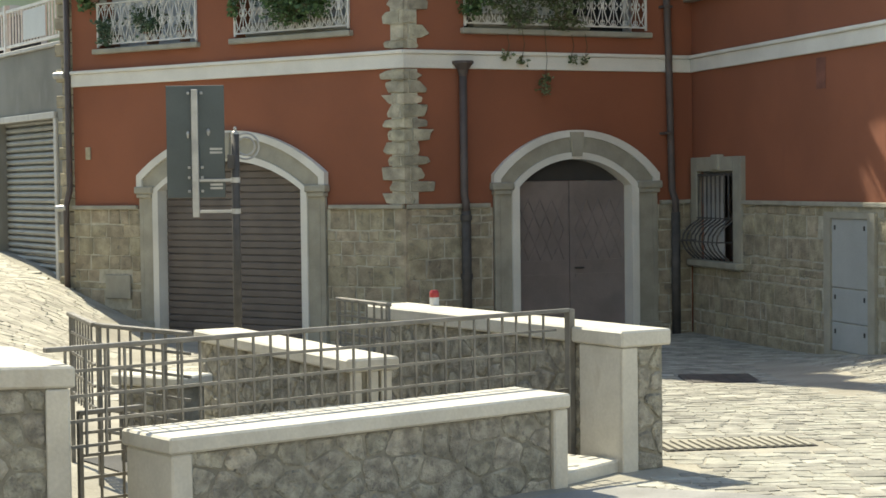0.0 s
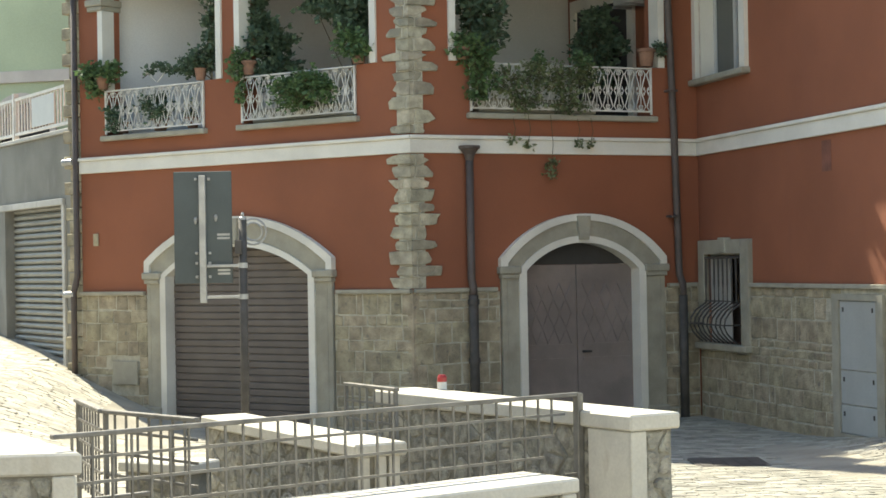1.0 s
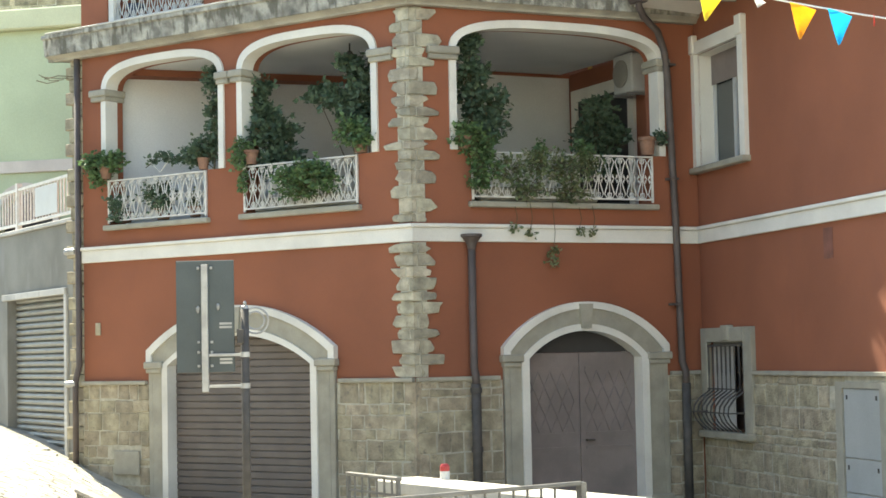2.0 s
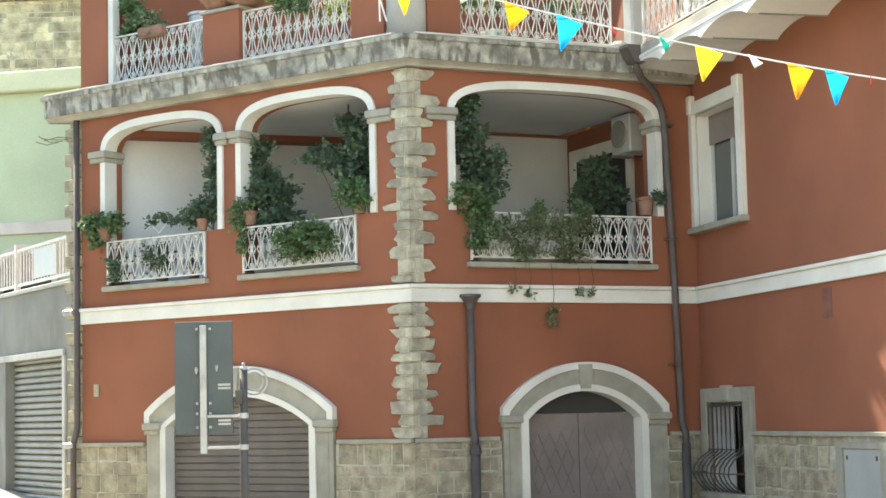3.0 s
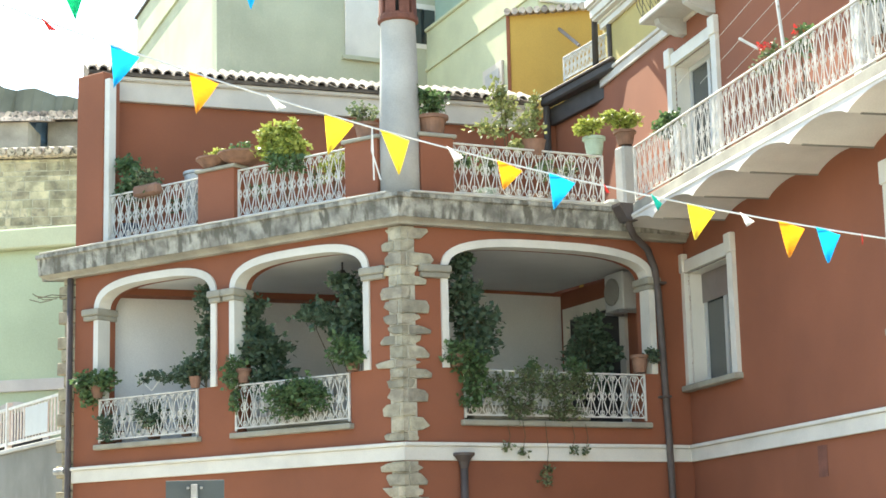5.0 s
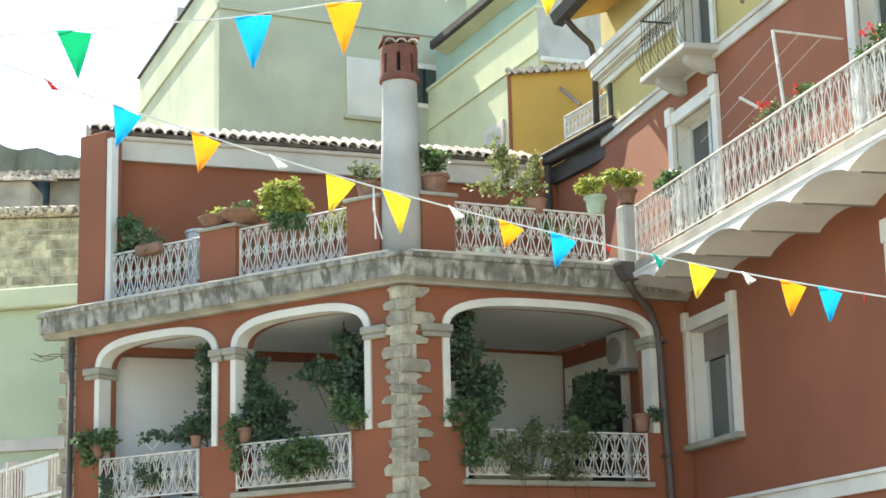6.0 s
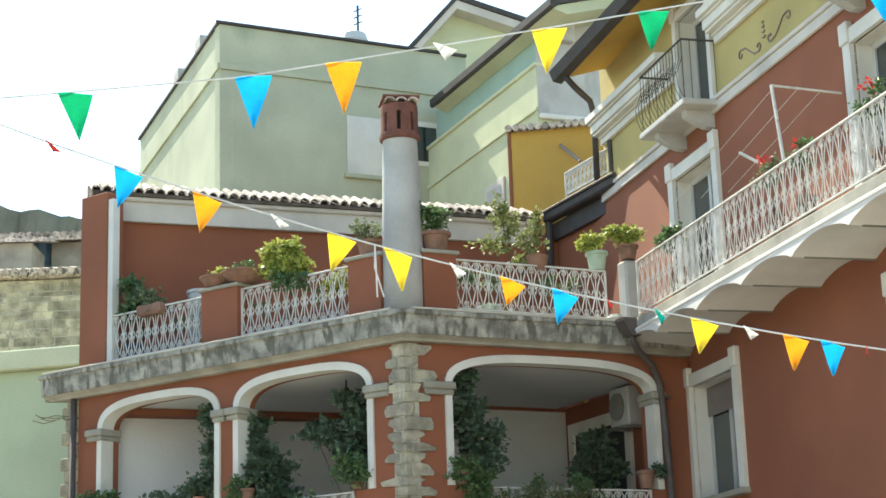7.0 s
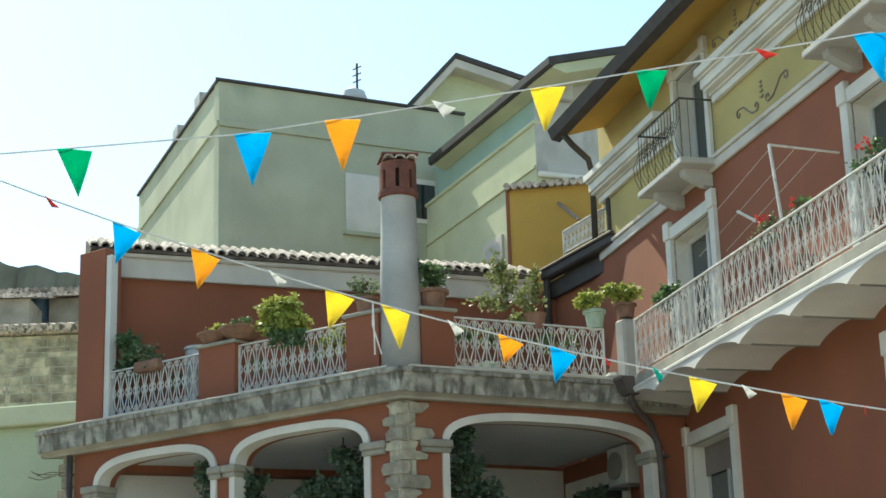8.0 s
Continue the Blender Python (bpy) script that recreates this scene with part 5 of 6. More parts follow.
part("water_tank", lathe(bmesh.new(), FT2.at(1.75, -0.4, 0), [(0.35, 14.4), (0.4, 14.5), (0.4, 15.1), (0.3, 15.3), (0.05, 15.34)], 14), material("blue_tank", (0.12, 0.22, 0.34), 0.5, bump=0.05), h, "blue plastic water tank")
part("drainpipe", tube(bmesh.new(), [FT2.at(1.25, 0.1, 14.0), FT2.at(1.25, 0.1, 8)], 0.06, 8), PIPE, h)
bm = bmesh.new()
lst = []
for k in range(150):
    x = -60 + k * 0.44
    top = 23.3 - 0.22 * (x + 19) + noise.noise((x * 0.5, 1, 2)) * 0.5 + noise.noise((x * 2.3, 5, 2)) * 0.32 + noise.noise((x * 6.1, 9, 4)) * 0.14
    lst.append([bm.verts.new((x, 66 + 1.1 * q + noise.noise((x * 1.7, q * 3.1, 7)) * 0.8, top * q / 8 + (noise.noise((x * 2.9, q, 3)) * 0.4 if q < 8 else 0))) for q in range(9)] + [bm.verts.new((x, 110, top + 1))])
for a, b in zip(lst, lst[1:]):
    for q in range(9):
        bm.faces.new((a[q], b[q], b[q + 1], a[q + 1]))
tagged(part("hill_backdrop", bm, HILL), "distant scrubby hillside", "hill", kind="structure")

# ---- green houses behind ----
h = thing("green_house", (-2, 36, 0), "tall sage green plastered house with parapet roof", "house")
FG = Frame((-4.29, 34.0, 0), (0.90, 0.436, 0), (0.436, -0.90, 0))
FG2 = Frame((-4.29, 34.0, 0), (-0.36, 0.933, 0), (-0.933, -0.36, 0))
part("wall", boxed(FG, 0.0, 5.6, -0.3, 0.0, 0.0, 15.27), GREEN, h)
part("wall", boxed(FG2, 0.02, 8.05, -0.3, 0.0, 0.0, 15.27), GREEN, h)
part("roof", prism([FG.at(-0.1, 0.06, 0), FG.at(5.6, 0.06, 0), FG.at(5.6, -8.0, 0), FG2.at(8.05, 0.06, 0), FG2.at(0, 0.06, 0)], 15.275, 15.33), GUTTER, h, "thin dark roof edge")
for F, L in ((FG, 5.6), (FG2, 8.05)):
    part("string_course", boxed(F, 0, L, 0.0, 0.05, 14.30, 14.44, bevel=0.01), GREEN, h)
w = part("window", boxed(FG, 2.76, 4.15, 0.01, 0.05, 12.36, 13.62, bevel=0.01), WHITE, h, "white closed shutter")
part("sill", boxed(FG, 2.68, 4.25, 0.0, 0.1, 12.27, 12.355), GREEN, w)
w = part("window", boxed(FG, 4.2, 5.45, 0.0, 0.02, 12.7, 13.68), WHITE, h, "white window with dark panes")
for a in (4.25, 4.50, 4.91):
    part("pane", boxed(FG, a, a + 0.32, 0.02, 0.03, 12.8, 13.56), GLASS, w)
part("satellite_dish", lathe(bmesh.new(), FG.at(3.2, -0.5, 0), [(0.05, 15.33), (0.26, 15.34), (0.30, 15.5), (0.24, 15.66), (0.08, 15.75)], 16), PVC, h, "white dish on the roof")
part("aerial", tube(bmesh.new(), [FG.at(3.2, -0.3, 15.3), FG.at(3.2, -0.3, 16.25)], 0.025, 6), IRON, h)
for z in (15.85, 16.0, 16.15):
    part("aerial_rod", tube(bmesh.new(), [FG.at(3.12, -0.35, z - 0.04), FG.at(3.28, -0.25, z + 0.03)], 0.015, 5), IRON, h)
for u in (2.15, 4.3):
    part("roof_box", boxed(FG2, u, u + 0.5, -0.6, -0.1, 15.33, 15.85), GREYPLASTER, h, "small roof vent box")

h = thing("gable_house", (2.5, 42, 0), "pale green house with gabled dark edged roof", "house")
FH = Frame((0.7, 40.0, 0), (0.97, 0.24, 0), (0.24, -0.97, 0))
part("wall", plated(FH, [(-1.7, 10.0), (1.9, 10.0), (1.9, 17.22), (-0.16, 17.80), (-1.7, 16.04)], [], -4, 0), LIME, h)
bm = bmesh.new()
plate(bm, FH, [(-1.92, 15.88), (-0.16, 17.88), (2.1, 17.24), (2.1, 17.36), (-0.16, 18.01), (-2.02, 15.90)], [], -4.2, 0.5)
part("roof", bm, GUTTER, h)
bm = bmesh.new()
plate(bm, FH, [(-1.86, 15.72), (-0.16, 17.66), (2.05, 17.02), (2.05, 17.23), (-0.16, 17.87), (-1.90, 15.87)], [], -0.1, 0.46)
part("eave_board", bm, CREAM, h)

# teal wing running towards the camera beside the green house
h = thing("teal_house", (1.9, 31, 0), "lime and teal plastered house with dark gutter", "house")
FW = Frame((1.93, 31.0, 0), (-0.38, 0.925, 0), (-0.925, -0.38, 0))
FX = Frame((1.93, 31.0, 0), (0.925, 0.38, 0), (0.38, -0.925, 0))
part("wall", boxed(FW, 0.0, 7.0, -4.0, 0.0, 0.0, 13.05), LIME, h)
part("wall", boxed(FW, 0.15, 7.0, -4.0, -0.22, 13.05, 13.95), TEAL, h, "teal upper storey")
part("ledge", boxed(FW, -0.04, 7.0, -0.25, 0.05, 13.05, 13.13, bevel=0.02), LIME, h)
part("string_course", boxed(FW, 0.0, 7.0, 0.0, 0.04, 12.20, 12.27, bevel=0.008), LIME, h)
part("wall", boxed(FX, 0.004, 4.0, 0.0, 0.03, 12.1, 14.1), GREYPLASTER, h, "pale grey end wall")
part("ledge", boxed(FX, 0.0, 4.0, 0.03, 0.12, 12.02, 12.12, bevel=0.02), WHITE, h)
part("end_block", boxed(FX, 0.45, 0.75, 0.03, 0.20, 13.55, 14.0, bevel=0.02), GREYPLASTER, h)
bm = bmesh.new()
plate(bm, Frame(FW.at(-1.05, 0, 0), FW.n, FW.u), [(0.10, 13.80), (0.16, 13.84), (0.16, 13.98), (-2.0, 14.55), (-4.2, 13.9), (-4.2, 13.8), (-2.0, 14.42), (0.0, 13.88)], [], 0, 5.9)
part("roof", bm, GUTTER, h)
bm = bmesh.new()
plate(bm, Frame(FW.at(-1.0, 0, 0), FW.n, FW.u), [(0.08, 13.80), (0.0, 13.87), (-2.0, 14.41), (-2.0, 14.2), (-0.2, 13.72)], [], 0, 5.8)
part("eave_board", bm, LIME, h)
w = part("window", boxed(FW, 1.55, 2.45, 0.0, 0.05, 10.2, 11.38, bevel=0.01), CREAM, h, "pale framed window")
part("pane", boxed(FW, 1.68, 2.32, 0.05, 0.06, 10.3, 11.25), GREYPLASTER, w)

h = thing("ochre_house", (2.2, 29.6, 0), "small ochre house with tile edge and balcony", "house")
FO = Frame((1.34, 29.5, 0), (0.985, -0.17, 0), (-0.17, -0.985, 0))
part("wall", boxed(FO, 0.0, 2.2, -2.5, 0.0, 4.0, 11.30), OCHRE, h)
part("wall", boxed(FO, -0.06, -0.004, -2.5, 0.02, 4.0, 11.30), RED, h, "red edge strip")
for k in range(15):
    bm = bmesh.new()
    tube(bm, [FO.at(-0.02 + k * 0.13, 0.16, 11.33), FO.at(-0.02 + k * 0.13, -2.4, 11.55)], 0.062, 8)
    part("roof_tile", bm, TILE, h)
part("awning_arm", tube(bmesh.new(), [FO.at(0.86, 0.05, 10.98), FO.at(1.25, 0.75, 10.45)], 0.03, 6), BROWNMETAL, h)
# small side balcony with a heavy dark gutter under it, beyond the long wall
FQ = Frame((2.80, 26.66, 0), (-0.409, 0.914, 0), (-0.914, -0.409, 0))
railing(FQ, 0.12, 1.72, 9.74, 10.16, -0.06, "small white railing above a dark gutter", step=0.13, name="side_railing", thick=0.010)
s = thing("side_gutter", FQ.at(1.0, 0.0, 9.4), "dark stepped gutter edge under the small railing", "gutter")
part("balcony_floor", boxed(FQ, -0.1, 2.3, -1.6, 0.0, 9.60, 9.68), GUTTER, s)
part("gutter_channel", boxed(FQ, -0.15, 2.3, -0.10, 0.10, 9.44, 9.60, bevel=0.03), GUTTER, s)
part("gutter_lip", boxed(FQ, -0.18, 2.32, 0.06, 0.14, 9.58, 9.63, bevel=0.015), PIPE, s)
part("fascia_board", boxed(FQ, -0.1, 2.3, -0.165, -0.08, 9.14, 9.44, bevel=0.01), GUTTER, s)
part("wall_below", boxed(FQ, -0.02, 2.28, -0.40, -0.17, 6.7, 9.44), RED, s, "red plaster under the gutter")
part("corner_post", tube(bmesh.new(), [FQ.at(0.06, 0.0, 9.62), FQ.at(0.06, 0.0, 10.52)], 0.05, 8), GUTTER, s, "dark upright pipe")
part("drain_pipe", tube(bmesh.new(), [FQ.at(2.22, 0.02, 9.45), FQ.at(2.22, 0.02, 8.6)], 0.06, 8), GUTTER, s, "dark drain pipe")

# ---- bunting ----
FLAG = {}
for nm, c in (("blue", (0.015, 0.58, 0.90)), ("orange", (0.95, 0.55, 0.09)), ("yellow", (0.93, 0.79, 0.15)), ("green", (0.02, 0.56, 0.33)), ("white", (0.75, 0.75, 0.73)), ("red", (0.62, 0.12, 0.10)), ("teal", (0.03, 0.48, 0.42))):
    m = material("bunting_" + nm, c, 0.6, scale=9, vary=0.06, grain=70, bump=0.05)
    nt = m.node_tree
    tr = nt.nodes.new("ShaderNodeBsdfTranslucent")
    col = nt.nodes["Principled BSDF"].inputs["Base Color"].links[0].from_socket
    nt.links.new(col, tr.inputs["Color"])
    mx = nt.nodes.new("ShaderNodeMixShader")
    mx.inputs[0].default_value = 0.75
    nt.links.new(nt.nodes["Principled BSDF"].outputs[0], mx.inputs[1]), nt.links.new(tr.outputs[0], mx.inputs[2])
    nt.links.new(mx.outputs[0], nt.nodes["Material Output"].inputs["Surface"])
    FLAG[nm] = m
STRING = material("bunting_cord", (0.72, 0.71, 0.68), 0.7, bump=0.05)


def pennant(parent, p, d, w, h, lean, turn, mat, curl):
    """One cloth triangle hung on the cord, a little turned, curled and thick."""
    bm = bmesh.new()
    d = d.normalized()
    side = Vector((-d.y, d.x, 0)).normalized()
    along = (d * math.cos(turn) + side * math.sin(turn)).normalized()
    n = 6
    grid = []
    for j in range(n + 1):
        f = j / n
        half = w / 2 * (1 - f) + 0.004
        c = p + Vector((0, 0, -h * f)) + along * (lean * h * f) + side * (curl * math.sin(f * 2.6))
        grid.append([c + along * (half * s) + side * (curl * 0.5 * s * s + 0.02 * math.sin(3 * f + 2 * s)) for s in (-1, -0.5, 0, 0.5, 1)])
    for off in (0, 1):
        vs = [[bm.verts.new(q + side * 0.003 * off) for q in r] for r in grid]
        for r, q in zip(vs, vs[1:]):
            for i in range(4):
                bm.faces.new((r[i], r[i + 1], q[i + 1], q[i]))
    part("pennant", bm, mat, parent, smooth=True)


# unseen walls added behind the camera to bounce and block light, one side open
for nm, F, L, hgt in (("wall_opposite", Frame((-14.0, -8.0, 0), (1, 0, 0), (0, 1, 0)), 15.0, 12.0), ("wall_opposite_far", Frame((1.0, -16.0, 0), (1, 0, 0), (0, 1, 0)), 18.0, 6.0),
                      ("wall_opposite_side", Frame((14.0, -16.0, 0), (0, 1, 0), (-1, 0, 0)), 24.0, 6.0), ("wall_side_street", Frame((-12.0, -8.0, 0), (0, 1, 0), (1, 0, 0)), 34.0, 9.0)):
    tagged(part(nm, boxed(F, 0.0, L, -0.4, 0.0, -0.5, hgt, bevel=0.02), UNSEENWALL), "plain cream plaster wall out of view, added to bounce and block light", "wall", kind="structure")


def cord_low(x):
    return 4.984 - 0.2986 * x + 0.018 * x * x


def cord_high(x):
    return 6.699 + 0.1363 * x + 0.0027 * x * x + (0.065 * (-1.5 - x) if x < -1.5 else 0)


LOW = (("red", -2.92, 0.05, 0.0, 0.9), ("blue", -2.34, 0.32, -0.28, 0.1), ("orange", -1.74, 0.30, -0.2, 0.2), ("white", -1.19, 0.07, 0.2, 0.6), ("yellow", -0.72, 0.30, -0.3, 0.1), ("yellow", -0.30, 0.29, 0.1, 0.2),
       ("white", 0.15, 0.08, 0.1, 0.6), ("orange", 0.56, 0.20, -0.3, 0.5), ("blue", 0.95, 0.26, -0.3, 0.4), ("red", 1.28, 0.04, 0.0, 0.9), ("teal", 1.65, 0.08, 0.3, 0.7),
       ("yellow", 1.98, 0.25, -0.22, 0.2), ("white", 2.32, 0.07, 0.0, 0.5), ("orange", 2.65, 0.25, -0.12, 0.3), ("blue", 2.92, 0.24, -0.05, 0.4), ("red", 3.17, 0.06, 0.0, 0.9))
HIGH = (("green", -2.76, 0.38, 0.1, 0.3), ("blue", -1.38, 0.42, 0.0, 0.1), ("orange", -0.68, 0.41, 0.0, 0.2), ("white", 0.11, 0.11, 0.1, 0.5), ("yellow", 0.93, 0.35, -0.1, 0.1),
        ("green", 1.75, 0.31, -0.1, 0.2), ("red", 2.66, 0.06, 0.2, 0.3), ("blue", 3.49, 0.41, 0.2, 0.1))
for nm, fn, flags, w in (("low", cord_low, LOW, 0.22), ("high", cord_high, HIGH, 0.28)):
    t = thing("bunting", (0, 13.0, fn(0)), "string of coloured cloth pennants across the street", "bunting", "buntings")
    part("cord", tube(bmesh.new(), [(x, 13.0, fn(x) + 0.004) for x in [-8 + 0.5 * i for i in range(24)]] + [FC.at(9.5, 0.0, fn(3.5) + 0.05)], 0.007, 5), STRING, t)
    for c, x, h, lean, turn in flags:
        d = Vector((1, 0, (fn(x + 0.1) - fn(x - 0.1)) / 0.2))
        if h < 0.12:
            turn = turn + 0.35
        pennant(t, Vector((x, 13.0, fn(x) - 0.004)), d, w * (0.92 if c == "green" else 1.0), h, lean, turn, FLAG[c], 0.03 if h > 0.12 else 0.015)
    if nm == "low":
        for k, dx in ((0, 0.0), (1, 0.05)):
            part("loose_end", tube(bmesh.new(), [(-0.47, 12.99, fn(-0.47)), (-0.465 - dx * 0.2, 12.98, 4.95), (-0.46 + dx, 12.97, 4.72)], 0.006, 4), STRING, t)

# ---- plants ----
def leaf_material(name, c, c2):
    m = bpy.data.materials.new(name)
    m.use_nodes = True
    nt = m.node_tree
    N, L = nt.nodes, nt.links
    b = N["Principled BSDF"]
    b.inputs["Roughness"].default_value = 0.55
    rnd = N.new("ShaderNodeNewGeometry").outputs["Random Per Island"]
    ramp = N.new("ShaderNodeValToRGB")
    ramp.color_ramp.elements[0].color, ramp.color_ramp.elements[1].color = (*c, 1), (*c2, 1)
    L.new(rnd, ramp.inputs[0]), L.new(ramp.outputs[0], b.inputs["Base Color"])
    tr = N.new("ShaderNodeBsdfTranslucent")
    L.new(ramp.outputs[0], tr.inputs["Color"])
    mx = N.new("ShaderNodeMixShader")
    mx.inputs[0].default_value = 0.3
    L.new(b.outputs[0], mx.inputs[1]), L.new(tr.outputs[0], mx.inputs[2]), L.new(mx.outputs[0], N["Material Output"].inputs["Surface"])
    return m


DARKLEAF = leaf_material("dark_leaves", (0.058, 0.10, 0.060), (0.13, 0.19, 0.115))
MIDLEAF = leaf_material("green_leaves", (0.06, 0.12, 0.048), (0.15, 0.24, 0.095))
LIMELEAF = leaf_material("yellow_green_leaves", (0.20, 0.26, 0.045), (0.52, 0.54, 0.14))
DRYLEAF = leaf_material("olive_leaves", (0.09, 0.14, 0.06), (0.25, 0.28, 0.15))
SHRUBLEAF = leaf_material("pale_shrub_leaves", (0.14, 0.18, 0.065), (0.40, 0.41, 0.17))
REDLEAF = leaf_material("red_flowers", (0.45, 0.03, 0.03), (0.65, 0.06, 0.05))
STEM = material("plant_stem", (0.10, 0.085, 0.045), 0.9, scale=9, vary=0.2, bump=0.1)


def leaf(bm, p, d, size, r):
    d = d.normalized()
    s = d.cross(Vector((r.uniform(-1, 1), r.uniform(-1, 1), r.uniform(0.2, 1)))).normalized()
    nn = d.cross(s)
    w = size * r.uniform(0.30, 0.48)
    a, tip = p, p + d * size
    m1, m2 = p + d * size * 0.45 + s * w + nn * size * 0.12, p + d * size * 0.45 - s * w + nn * size * 0.12
    mid = p + d * size * 0.5
    v = [bm.verts.new(q) for q in (a, m1, tip, m2, mid)]
    bm.faces.new((v[0], v[1], v[4])), bm.faces.new((v[1], v[2], v[4])), bm.faces.new((v[2], v[3], v[4])), bm.faces.new((v[3], v[0], v[4]))


def foliage(blobs, count, size, mat, parent, seed, name="leaf_mass", stems=True, root=None, label=""):
    """Leaves gathered on twigs inside loose lobes; lobes are (centre, radii)."""
    r = random.Random(seed)
    bm, sm = bmesh.new(), bmesh.new()
    vol = [max(1e-4, b[1][0] * b[1][1] * b[1][2]) ** 0.67 for b in blobs]
    for (c, rad), share in zip(blobs, vol):
        c = Vector(c)
        n_twig = max(3, int(count * share / sum(vol) / 7))
        for _ in range(n_twig):
            q = Vector((r.gauss(0, 1), r.gauss(0, 1), r.gauss(0, 1))).normalized() * r.uniform(0.25, 1.0) ** 0.6
            end = c + Vector((q.x * rad[0], q.y * rad[1], q.z * rad[2])) * r.uniform(0.8, 1.12)
            start = c + Vector((q.x * rad[0], q.y * rad[1], q.z * rad[2])) * 0.25
            if stems:
                tube(sm, [start, (start + end) / 2 + Vector((0, 0, 0.01)), end], 0.004, 3, cap=False)
            for j in range(7):
                p = start.lerp(end, 0.35 + 0.65 * j / 6) + Vector((r.uniform(-1, 1), r.uniform(-1, 1), r.uniform(-1, 1))) * size * 0.6
                d = Vector((r.uniform(-1, 1), r.uniform(-1, 1), r.uniform(-0.7, 0.7))) + (end - start) * 2
                if d.length > 0.01:
                    leaf(bm, p, d, size * r.uniform(0.7, 1.25), r)
    if root is not None:
        for c, rad in blobs:
            tube(sm, [Vector(root), Vector(root).lerp(Vector(c), 0.5) + Vector((0.01, 0, 0.03)), Vector(c)], 0.010, 5, 0.005)
    me = bpy.data.meshes.new(name)
    bm.to_mesh(me)
    bm.free()
    me.materials.append(mat)
    o = new(name, me)
    o["kind"] = "stuff"
    o.parent = parent
    o.matrix_parent_inverse = parent.matrix_basis.inverted()
    if label:
        o["label"] = label
    if len(sm.verts):
        tw_ob = part("twig_mass", sm, STEM, parent)
        tw_ob["kind"] = "stuff"
    else:
        sm.free()
    return o


def pot(parent, c, r, h, mat=None, label=""):
    bm = lathe(bmesh.new(), c, [(r * 0.70, 0.0), (r * 0.92, h * 0.80), (r * 0.94, h * 0.82), (r * 1.08, h * 0.83), (r * 1.08, h), (r * 0.95, h), (r * 0.9, h * 0.9)], 18)
    o = part("pot", bm, mat or TERRA, parent, label)
    return o


def potted(F, u, n, z, r, h, blobs, count, size, mat, label, seed, potmat=None, potlabel="", root=True):
    base = F.at(u, n, z)
    t = thing("potted_plant", base, label, "potted plant")
    pot(t, base, r, h, potmat, potlabel)
    foliage([(F.at(*c), rad) for c, rad in blobs], count, size, mat, t, seed, root=base + Vector((0, 0, h * 0.85)) if root else None)
    return t


def hanging(F, u, n, z, blobs, count, size, mat, label, seed, name="climbing_plant", root=None):
    t = thing(name, F.at(u, n, z), label, "plant")
    foliage([(F.at(*c), rad) for c, rad in blobs], count, size, mat, t, seed, root=None if root is None else F.at(*root))
    return t


# first loggia arch
potted(FA, 5.52, 0.05, 4.44, 0.11, 0.18, [((5.58, 0.08, 4.64), (0.34, 0.22, 0.22)), ((5.30, 0.12, 4.70), (0.22, 0.17, 0.15)), ((5.74, 0.1, 4.66), (0.18, 0.14, 0.16)), ((5.62, 0.12, 4.46), (0.16, 0.12, 0.14))], 860, 0.075, MIDLEAF, "bushy geranium in a clay pot on the loggia ledge", 1)
potted(FA, 4.55, -0.14, 3.80, 0.12, 0.18, [((4.55, -0.05, 4.16), (0.30, 0.16, 0.24)), ((4.38, -0.02, 4.05), (0.22, 0.13, 0.18))], 640, 0.06, DARKLEAF, "green potted plant behind the white railing", 2)
potted(FA, 5.28, -0.12, 3.80, 0.10, 0.16, [((5.32, 0.0, 4.08), (0.18, 0.15, 0.21)), ((5.30, 0.05, 3.92), (0.15, 0.10, 0.15))], 364, 0.06, DARKLEAF, "green potted plant behind the white railing", 3)
potted(FA, 3.92, -0.14, 3.80, 0.10, 0.15, [((3.92, -0.1, 4.05), (0.16, 0.1, 0.12))], 140, 0.05, DRYLEAF, "small sparse potted plant behind the railing", 4)
hanging(FA, 3.5, -0.15, 4.44, [((3.56, -0.15, 5.72), (0.20, 0.15, 0.30)), ((3.52, -0.12, 5.35), (0.18, 0.14, 0.30)), ((3.50, -0.10, 4.98), (0.17, 0.14, 0.28)), ((3.62, -0.05, 4.72), (0.32, 0.2, 0.22)), ((3.85, -0.02, 4.64), (0.22, 0.14, 0.15))], 1500, 0.07, DARKLEAF, "dark ivy climbing the loggia pier", 5, root=(3.5, -0.1, 4.44))
t = hanging(FA, 4.2, 0.0, 4.5, [((4.60 - 0.12 * k, 0.0, 4.66 + 0.06 * math.sin(k * 1.1)), (0.10, 0.07, 0.075)) for k in range(9)], 330, 0.065, DARKLEAF, "thin vine trained across the loggia opening", 6, "vine")
part("vine_stem", tube(bmesh.new(), [FA.at(4.75, 0.0, 4.55), FA.at(4.5, 0.0, 4.68), FA.at(4.1, 0.0, 4.66), FA.at(3.6, 0.0, 4.58)], 0.008, 5), STEM, t)
part("heart_trellis", tube(bmesh.new(), [FA.at(4.70, 0.01, 4.64), FA.at(4.62, 0.01, 4.60), FA.at(4.45, 0.01, 4.47), FA.at(4.30, 0.01, 4.60), FA.at(4.22, 0.01, 4.66)], 0.009, 5), WHITEIRON, t)
tagged(part("flower_pot", lathe(bmesh.new(), FA.at(3.62, 0.0, 0), [(0.06, 4.44), (0.085, 4.58), (0.09, 4.60), (0.07, 4.60)], 14), TERRA), "terracotta flower pot on the loggia ledge", "flower pot")
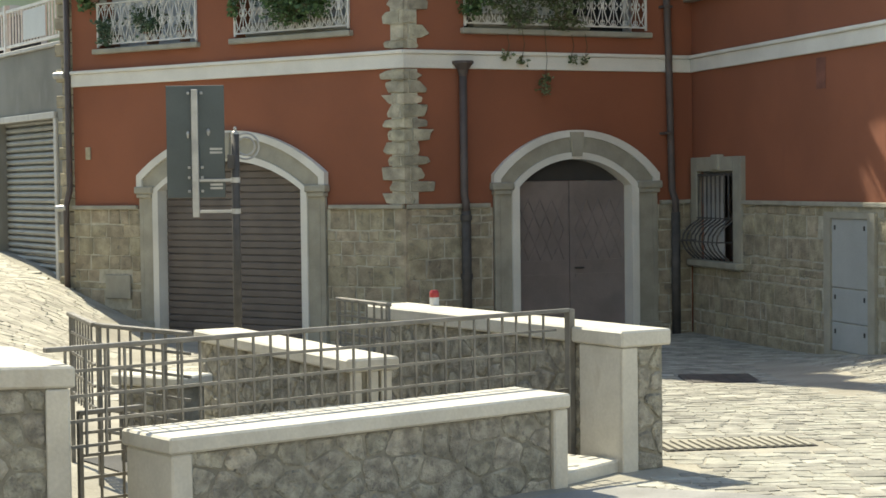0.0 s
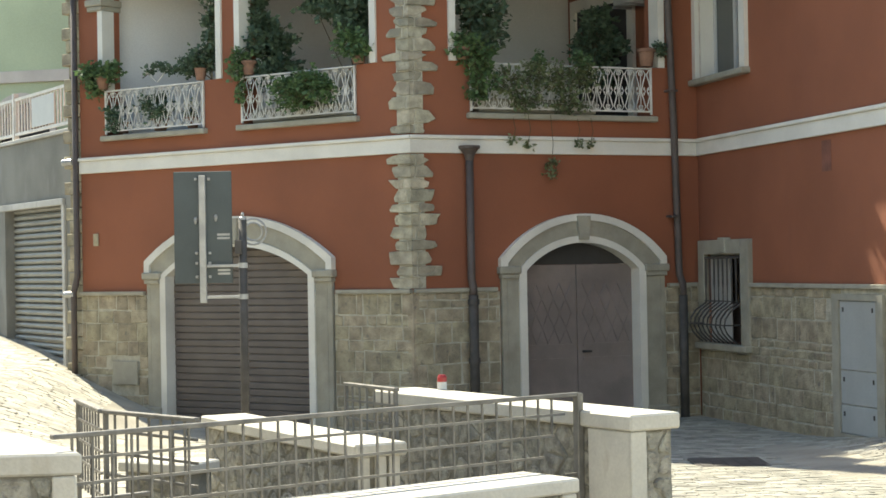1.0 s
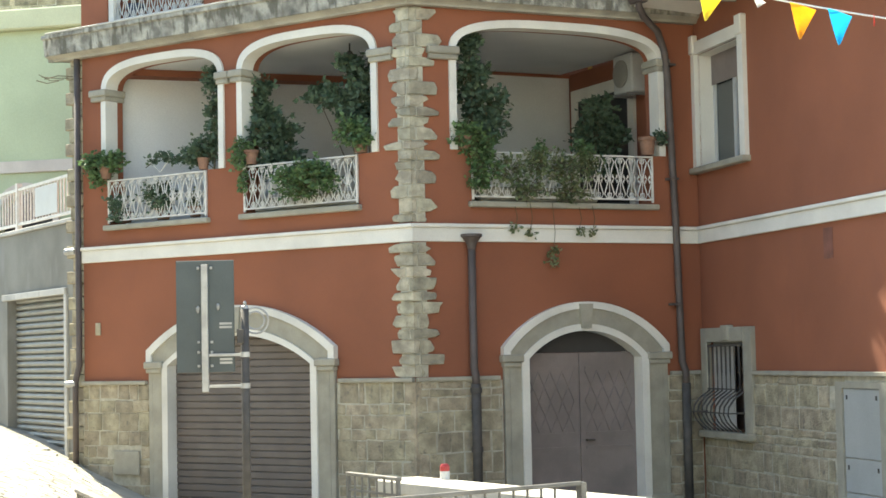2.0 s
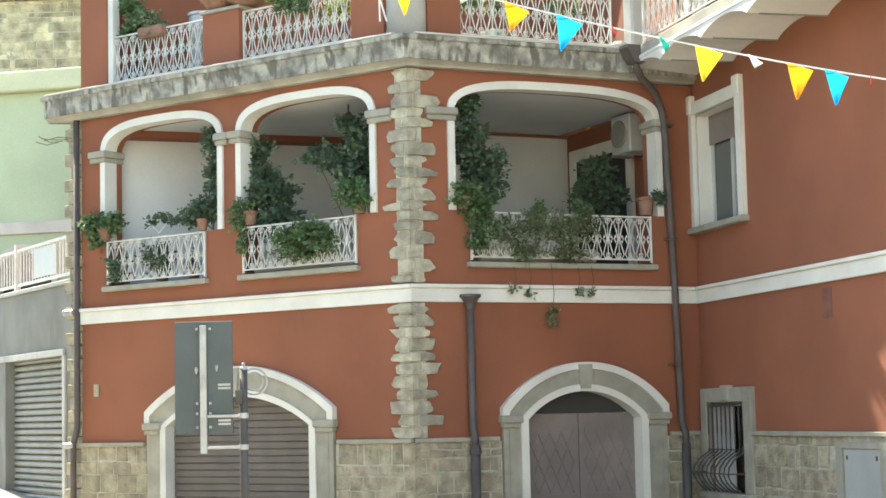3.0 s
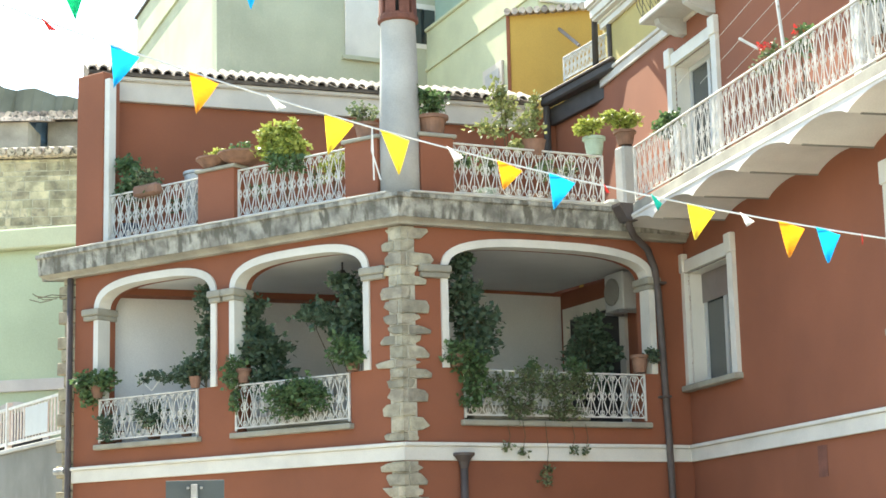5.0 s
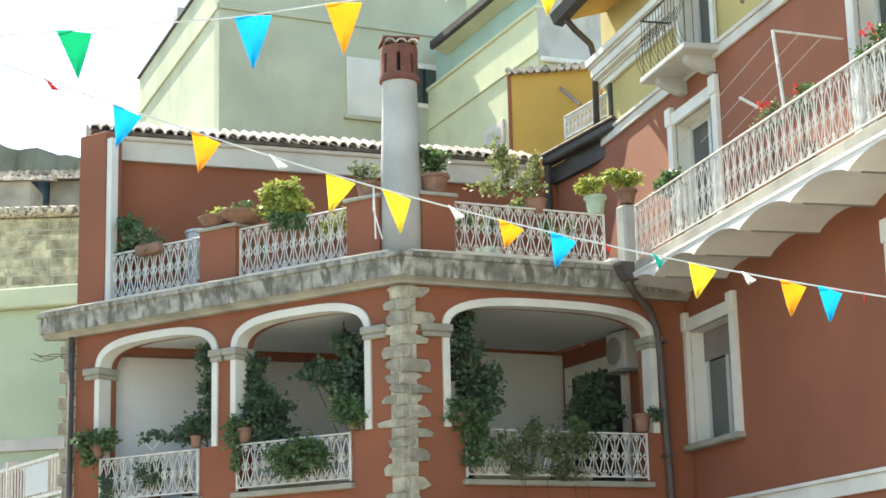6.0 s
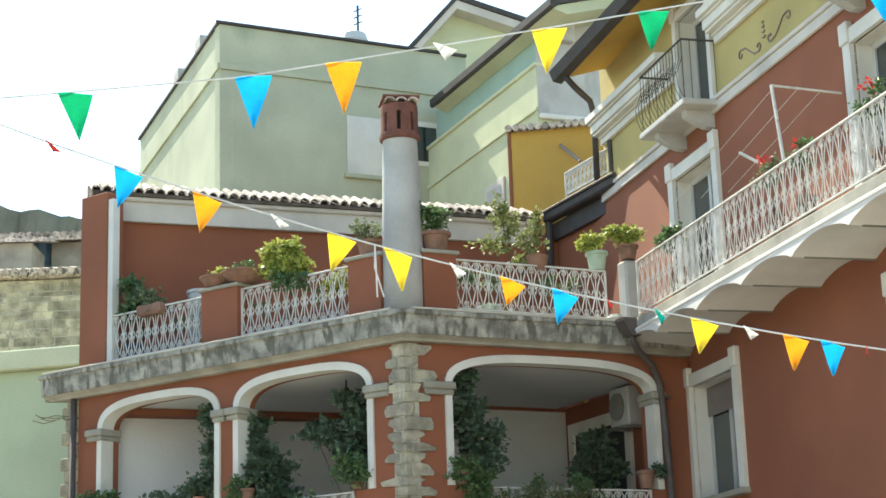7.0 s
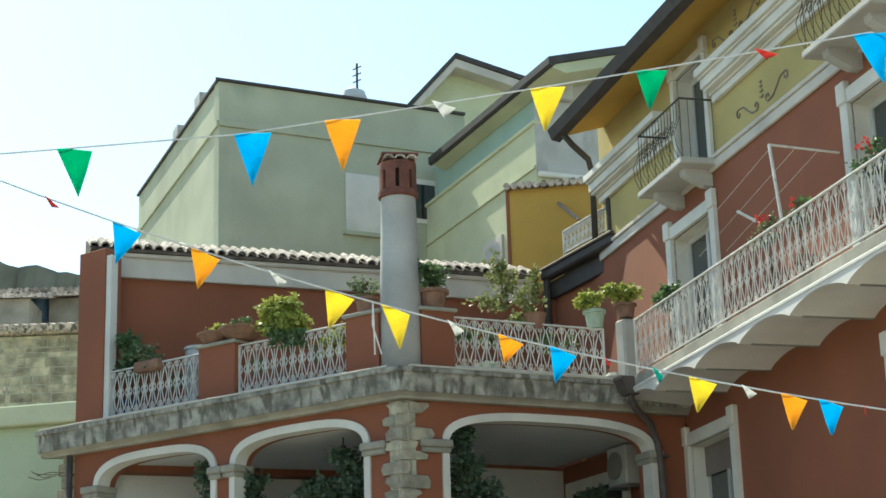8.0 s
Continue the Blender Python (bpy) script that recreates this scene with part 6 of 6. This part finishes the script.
# second loggia arch
potted(FA, 2.72, 0.0, 4.44, 0.10, 0.19, [((2.82, 0.06, 4.70), (0.20, 0.15, 0.20)), ((2.86, 0.1, 4.52), (0.15, 0.12, 0.18)), ((2.80, 0.1, 4.22), (0.12, 0.10, 0.20))], 532, 0.06, MIDLEAF, "trailing plant in an orange pot on the pier ledge", 7)
hanging(FA, 2.4, -0.35, 3.8, [((2.85, -0.3, 5.50), (0.24, 0.2, 0.20)), ((2.75, -0.3, 5.15), (0.22, 0.2, 0.25)), ((2.60, -0.3, 4.90), (0.42, 0.25, 0.28)), ((2.50, -0.3, 4.50), (0.42, 0.25, 0.28))], 2600, 0.085, DARKLEAF, "tall dark climbing shrub in the loggia", 8, root=(2.4, -0.35, 3.5))
hanging(FA, 1.1, -0.7, 3.5, [((1.25, -0.4, 5.68), (0.26, 0.2, 0.16)), ((1.05, -0.4, 5.35), (0.34, 0.22, 0.26)), ((1.50, -0.4, 5.28), (0.36, 0.22, 0.22)), ((1.90, -0.4, 5.38), (0.24, 0.18, 0.14)), ((1.20, -0.4, 5.02), (0.34, 0.22, 0.20))], 1900, 0.09, DARKLEAF, "leafy indoor tree standing in the loggia", 9, "small_tree", root=(1.1, -0.6, 3.5))
potted(FA, 0.80, 0.02, 4.44, 0.11, 0.18, [((0.88, 0.06, 4.72), (0.31, 0.21, 0.26)), ((0.72, 0.08, 4.60), (0.18, 0.16, 0.18))], 780, 0.065, MIDLEAF, "bushy green plant on the corner ledge", 10)
hanging(FA, 1.7, 0.06, 3.8, [((1.55, 0.12, 4.28), (0.35, 0.22, 0.22)), ((1.85, 0.12, 4.20), (0.35, 0.22, 0.24)), ((1.75, 0.14, 4.02), (0.42, 0.19, 0.20)), ((1.35, 0.1, 4.12), (0.26, 0.16, 0.18))], 1760, 0.065, MIDLEAF, "dense green plant hanging over the railing", 11, "hanging_plant")
tagged(part("planter", boxed(FA, 0.95, 2.75, -0.27, -0.07, 3.785, 3.97, bevel=0.02), GREYSTONE), "grey trough behind the loggia railing", "planter")
# wide loggia
hanging(FB, 0.95, -0.25, 3.8, [((0.98, -0.25, 5.85), (0.20, 0.18, 0.22)), ((0.98, -0.22, 5.45), (0.28, 0.2, 0.28)), ((1.15, -0.25, 5.10), (0.40, 0.24, 0.30)), ((1.22, -0.25, 4.80), (0.32, 0.22, 0.26)), ((1.0, -0.2, 4.60), (0.30, 0.2, 0.24))], 2600, 0.085, DARKLEAF, "tall dark ivy at the side of the wide loggia", 12, root=(0.95, -0.2, 3.5))
potted(FB, 0.74, 0.03, 4.44, 0.11, 0.16, [((0.72, 0.08, 4.62), (0.30, 0.20, 0.25)), ((0.95, 0.12, 4.48), (0.28, 0.20, 0.25)), ((0.98, 0.14, 4.20), (0.28, 0.18, 0.25)), ((0.90, 0.12, 3.98), (0.18, 0.12, 0.15))], 1260, 0.065, MIDLEAF, "bushy green plant spilling over the railing end", 13)
t = hanging(FB, 1.9, 0.08, 3.8, [((1.35, 0.10, 4.16), (0.28, 0.12, 0.30)), ((1.75, 0.10, 4.28), (0.33, 0.15, 0.28)), ((2.15, 0.10, 4.20), (0.33, 0.15, 0.30)), ((2.50, 0.10, 4.28), (0.25, 0.12, 0.28)), ((1.60, 0.12, 3.92), (0.33, 0.12, 0.22)), ((2.20, 0.12, 3.90), (0.35, 0.12, 0.20))], 2000, 0.055, DRYLEAF, "straggling half dry plants over the long railing", 14, "hanging_plant")
foliage([(FB.at(2.45, 0.1, 4.50), (0.16, 0.1, 0.12)), (FB.at(1.8, 0.1, 4.48), (0.14, 0.1, 0.12))], 260, 0.06, MIDLEAF, t, 15, label="greener shoots")
for k, (u, z1, ln) in enumerate(((1.40, 3.7, 0.30), (1.62, 3.75, 0.40), (1.95, 3.75, 0.78), (2.35, 3.7, 0.30), (2.55, 3.72, 0.36))):
    part("tendril", tube(bmesh.new(), [FB.at(u, 0.13, z1), FB.at(u + 0.02, 0.15, z1 - ln * 0.5), FB.at(u - 0.01, 0.12, z1 - ln)], 0.004, 4), STEM, t)
    foliage([(FB.at(u, 0.13, z1 - ln), (0.07, 0.04, 0.07))], 28, 0.055, DRYLEAF, t, 40 + k, name="leaf_tuft", stems=False)
foliage([(FB.at(1.95, 0.11, 3.08), (0.12, 0.05, 0.12))], 70, 0.05, DRYLEAF, t, 49, name="leaf_tuft", stems=False)
tagged(part("planter", boxed(FB, 1.0, 2.75, -0.24, -0.06, 3.785, 3.97, bevel=0.02), GREYSTONE), "grey trough behind the long railing", "planter")
hanging(FB, 3.1, -1.0, 3.5, [((3.45, -1.2, 5.20), (0.28, 0.22, 0.26)), ((3.30, -1.2, 4.85), (0.34, 0.22, 0.28)), ((3.65, -1.2, 4.90), (0.34, 0.22, 0.30)), ((3.5, -1.2, 4.45), (0.36, 0.25, 0.25))], 1700, 0.085, DARKLEAF, "dark leafy tree in the depth of the loggia", 16, "small_tree", root=(3.1, -1.0, 3.5))
potted(FB, 3.50, 0.0, 4.44, 0.12, 0.24, [((3.68, 0.08, 4.68), (0.13, 0.12, 0.14))], 150, 0.06, DARKLEAF, "small plant in a terracotta pot on the ledge", 17)
# terrace
PZ = 6.645
potted(FA, 5.18, -0.25, PZ, 0.13, 0.36, [((5.12, -0.2, 7.50), (0.32, 0.22, 0.28)), ((5.20, -0.2, 7.86), (0.26, 0.2, 0.22)), ((4.85, -0.15, 7.62), (0.24, 0.16, 0.22))], 1100, 0.07, MIDLEAF, "leafy plant in a dark blue pot", 18, material("blue_pot", (0.03, 0.05, 0.10), 0.5, bump=0.05), "dark blue pot")
t = thing("planter", FA.at(4.55, -0.02, 7.32), "brown trough of sparse plants on the terrace rail", "planter")
part("trough", boxed(FA, 4.30, 4.78, -0.14, 0.12, 7.30, 7.46, bevel=0.03), TERRA, t)
foliage([(FA.at(4.60, 0, 7.58), (0.26, 0.12, 0.18)), (FA.at(4.45, 0.02, 7.45), (0.22, 0.1, 0.14))], 260, 0.055, DRYLEAF, t, 19)
bk = thing("metal_bin", FA.at(3.85, -0.35, PZ), "grey metal tub behind the terrace railing", "tub")
part("tub", lathe(bmesh.new(), FA.at(3.85, -0.35, 0), [(0.20, PZ), (0.24, 7.55), (0.26, 7.56), (0.26, 7.60), (0.22, 7.60)], 18), STEEL, bk)
for u, r, sd in ((3.28, 0.29, 20), (2.80, 0.34, 21)):
    base = FA.at(u, -0.08, 7.51)
    t = thing("bowl_planter", base, "wide terracotta bowl with succulents on the pier", "planter", "bowl planters")
    part("bowl", lathe(bmesh.new(), base, [(r * 0.45, 0.0), (r * 0.75, 0.05), (r * 0.98, 0.12), (r * 1.05, 0.13), (r * 1.05, 0.155), (r * 0.9, 0.15)], 20), TERRA, t)
    foliage([(base + Vector((0, 0, 0.20)), (r * 0.7, r * 0.7, 0.09)), (base + Vector((0.05, 0, 0.28)), (r * 0.3, r * 0.3, 0.08))], 170, 0.05, LIMELEAF if sd == 20 else MIDLEAF, t, sd)
potted(FA, 2.1, -0.25, PZ, 0.17, 0.30, [((2.22, -0.1, 7.62), (0.34, 0.24, 0.20)), ((1.92, -0.1, 7.62), (0.28, 0.24, 0.22)), ((2.28, -0.1, 7.86), (0.24, 0.2, 0.16)), ((1.98, -0.1, 7.88), (0.22, 0.2, 0.17))], 1250, 0.085, LIMELEAF, "large yellow-green shrub behind the terrace railing", 22)
potted(FA, 1.9, -0.2, PZ, 0.14, 0.22, [((2.0, 0.02, 7.40), (0.31, 0.14, 0.19)), ((1.7, 0.03, 7.35), (0.17, 0.12, 0.17))], 494, 0.06, MIDLEAF, "dark green plant at the terrace railing", 23)
potted(FA, 1.25, -0.2, PZ, 0.13, 0.22, [((1.25, -0.15, 7.25), (0.25, 0.14, 0.18)), ((1.05, -0.12, 7.35), (0.14, 0.12, 0.14))], 330, 0.065, LIMELEAF, "pale green plant behind the railing", 24)
for k, u in enumerate((4.95, 4.2, 3.75, 2.6, 1.55)):
    potted(FA, u, -0.22, PZ, 0.12, 0.2, [((u, -0.2, 7.14), (0.17, 0.12, 0.14))], 120, 0.05, (DRYLEAF, MIDLEAF)[k % 2], "small potted plant standing behind the railing", 60 + k)
potted(FA, 0.62, -0.10, 7.51, 0.16, 0.22, [((0.62, -0.1, 7.88), (0.22, 0.18, 0.16)), ((0.80, -0.1, 7.98), (0.12, 0.1, 0.12))], 220, 0.06, DRYLEAF, "dry looking plant in a pot on the pier", 25)
potted(FB, 0.52, -0.08, 7.51, 0.20, 0.26, [((0.50, -0.08, 7.96), (0.26, 0.22, 0.20)), ((0.36, -0.08, 8.02), (0.15, 0.13, 0.15))], 504, 0.07, MIDLEAF, "leafy plant in a large terracotta pot on the pier", 26)
t = potted(FB, 1.75, -0.3, PZ, 0.17, 0.3, [((1.45, -0.25, 7.72), (0.34, 0.23, 0.16)), ((1.70, -0.25, 8.02), (0.28, 0.23, 0.28)), ((2.05, -0.25, 7.85), (0.25, 0.21, 0.30)), ((1.60, -0.25, 8.30), (0.16, 0.14, 0.21)), ((2.20, -0.25, 8.15), (0.14, 0.11, 0.18)), ((1.95, -0.25, 7.55), (0.25, 0.21, 0.16))], 900, 0.075, SHRUBLEAF, "tall sparse shrub on the terrace", 27)
for k, (u, m) in enumerate(((0.95, TERRA), (1.35, PALEGREEN), (2.2, TERRA), (2.55, TERRA))):
    potted(FB, u, -0.18, PZ, 0.13, 0.22, [((u, -0.12, 7.20), (0.20, 0.12, 0.16))], 200, 0.055, (MIDLEAF, DRYLEAF)[k % 2], "potted plant standing behind the railing", 70 + k, m)
tagged(part("rail_pot", lathe(bmesh.new(), FB.at(2.05, -0.12, 0), [(0.12, 7.36), (0.16, 7.56), (0.17, 7.58), (0.14, 7.58)], 16), TERRA), "terracotta pot on the terrace railing", "flower pot")
potted(FB, 2.98, -0.1, 7.44, 0.15, 0.26, [((2.92, -0.1, 7.86), (0.22, 0.18, 0.13)), ((2.80, -0.1, 7.80), (0.13, 0.11, 0.11))], 396, 0.07, LIMELEAF, "flowering plant in a pale green pot", 28, PALEGREEN, "pale green pot")
potted(FB, 3.48, -0.1, 7.63, 0.15, 0.2, [((3.42, -0.1, 7.98), (0.29, 0.20, 0.15)), ((3.25, -0.1, 8.05), (0.18, 0.13, 0.13)), ((3.62, -0.1, 8.0), (0.15, 0.13, 0.13))], 504, 0.075, LIMELEAF, "shrub in a clay pot on the end post", 29)
tagged(part("stone_lump", lathe(bmesh.new(), FB.at(3.05, 0.2, 0), [(0.10, SLAB1 + 0.03), (0.13, SLAB1 + 0.07), (0.08, SLAB1 + 0.12), (0.03, SLAB1 + 0.13)], 9), TRAV), "pale stone lying on the slab edge", "stone")
# balcony plants
potted(FC, 1.35, 0.62, 6.70, 0.12, 0.5, [((1.30, 0.72, 7.56), (0.17, 0.19, 0.19)), ((1.55, 0.74, 7.62), (0.17, 0.14, 0.14))], 494, 0.065, MIDLEAF, "green plant leaning over the balcony railing", 30)
for k, (u, n2) in enumerate(((4.35, 0.70), (5.15, 0.66), (6.95, 0.72))):
    t = potted(FC, u, 0.60, 6.70, 0.12, 0.4, [((u, n2, 7.55), (0.22, 0.12, 0.14)), ((u + 0.2, n2, 7.68), (0.1, 0.08, 0.12))], 210, 0.06, (DRYLEAF, MIDLEAF, MIDLEAF)[k], "red flowering geranium on the balcony", 31 + k)
    foliage([(FC.at(u + 0.1, n2 + 0.02, 7.75), (0.16, 0.1, 0.13))], 34, 0.05, REDLEAF, t, 80 + k, name="flower_mass", stems=False)
# bare twig by the eaves of the far end
tw2 = thing("dry_branch", FA.at(6.5, 0.2, 5.9), "thin bare dark branch poking from the house end", "branch")
for k in range(4):
    part("twig", tube(bmesh.new(), [FA.at(6.12 + 0.10 * k, 0.12, 6.0 - k * 0.01), FA.at(6.35 + 0.08 * k, 0.2, 6.03 - 0.03 * k), FA.at(6.60 + 0.06 * k, 0.24, 6.0 + 0.04 * (k % 3))], 0.007, 4), STEM, tw2)

# ---- plinth stones of the house ----
def ashlar(F, u0, u1, z0, z1, parent, seed, course=0.19, length=(0.20, 0.48), gaps=(), out=0.03, mat=None):
    r = random.Random(seed)
    cut = next((g[1] for g in gaps if g[0] < u0 and g[3] > z1), None)
    bed = boxed(F, cut or u0, u1, 0.002, 0.025, z0, z1)
    if cut:
        box(bed, F, u0, cut, 0.002, 0.025, z0, gaps[0][2])
    part("mortar_bed", bed, PALEMORTAR, parent, "pale mortar between the stones")
    z = z0
    while z < z1 - 0.05:
        h = course * r.choice((0.55, 0.75, 0.95, 1.1, 1.4))
        if z1 - z - h < 0.08:
            h = z1 - z
        u = u0 - r.uniform(0, 0.2)
        while u < u1 - 0.02:
            w = r.uniform(*length) * r.choice((0.5, 0.8, 1.0, 1.15))
            a, b = max(u, u0), min(u + w, u1)
            u += w
            if b - a < 0.06 or any(g[0] < (a + b) / 2 < g[1] and g[2] < z + h / 2 < g[3] for g in gaps):
                continue
            bm = bmesh.new()
            g = 0.009
            n1 = out + r.uniform(-0.002, 0.011)
            c = [(a + g, z + g), (b - g, z + g), (b - g, z + h - g), (a + g, z + h - g)]
            c = [(p + r.uniform(-0.012, 0.012), q + r.uniform(-0.012, 0.012)) for p, q in c]
            back = [bm.verts.new(F.at(p, 0.004, q)) for p, q in c]
            mid = [bm.verts.new(F.at(p, n1 * 0.82, q)) for p, q in c]
            cu, cz = (a + b) / 2, z + h / 2
            k = 0.012
            fr = [bm.verts.new(F.at(p + (k if p < cu else -k), n1 + r.uniform(-0.004, 0.004), q + (k if q < cz else -k))) for p, q in c]
            for i in range(4):
                bm.faces.new((back[i - 1], back[i], mid[i], mid[i - 1])), bm.faces.new((mid[i - 1], mid[i], fr[i], fr[i - 1]))
            bm.faces.new(fr)
            part("plinth_stone", bm, mat or STONE, parent)
        z += h


for nm, F, u0, u1, sd, gaps in (("plinth_a", FA, 0.0, 1.265, 1, ()), ("plinth_a_end", FA, 4.695, 6.05, 2, ((4.84, 5.42, 0.12, 0.56),)), ("plinth_b", FB, 0.0, 1.215, 3, ()), ("plinth_b_end", FB, 3.705, LEN_B - 0.04, 4, ()),
                                ("plinth_c", FC, 0.06, 6.5, 5, ((0.0, 1.73, 0.61, 2.2), (3.98, 5.22, -0.5, 1.42)))):
    t = thing(nm, F.at((u0 + u1) / 2, 0, 0), "squared tan stone plinth with pale joints", "plinth", kind="structure")
    ashlar(F, u0, u1, -0.42, DADO - 0.02, t, sd, gaps=gaps, length=(0.22, 0.55) if F is FC else (0.18, 0.42))

bm = bmesh.new()
joint = [FA.at(0.07, 0.002, 0), FA.at(0.07, 0.027, 0), corner_at(0.029), FB.at(0.07, 0.027, 0), FB.at(0.07, 0.002, 0)]
lo, hi = ([bm.verts.new(Vector((p.x, p.y, z))) for p in joint] for z in (-0.42, DADO - 0.02))
for i in range(1, 5):
    bm.faces.new((lo[i - 1], lo[i], hi[i], hi[i - 1]))
bm.faces.new(lo), bm.faces.new(hi)
tagged(part("plinth_corner", bm, STONE), "pale mortared corner joint of the stone plinth", "joint", kind="structure")

ashlar(FT, -0.3, 3.2, 10.2, 12.68, stone_h, 9, course=0.24, length=(0.22, 0.7), mat=OLDSTONE)

# ---- paving stones ----
def sett_mesh(bm, x, y, w, d, r, raise_z=0.0, flat=1.0):
    z = ground_z(x, y)
    a = r.uniform(-0.22, 0.22)
    ca, sa = math.cos(a), math.sin(a)
    h = r.uniform(0.004, 0.013) * flat + raise_z
    lo, hi = [], []
    for sx, sy in ((-1, -0.75), (-0.75, -1), (0.75, -1), (1, -0.75), (1, 0.75), (0.75, 1), (-0.75, 1), (-1, 0.75)):
        px, py = sx * w / 2 * r.uniform(0.93, 1.03), sy * d / 2 * r.uniform(0.92, 1.03)
        ax, ay = px * ca - py * sa, px * sa + py * ca
        lo.append(bm.verts.new((x + ax, y + ay, ground_z(x + ax, y + ay) - 0.02)))
        hi.append(bm.verts.new((x + ax * 0.93, y + ay * 0.92, ground_z(x + ax, y + ay) + h + r.uniform(-0.003, 0.003) * flat)))
    for i in range(8):
        bm.faces.new((lo[i - 1], lo[i], hi[i], hi[i - 1]))
    bm.faces.new(hi)


def blocked(x, y):
    v = Vector((x, y, 0)) - Vector((1.10, 10.88, 0))
    u, n = v.dot(Vector((-0.53, 0.848, 0))), v.dot(Vector((0.848, 0.53, 0)))
    if (n < 0.45 and u > -0.3) or (y < 9.9 + 0.0 and x < 1.5 and x > -4.5):
        return True
    if (Vector((x, y, 0)) - K2).dot(FC.n) < 0.08 or (Vector((x, y, 0)) - K).dot(FB.n) < 0.08 and x > -0.5:
        return True
    if 2.28 < x < 3.05 and 16.7 < y < 17.7:
        return True
    return 1.42 < x < 2.55 and 11.58 < y < 12.25


r = random.Random(5)
pave = thing("paving", (2.5, 12, 0), "uneven worn pale paving stones", "paving", kind="structure")
rest, yard = bmesh.new(), bmesh.new()
made = 0
y = 9.6
while y < 23.8:
    d = r.uniform(0.09, 0.15)
    x = 0.9 + r.uniform(0, 0.2)
    while x < 6.4:
        w = r.uniform(0.10, 0.26)
        cx, cy = x + w / 2, y + d / 2 + 0.06 * math.sin(x * 2.1) + 0.03 * math.sin(x * 7.3 + y)
        x += w
        if blocked(cx, cy):
            continue
        if made < 290 and cy < 12.2:
            bm = bmesh.new()
            sett_mesh(bm, cx, cy, w * 1.04, d * 1.05, r, 0.0, 0.55)
            part("paving_stone", bm, YARD, pave)
            made += 1
        else:
            sett_mesh(yard, cx, cy, w * 1.04, d * 1.05, r, 0.0, 0.55)
    y += d
y = 15.5
while y < 30:
    d = r.uniform(0.11, 0.18)
    x = -9.5
    while x < -2.6:
        w = r.uniform(0.11, 0.27)
        cx, cy = x + w / 2, y + d / 2 + 0.08 * math.sin(x * 1.7) + 0.05 * math.sin(x * 6 + y * 3)
        x += w
        v = Vector((cx, cy, 0))
        if (v - K).dot(FA.n) < 0.1 and (v - PA).dot(FL.n) < 0.25:
            continue
        if (v - FL.o).dot(FL.n) < 0.1:
            continue
        sett_mesh(rest, cx, cy, w * 1.06, d * 1.08, r, 0.001, 0.6)
    y += d
tagged(part("paving_rest", rest, SETT, pave), kind="stuff")
tagged(part("paving_rest", yard, YARD, pave), kind="stuff")

# drain grating and manhole cover
t = thing("drain_grating", (2.0, 11.75, 0), "slotted iron drain grating across the paving", "grating")
FD2 = Frame((1.46, 11.66, ground_z(2, 11.8) + 0.004), (0.985, 0.17, 0), (-0.17, 0.985, 0))
part("pit", boxed(FD2, 0.0, 1.05, 0.0, 0.42, -0.05, 0.002), DARK, t)
for k in range(16):
    u = 0.02 + k * 0.064
    part("grating_bar", boxed(FD2, u, u + 0.034, 0.0, 0.42, 0.003, 0.014, bevel=0.003), GREYSTONE, t)
t = thing("manhole_cover", (2.67, 17.2, 0), "dark square iron manhole cover in the paving", "manhole cover")
FM2 = Frame((2.32, 16.8, ground_z(2.67, 17.2) + 0.012), (1, 0, 0), (0, 1, 0))
part("frame", boxed(FM2, 0.0, 0.70, 0.0, 0.80, -0.03, 0.004, bevel=0.004), IRON, t)
for i in range(5):
    part("ridge", boxed(FM2, 0.05 + i * 0.125, 0.15 + i * 0.125, 0.05, 0.75, 0.004, 0.009, bevel=0.002), IRON, t)
# asphalt strip in front of the bench
tagged(part("road", prism([Vector((-6, 5, 0)), Vector((2.6, 5, 0)), Vector((2.0, 9.9, 0)), Vector((0.95, 10.35, 0)), Vector((-1.3, 8.6, 0)), Vector((-6, 8.4, 0))], -0.05, 0.008), ROADWAY), "pale worn grey strip before the bench", "road", kind="structure")
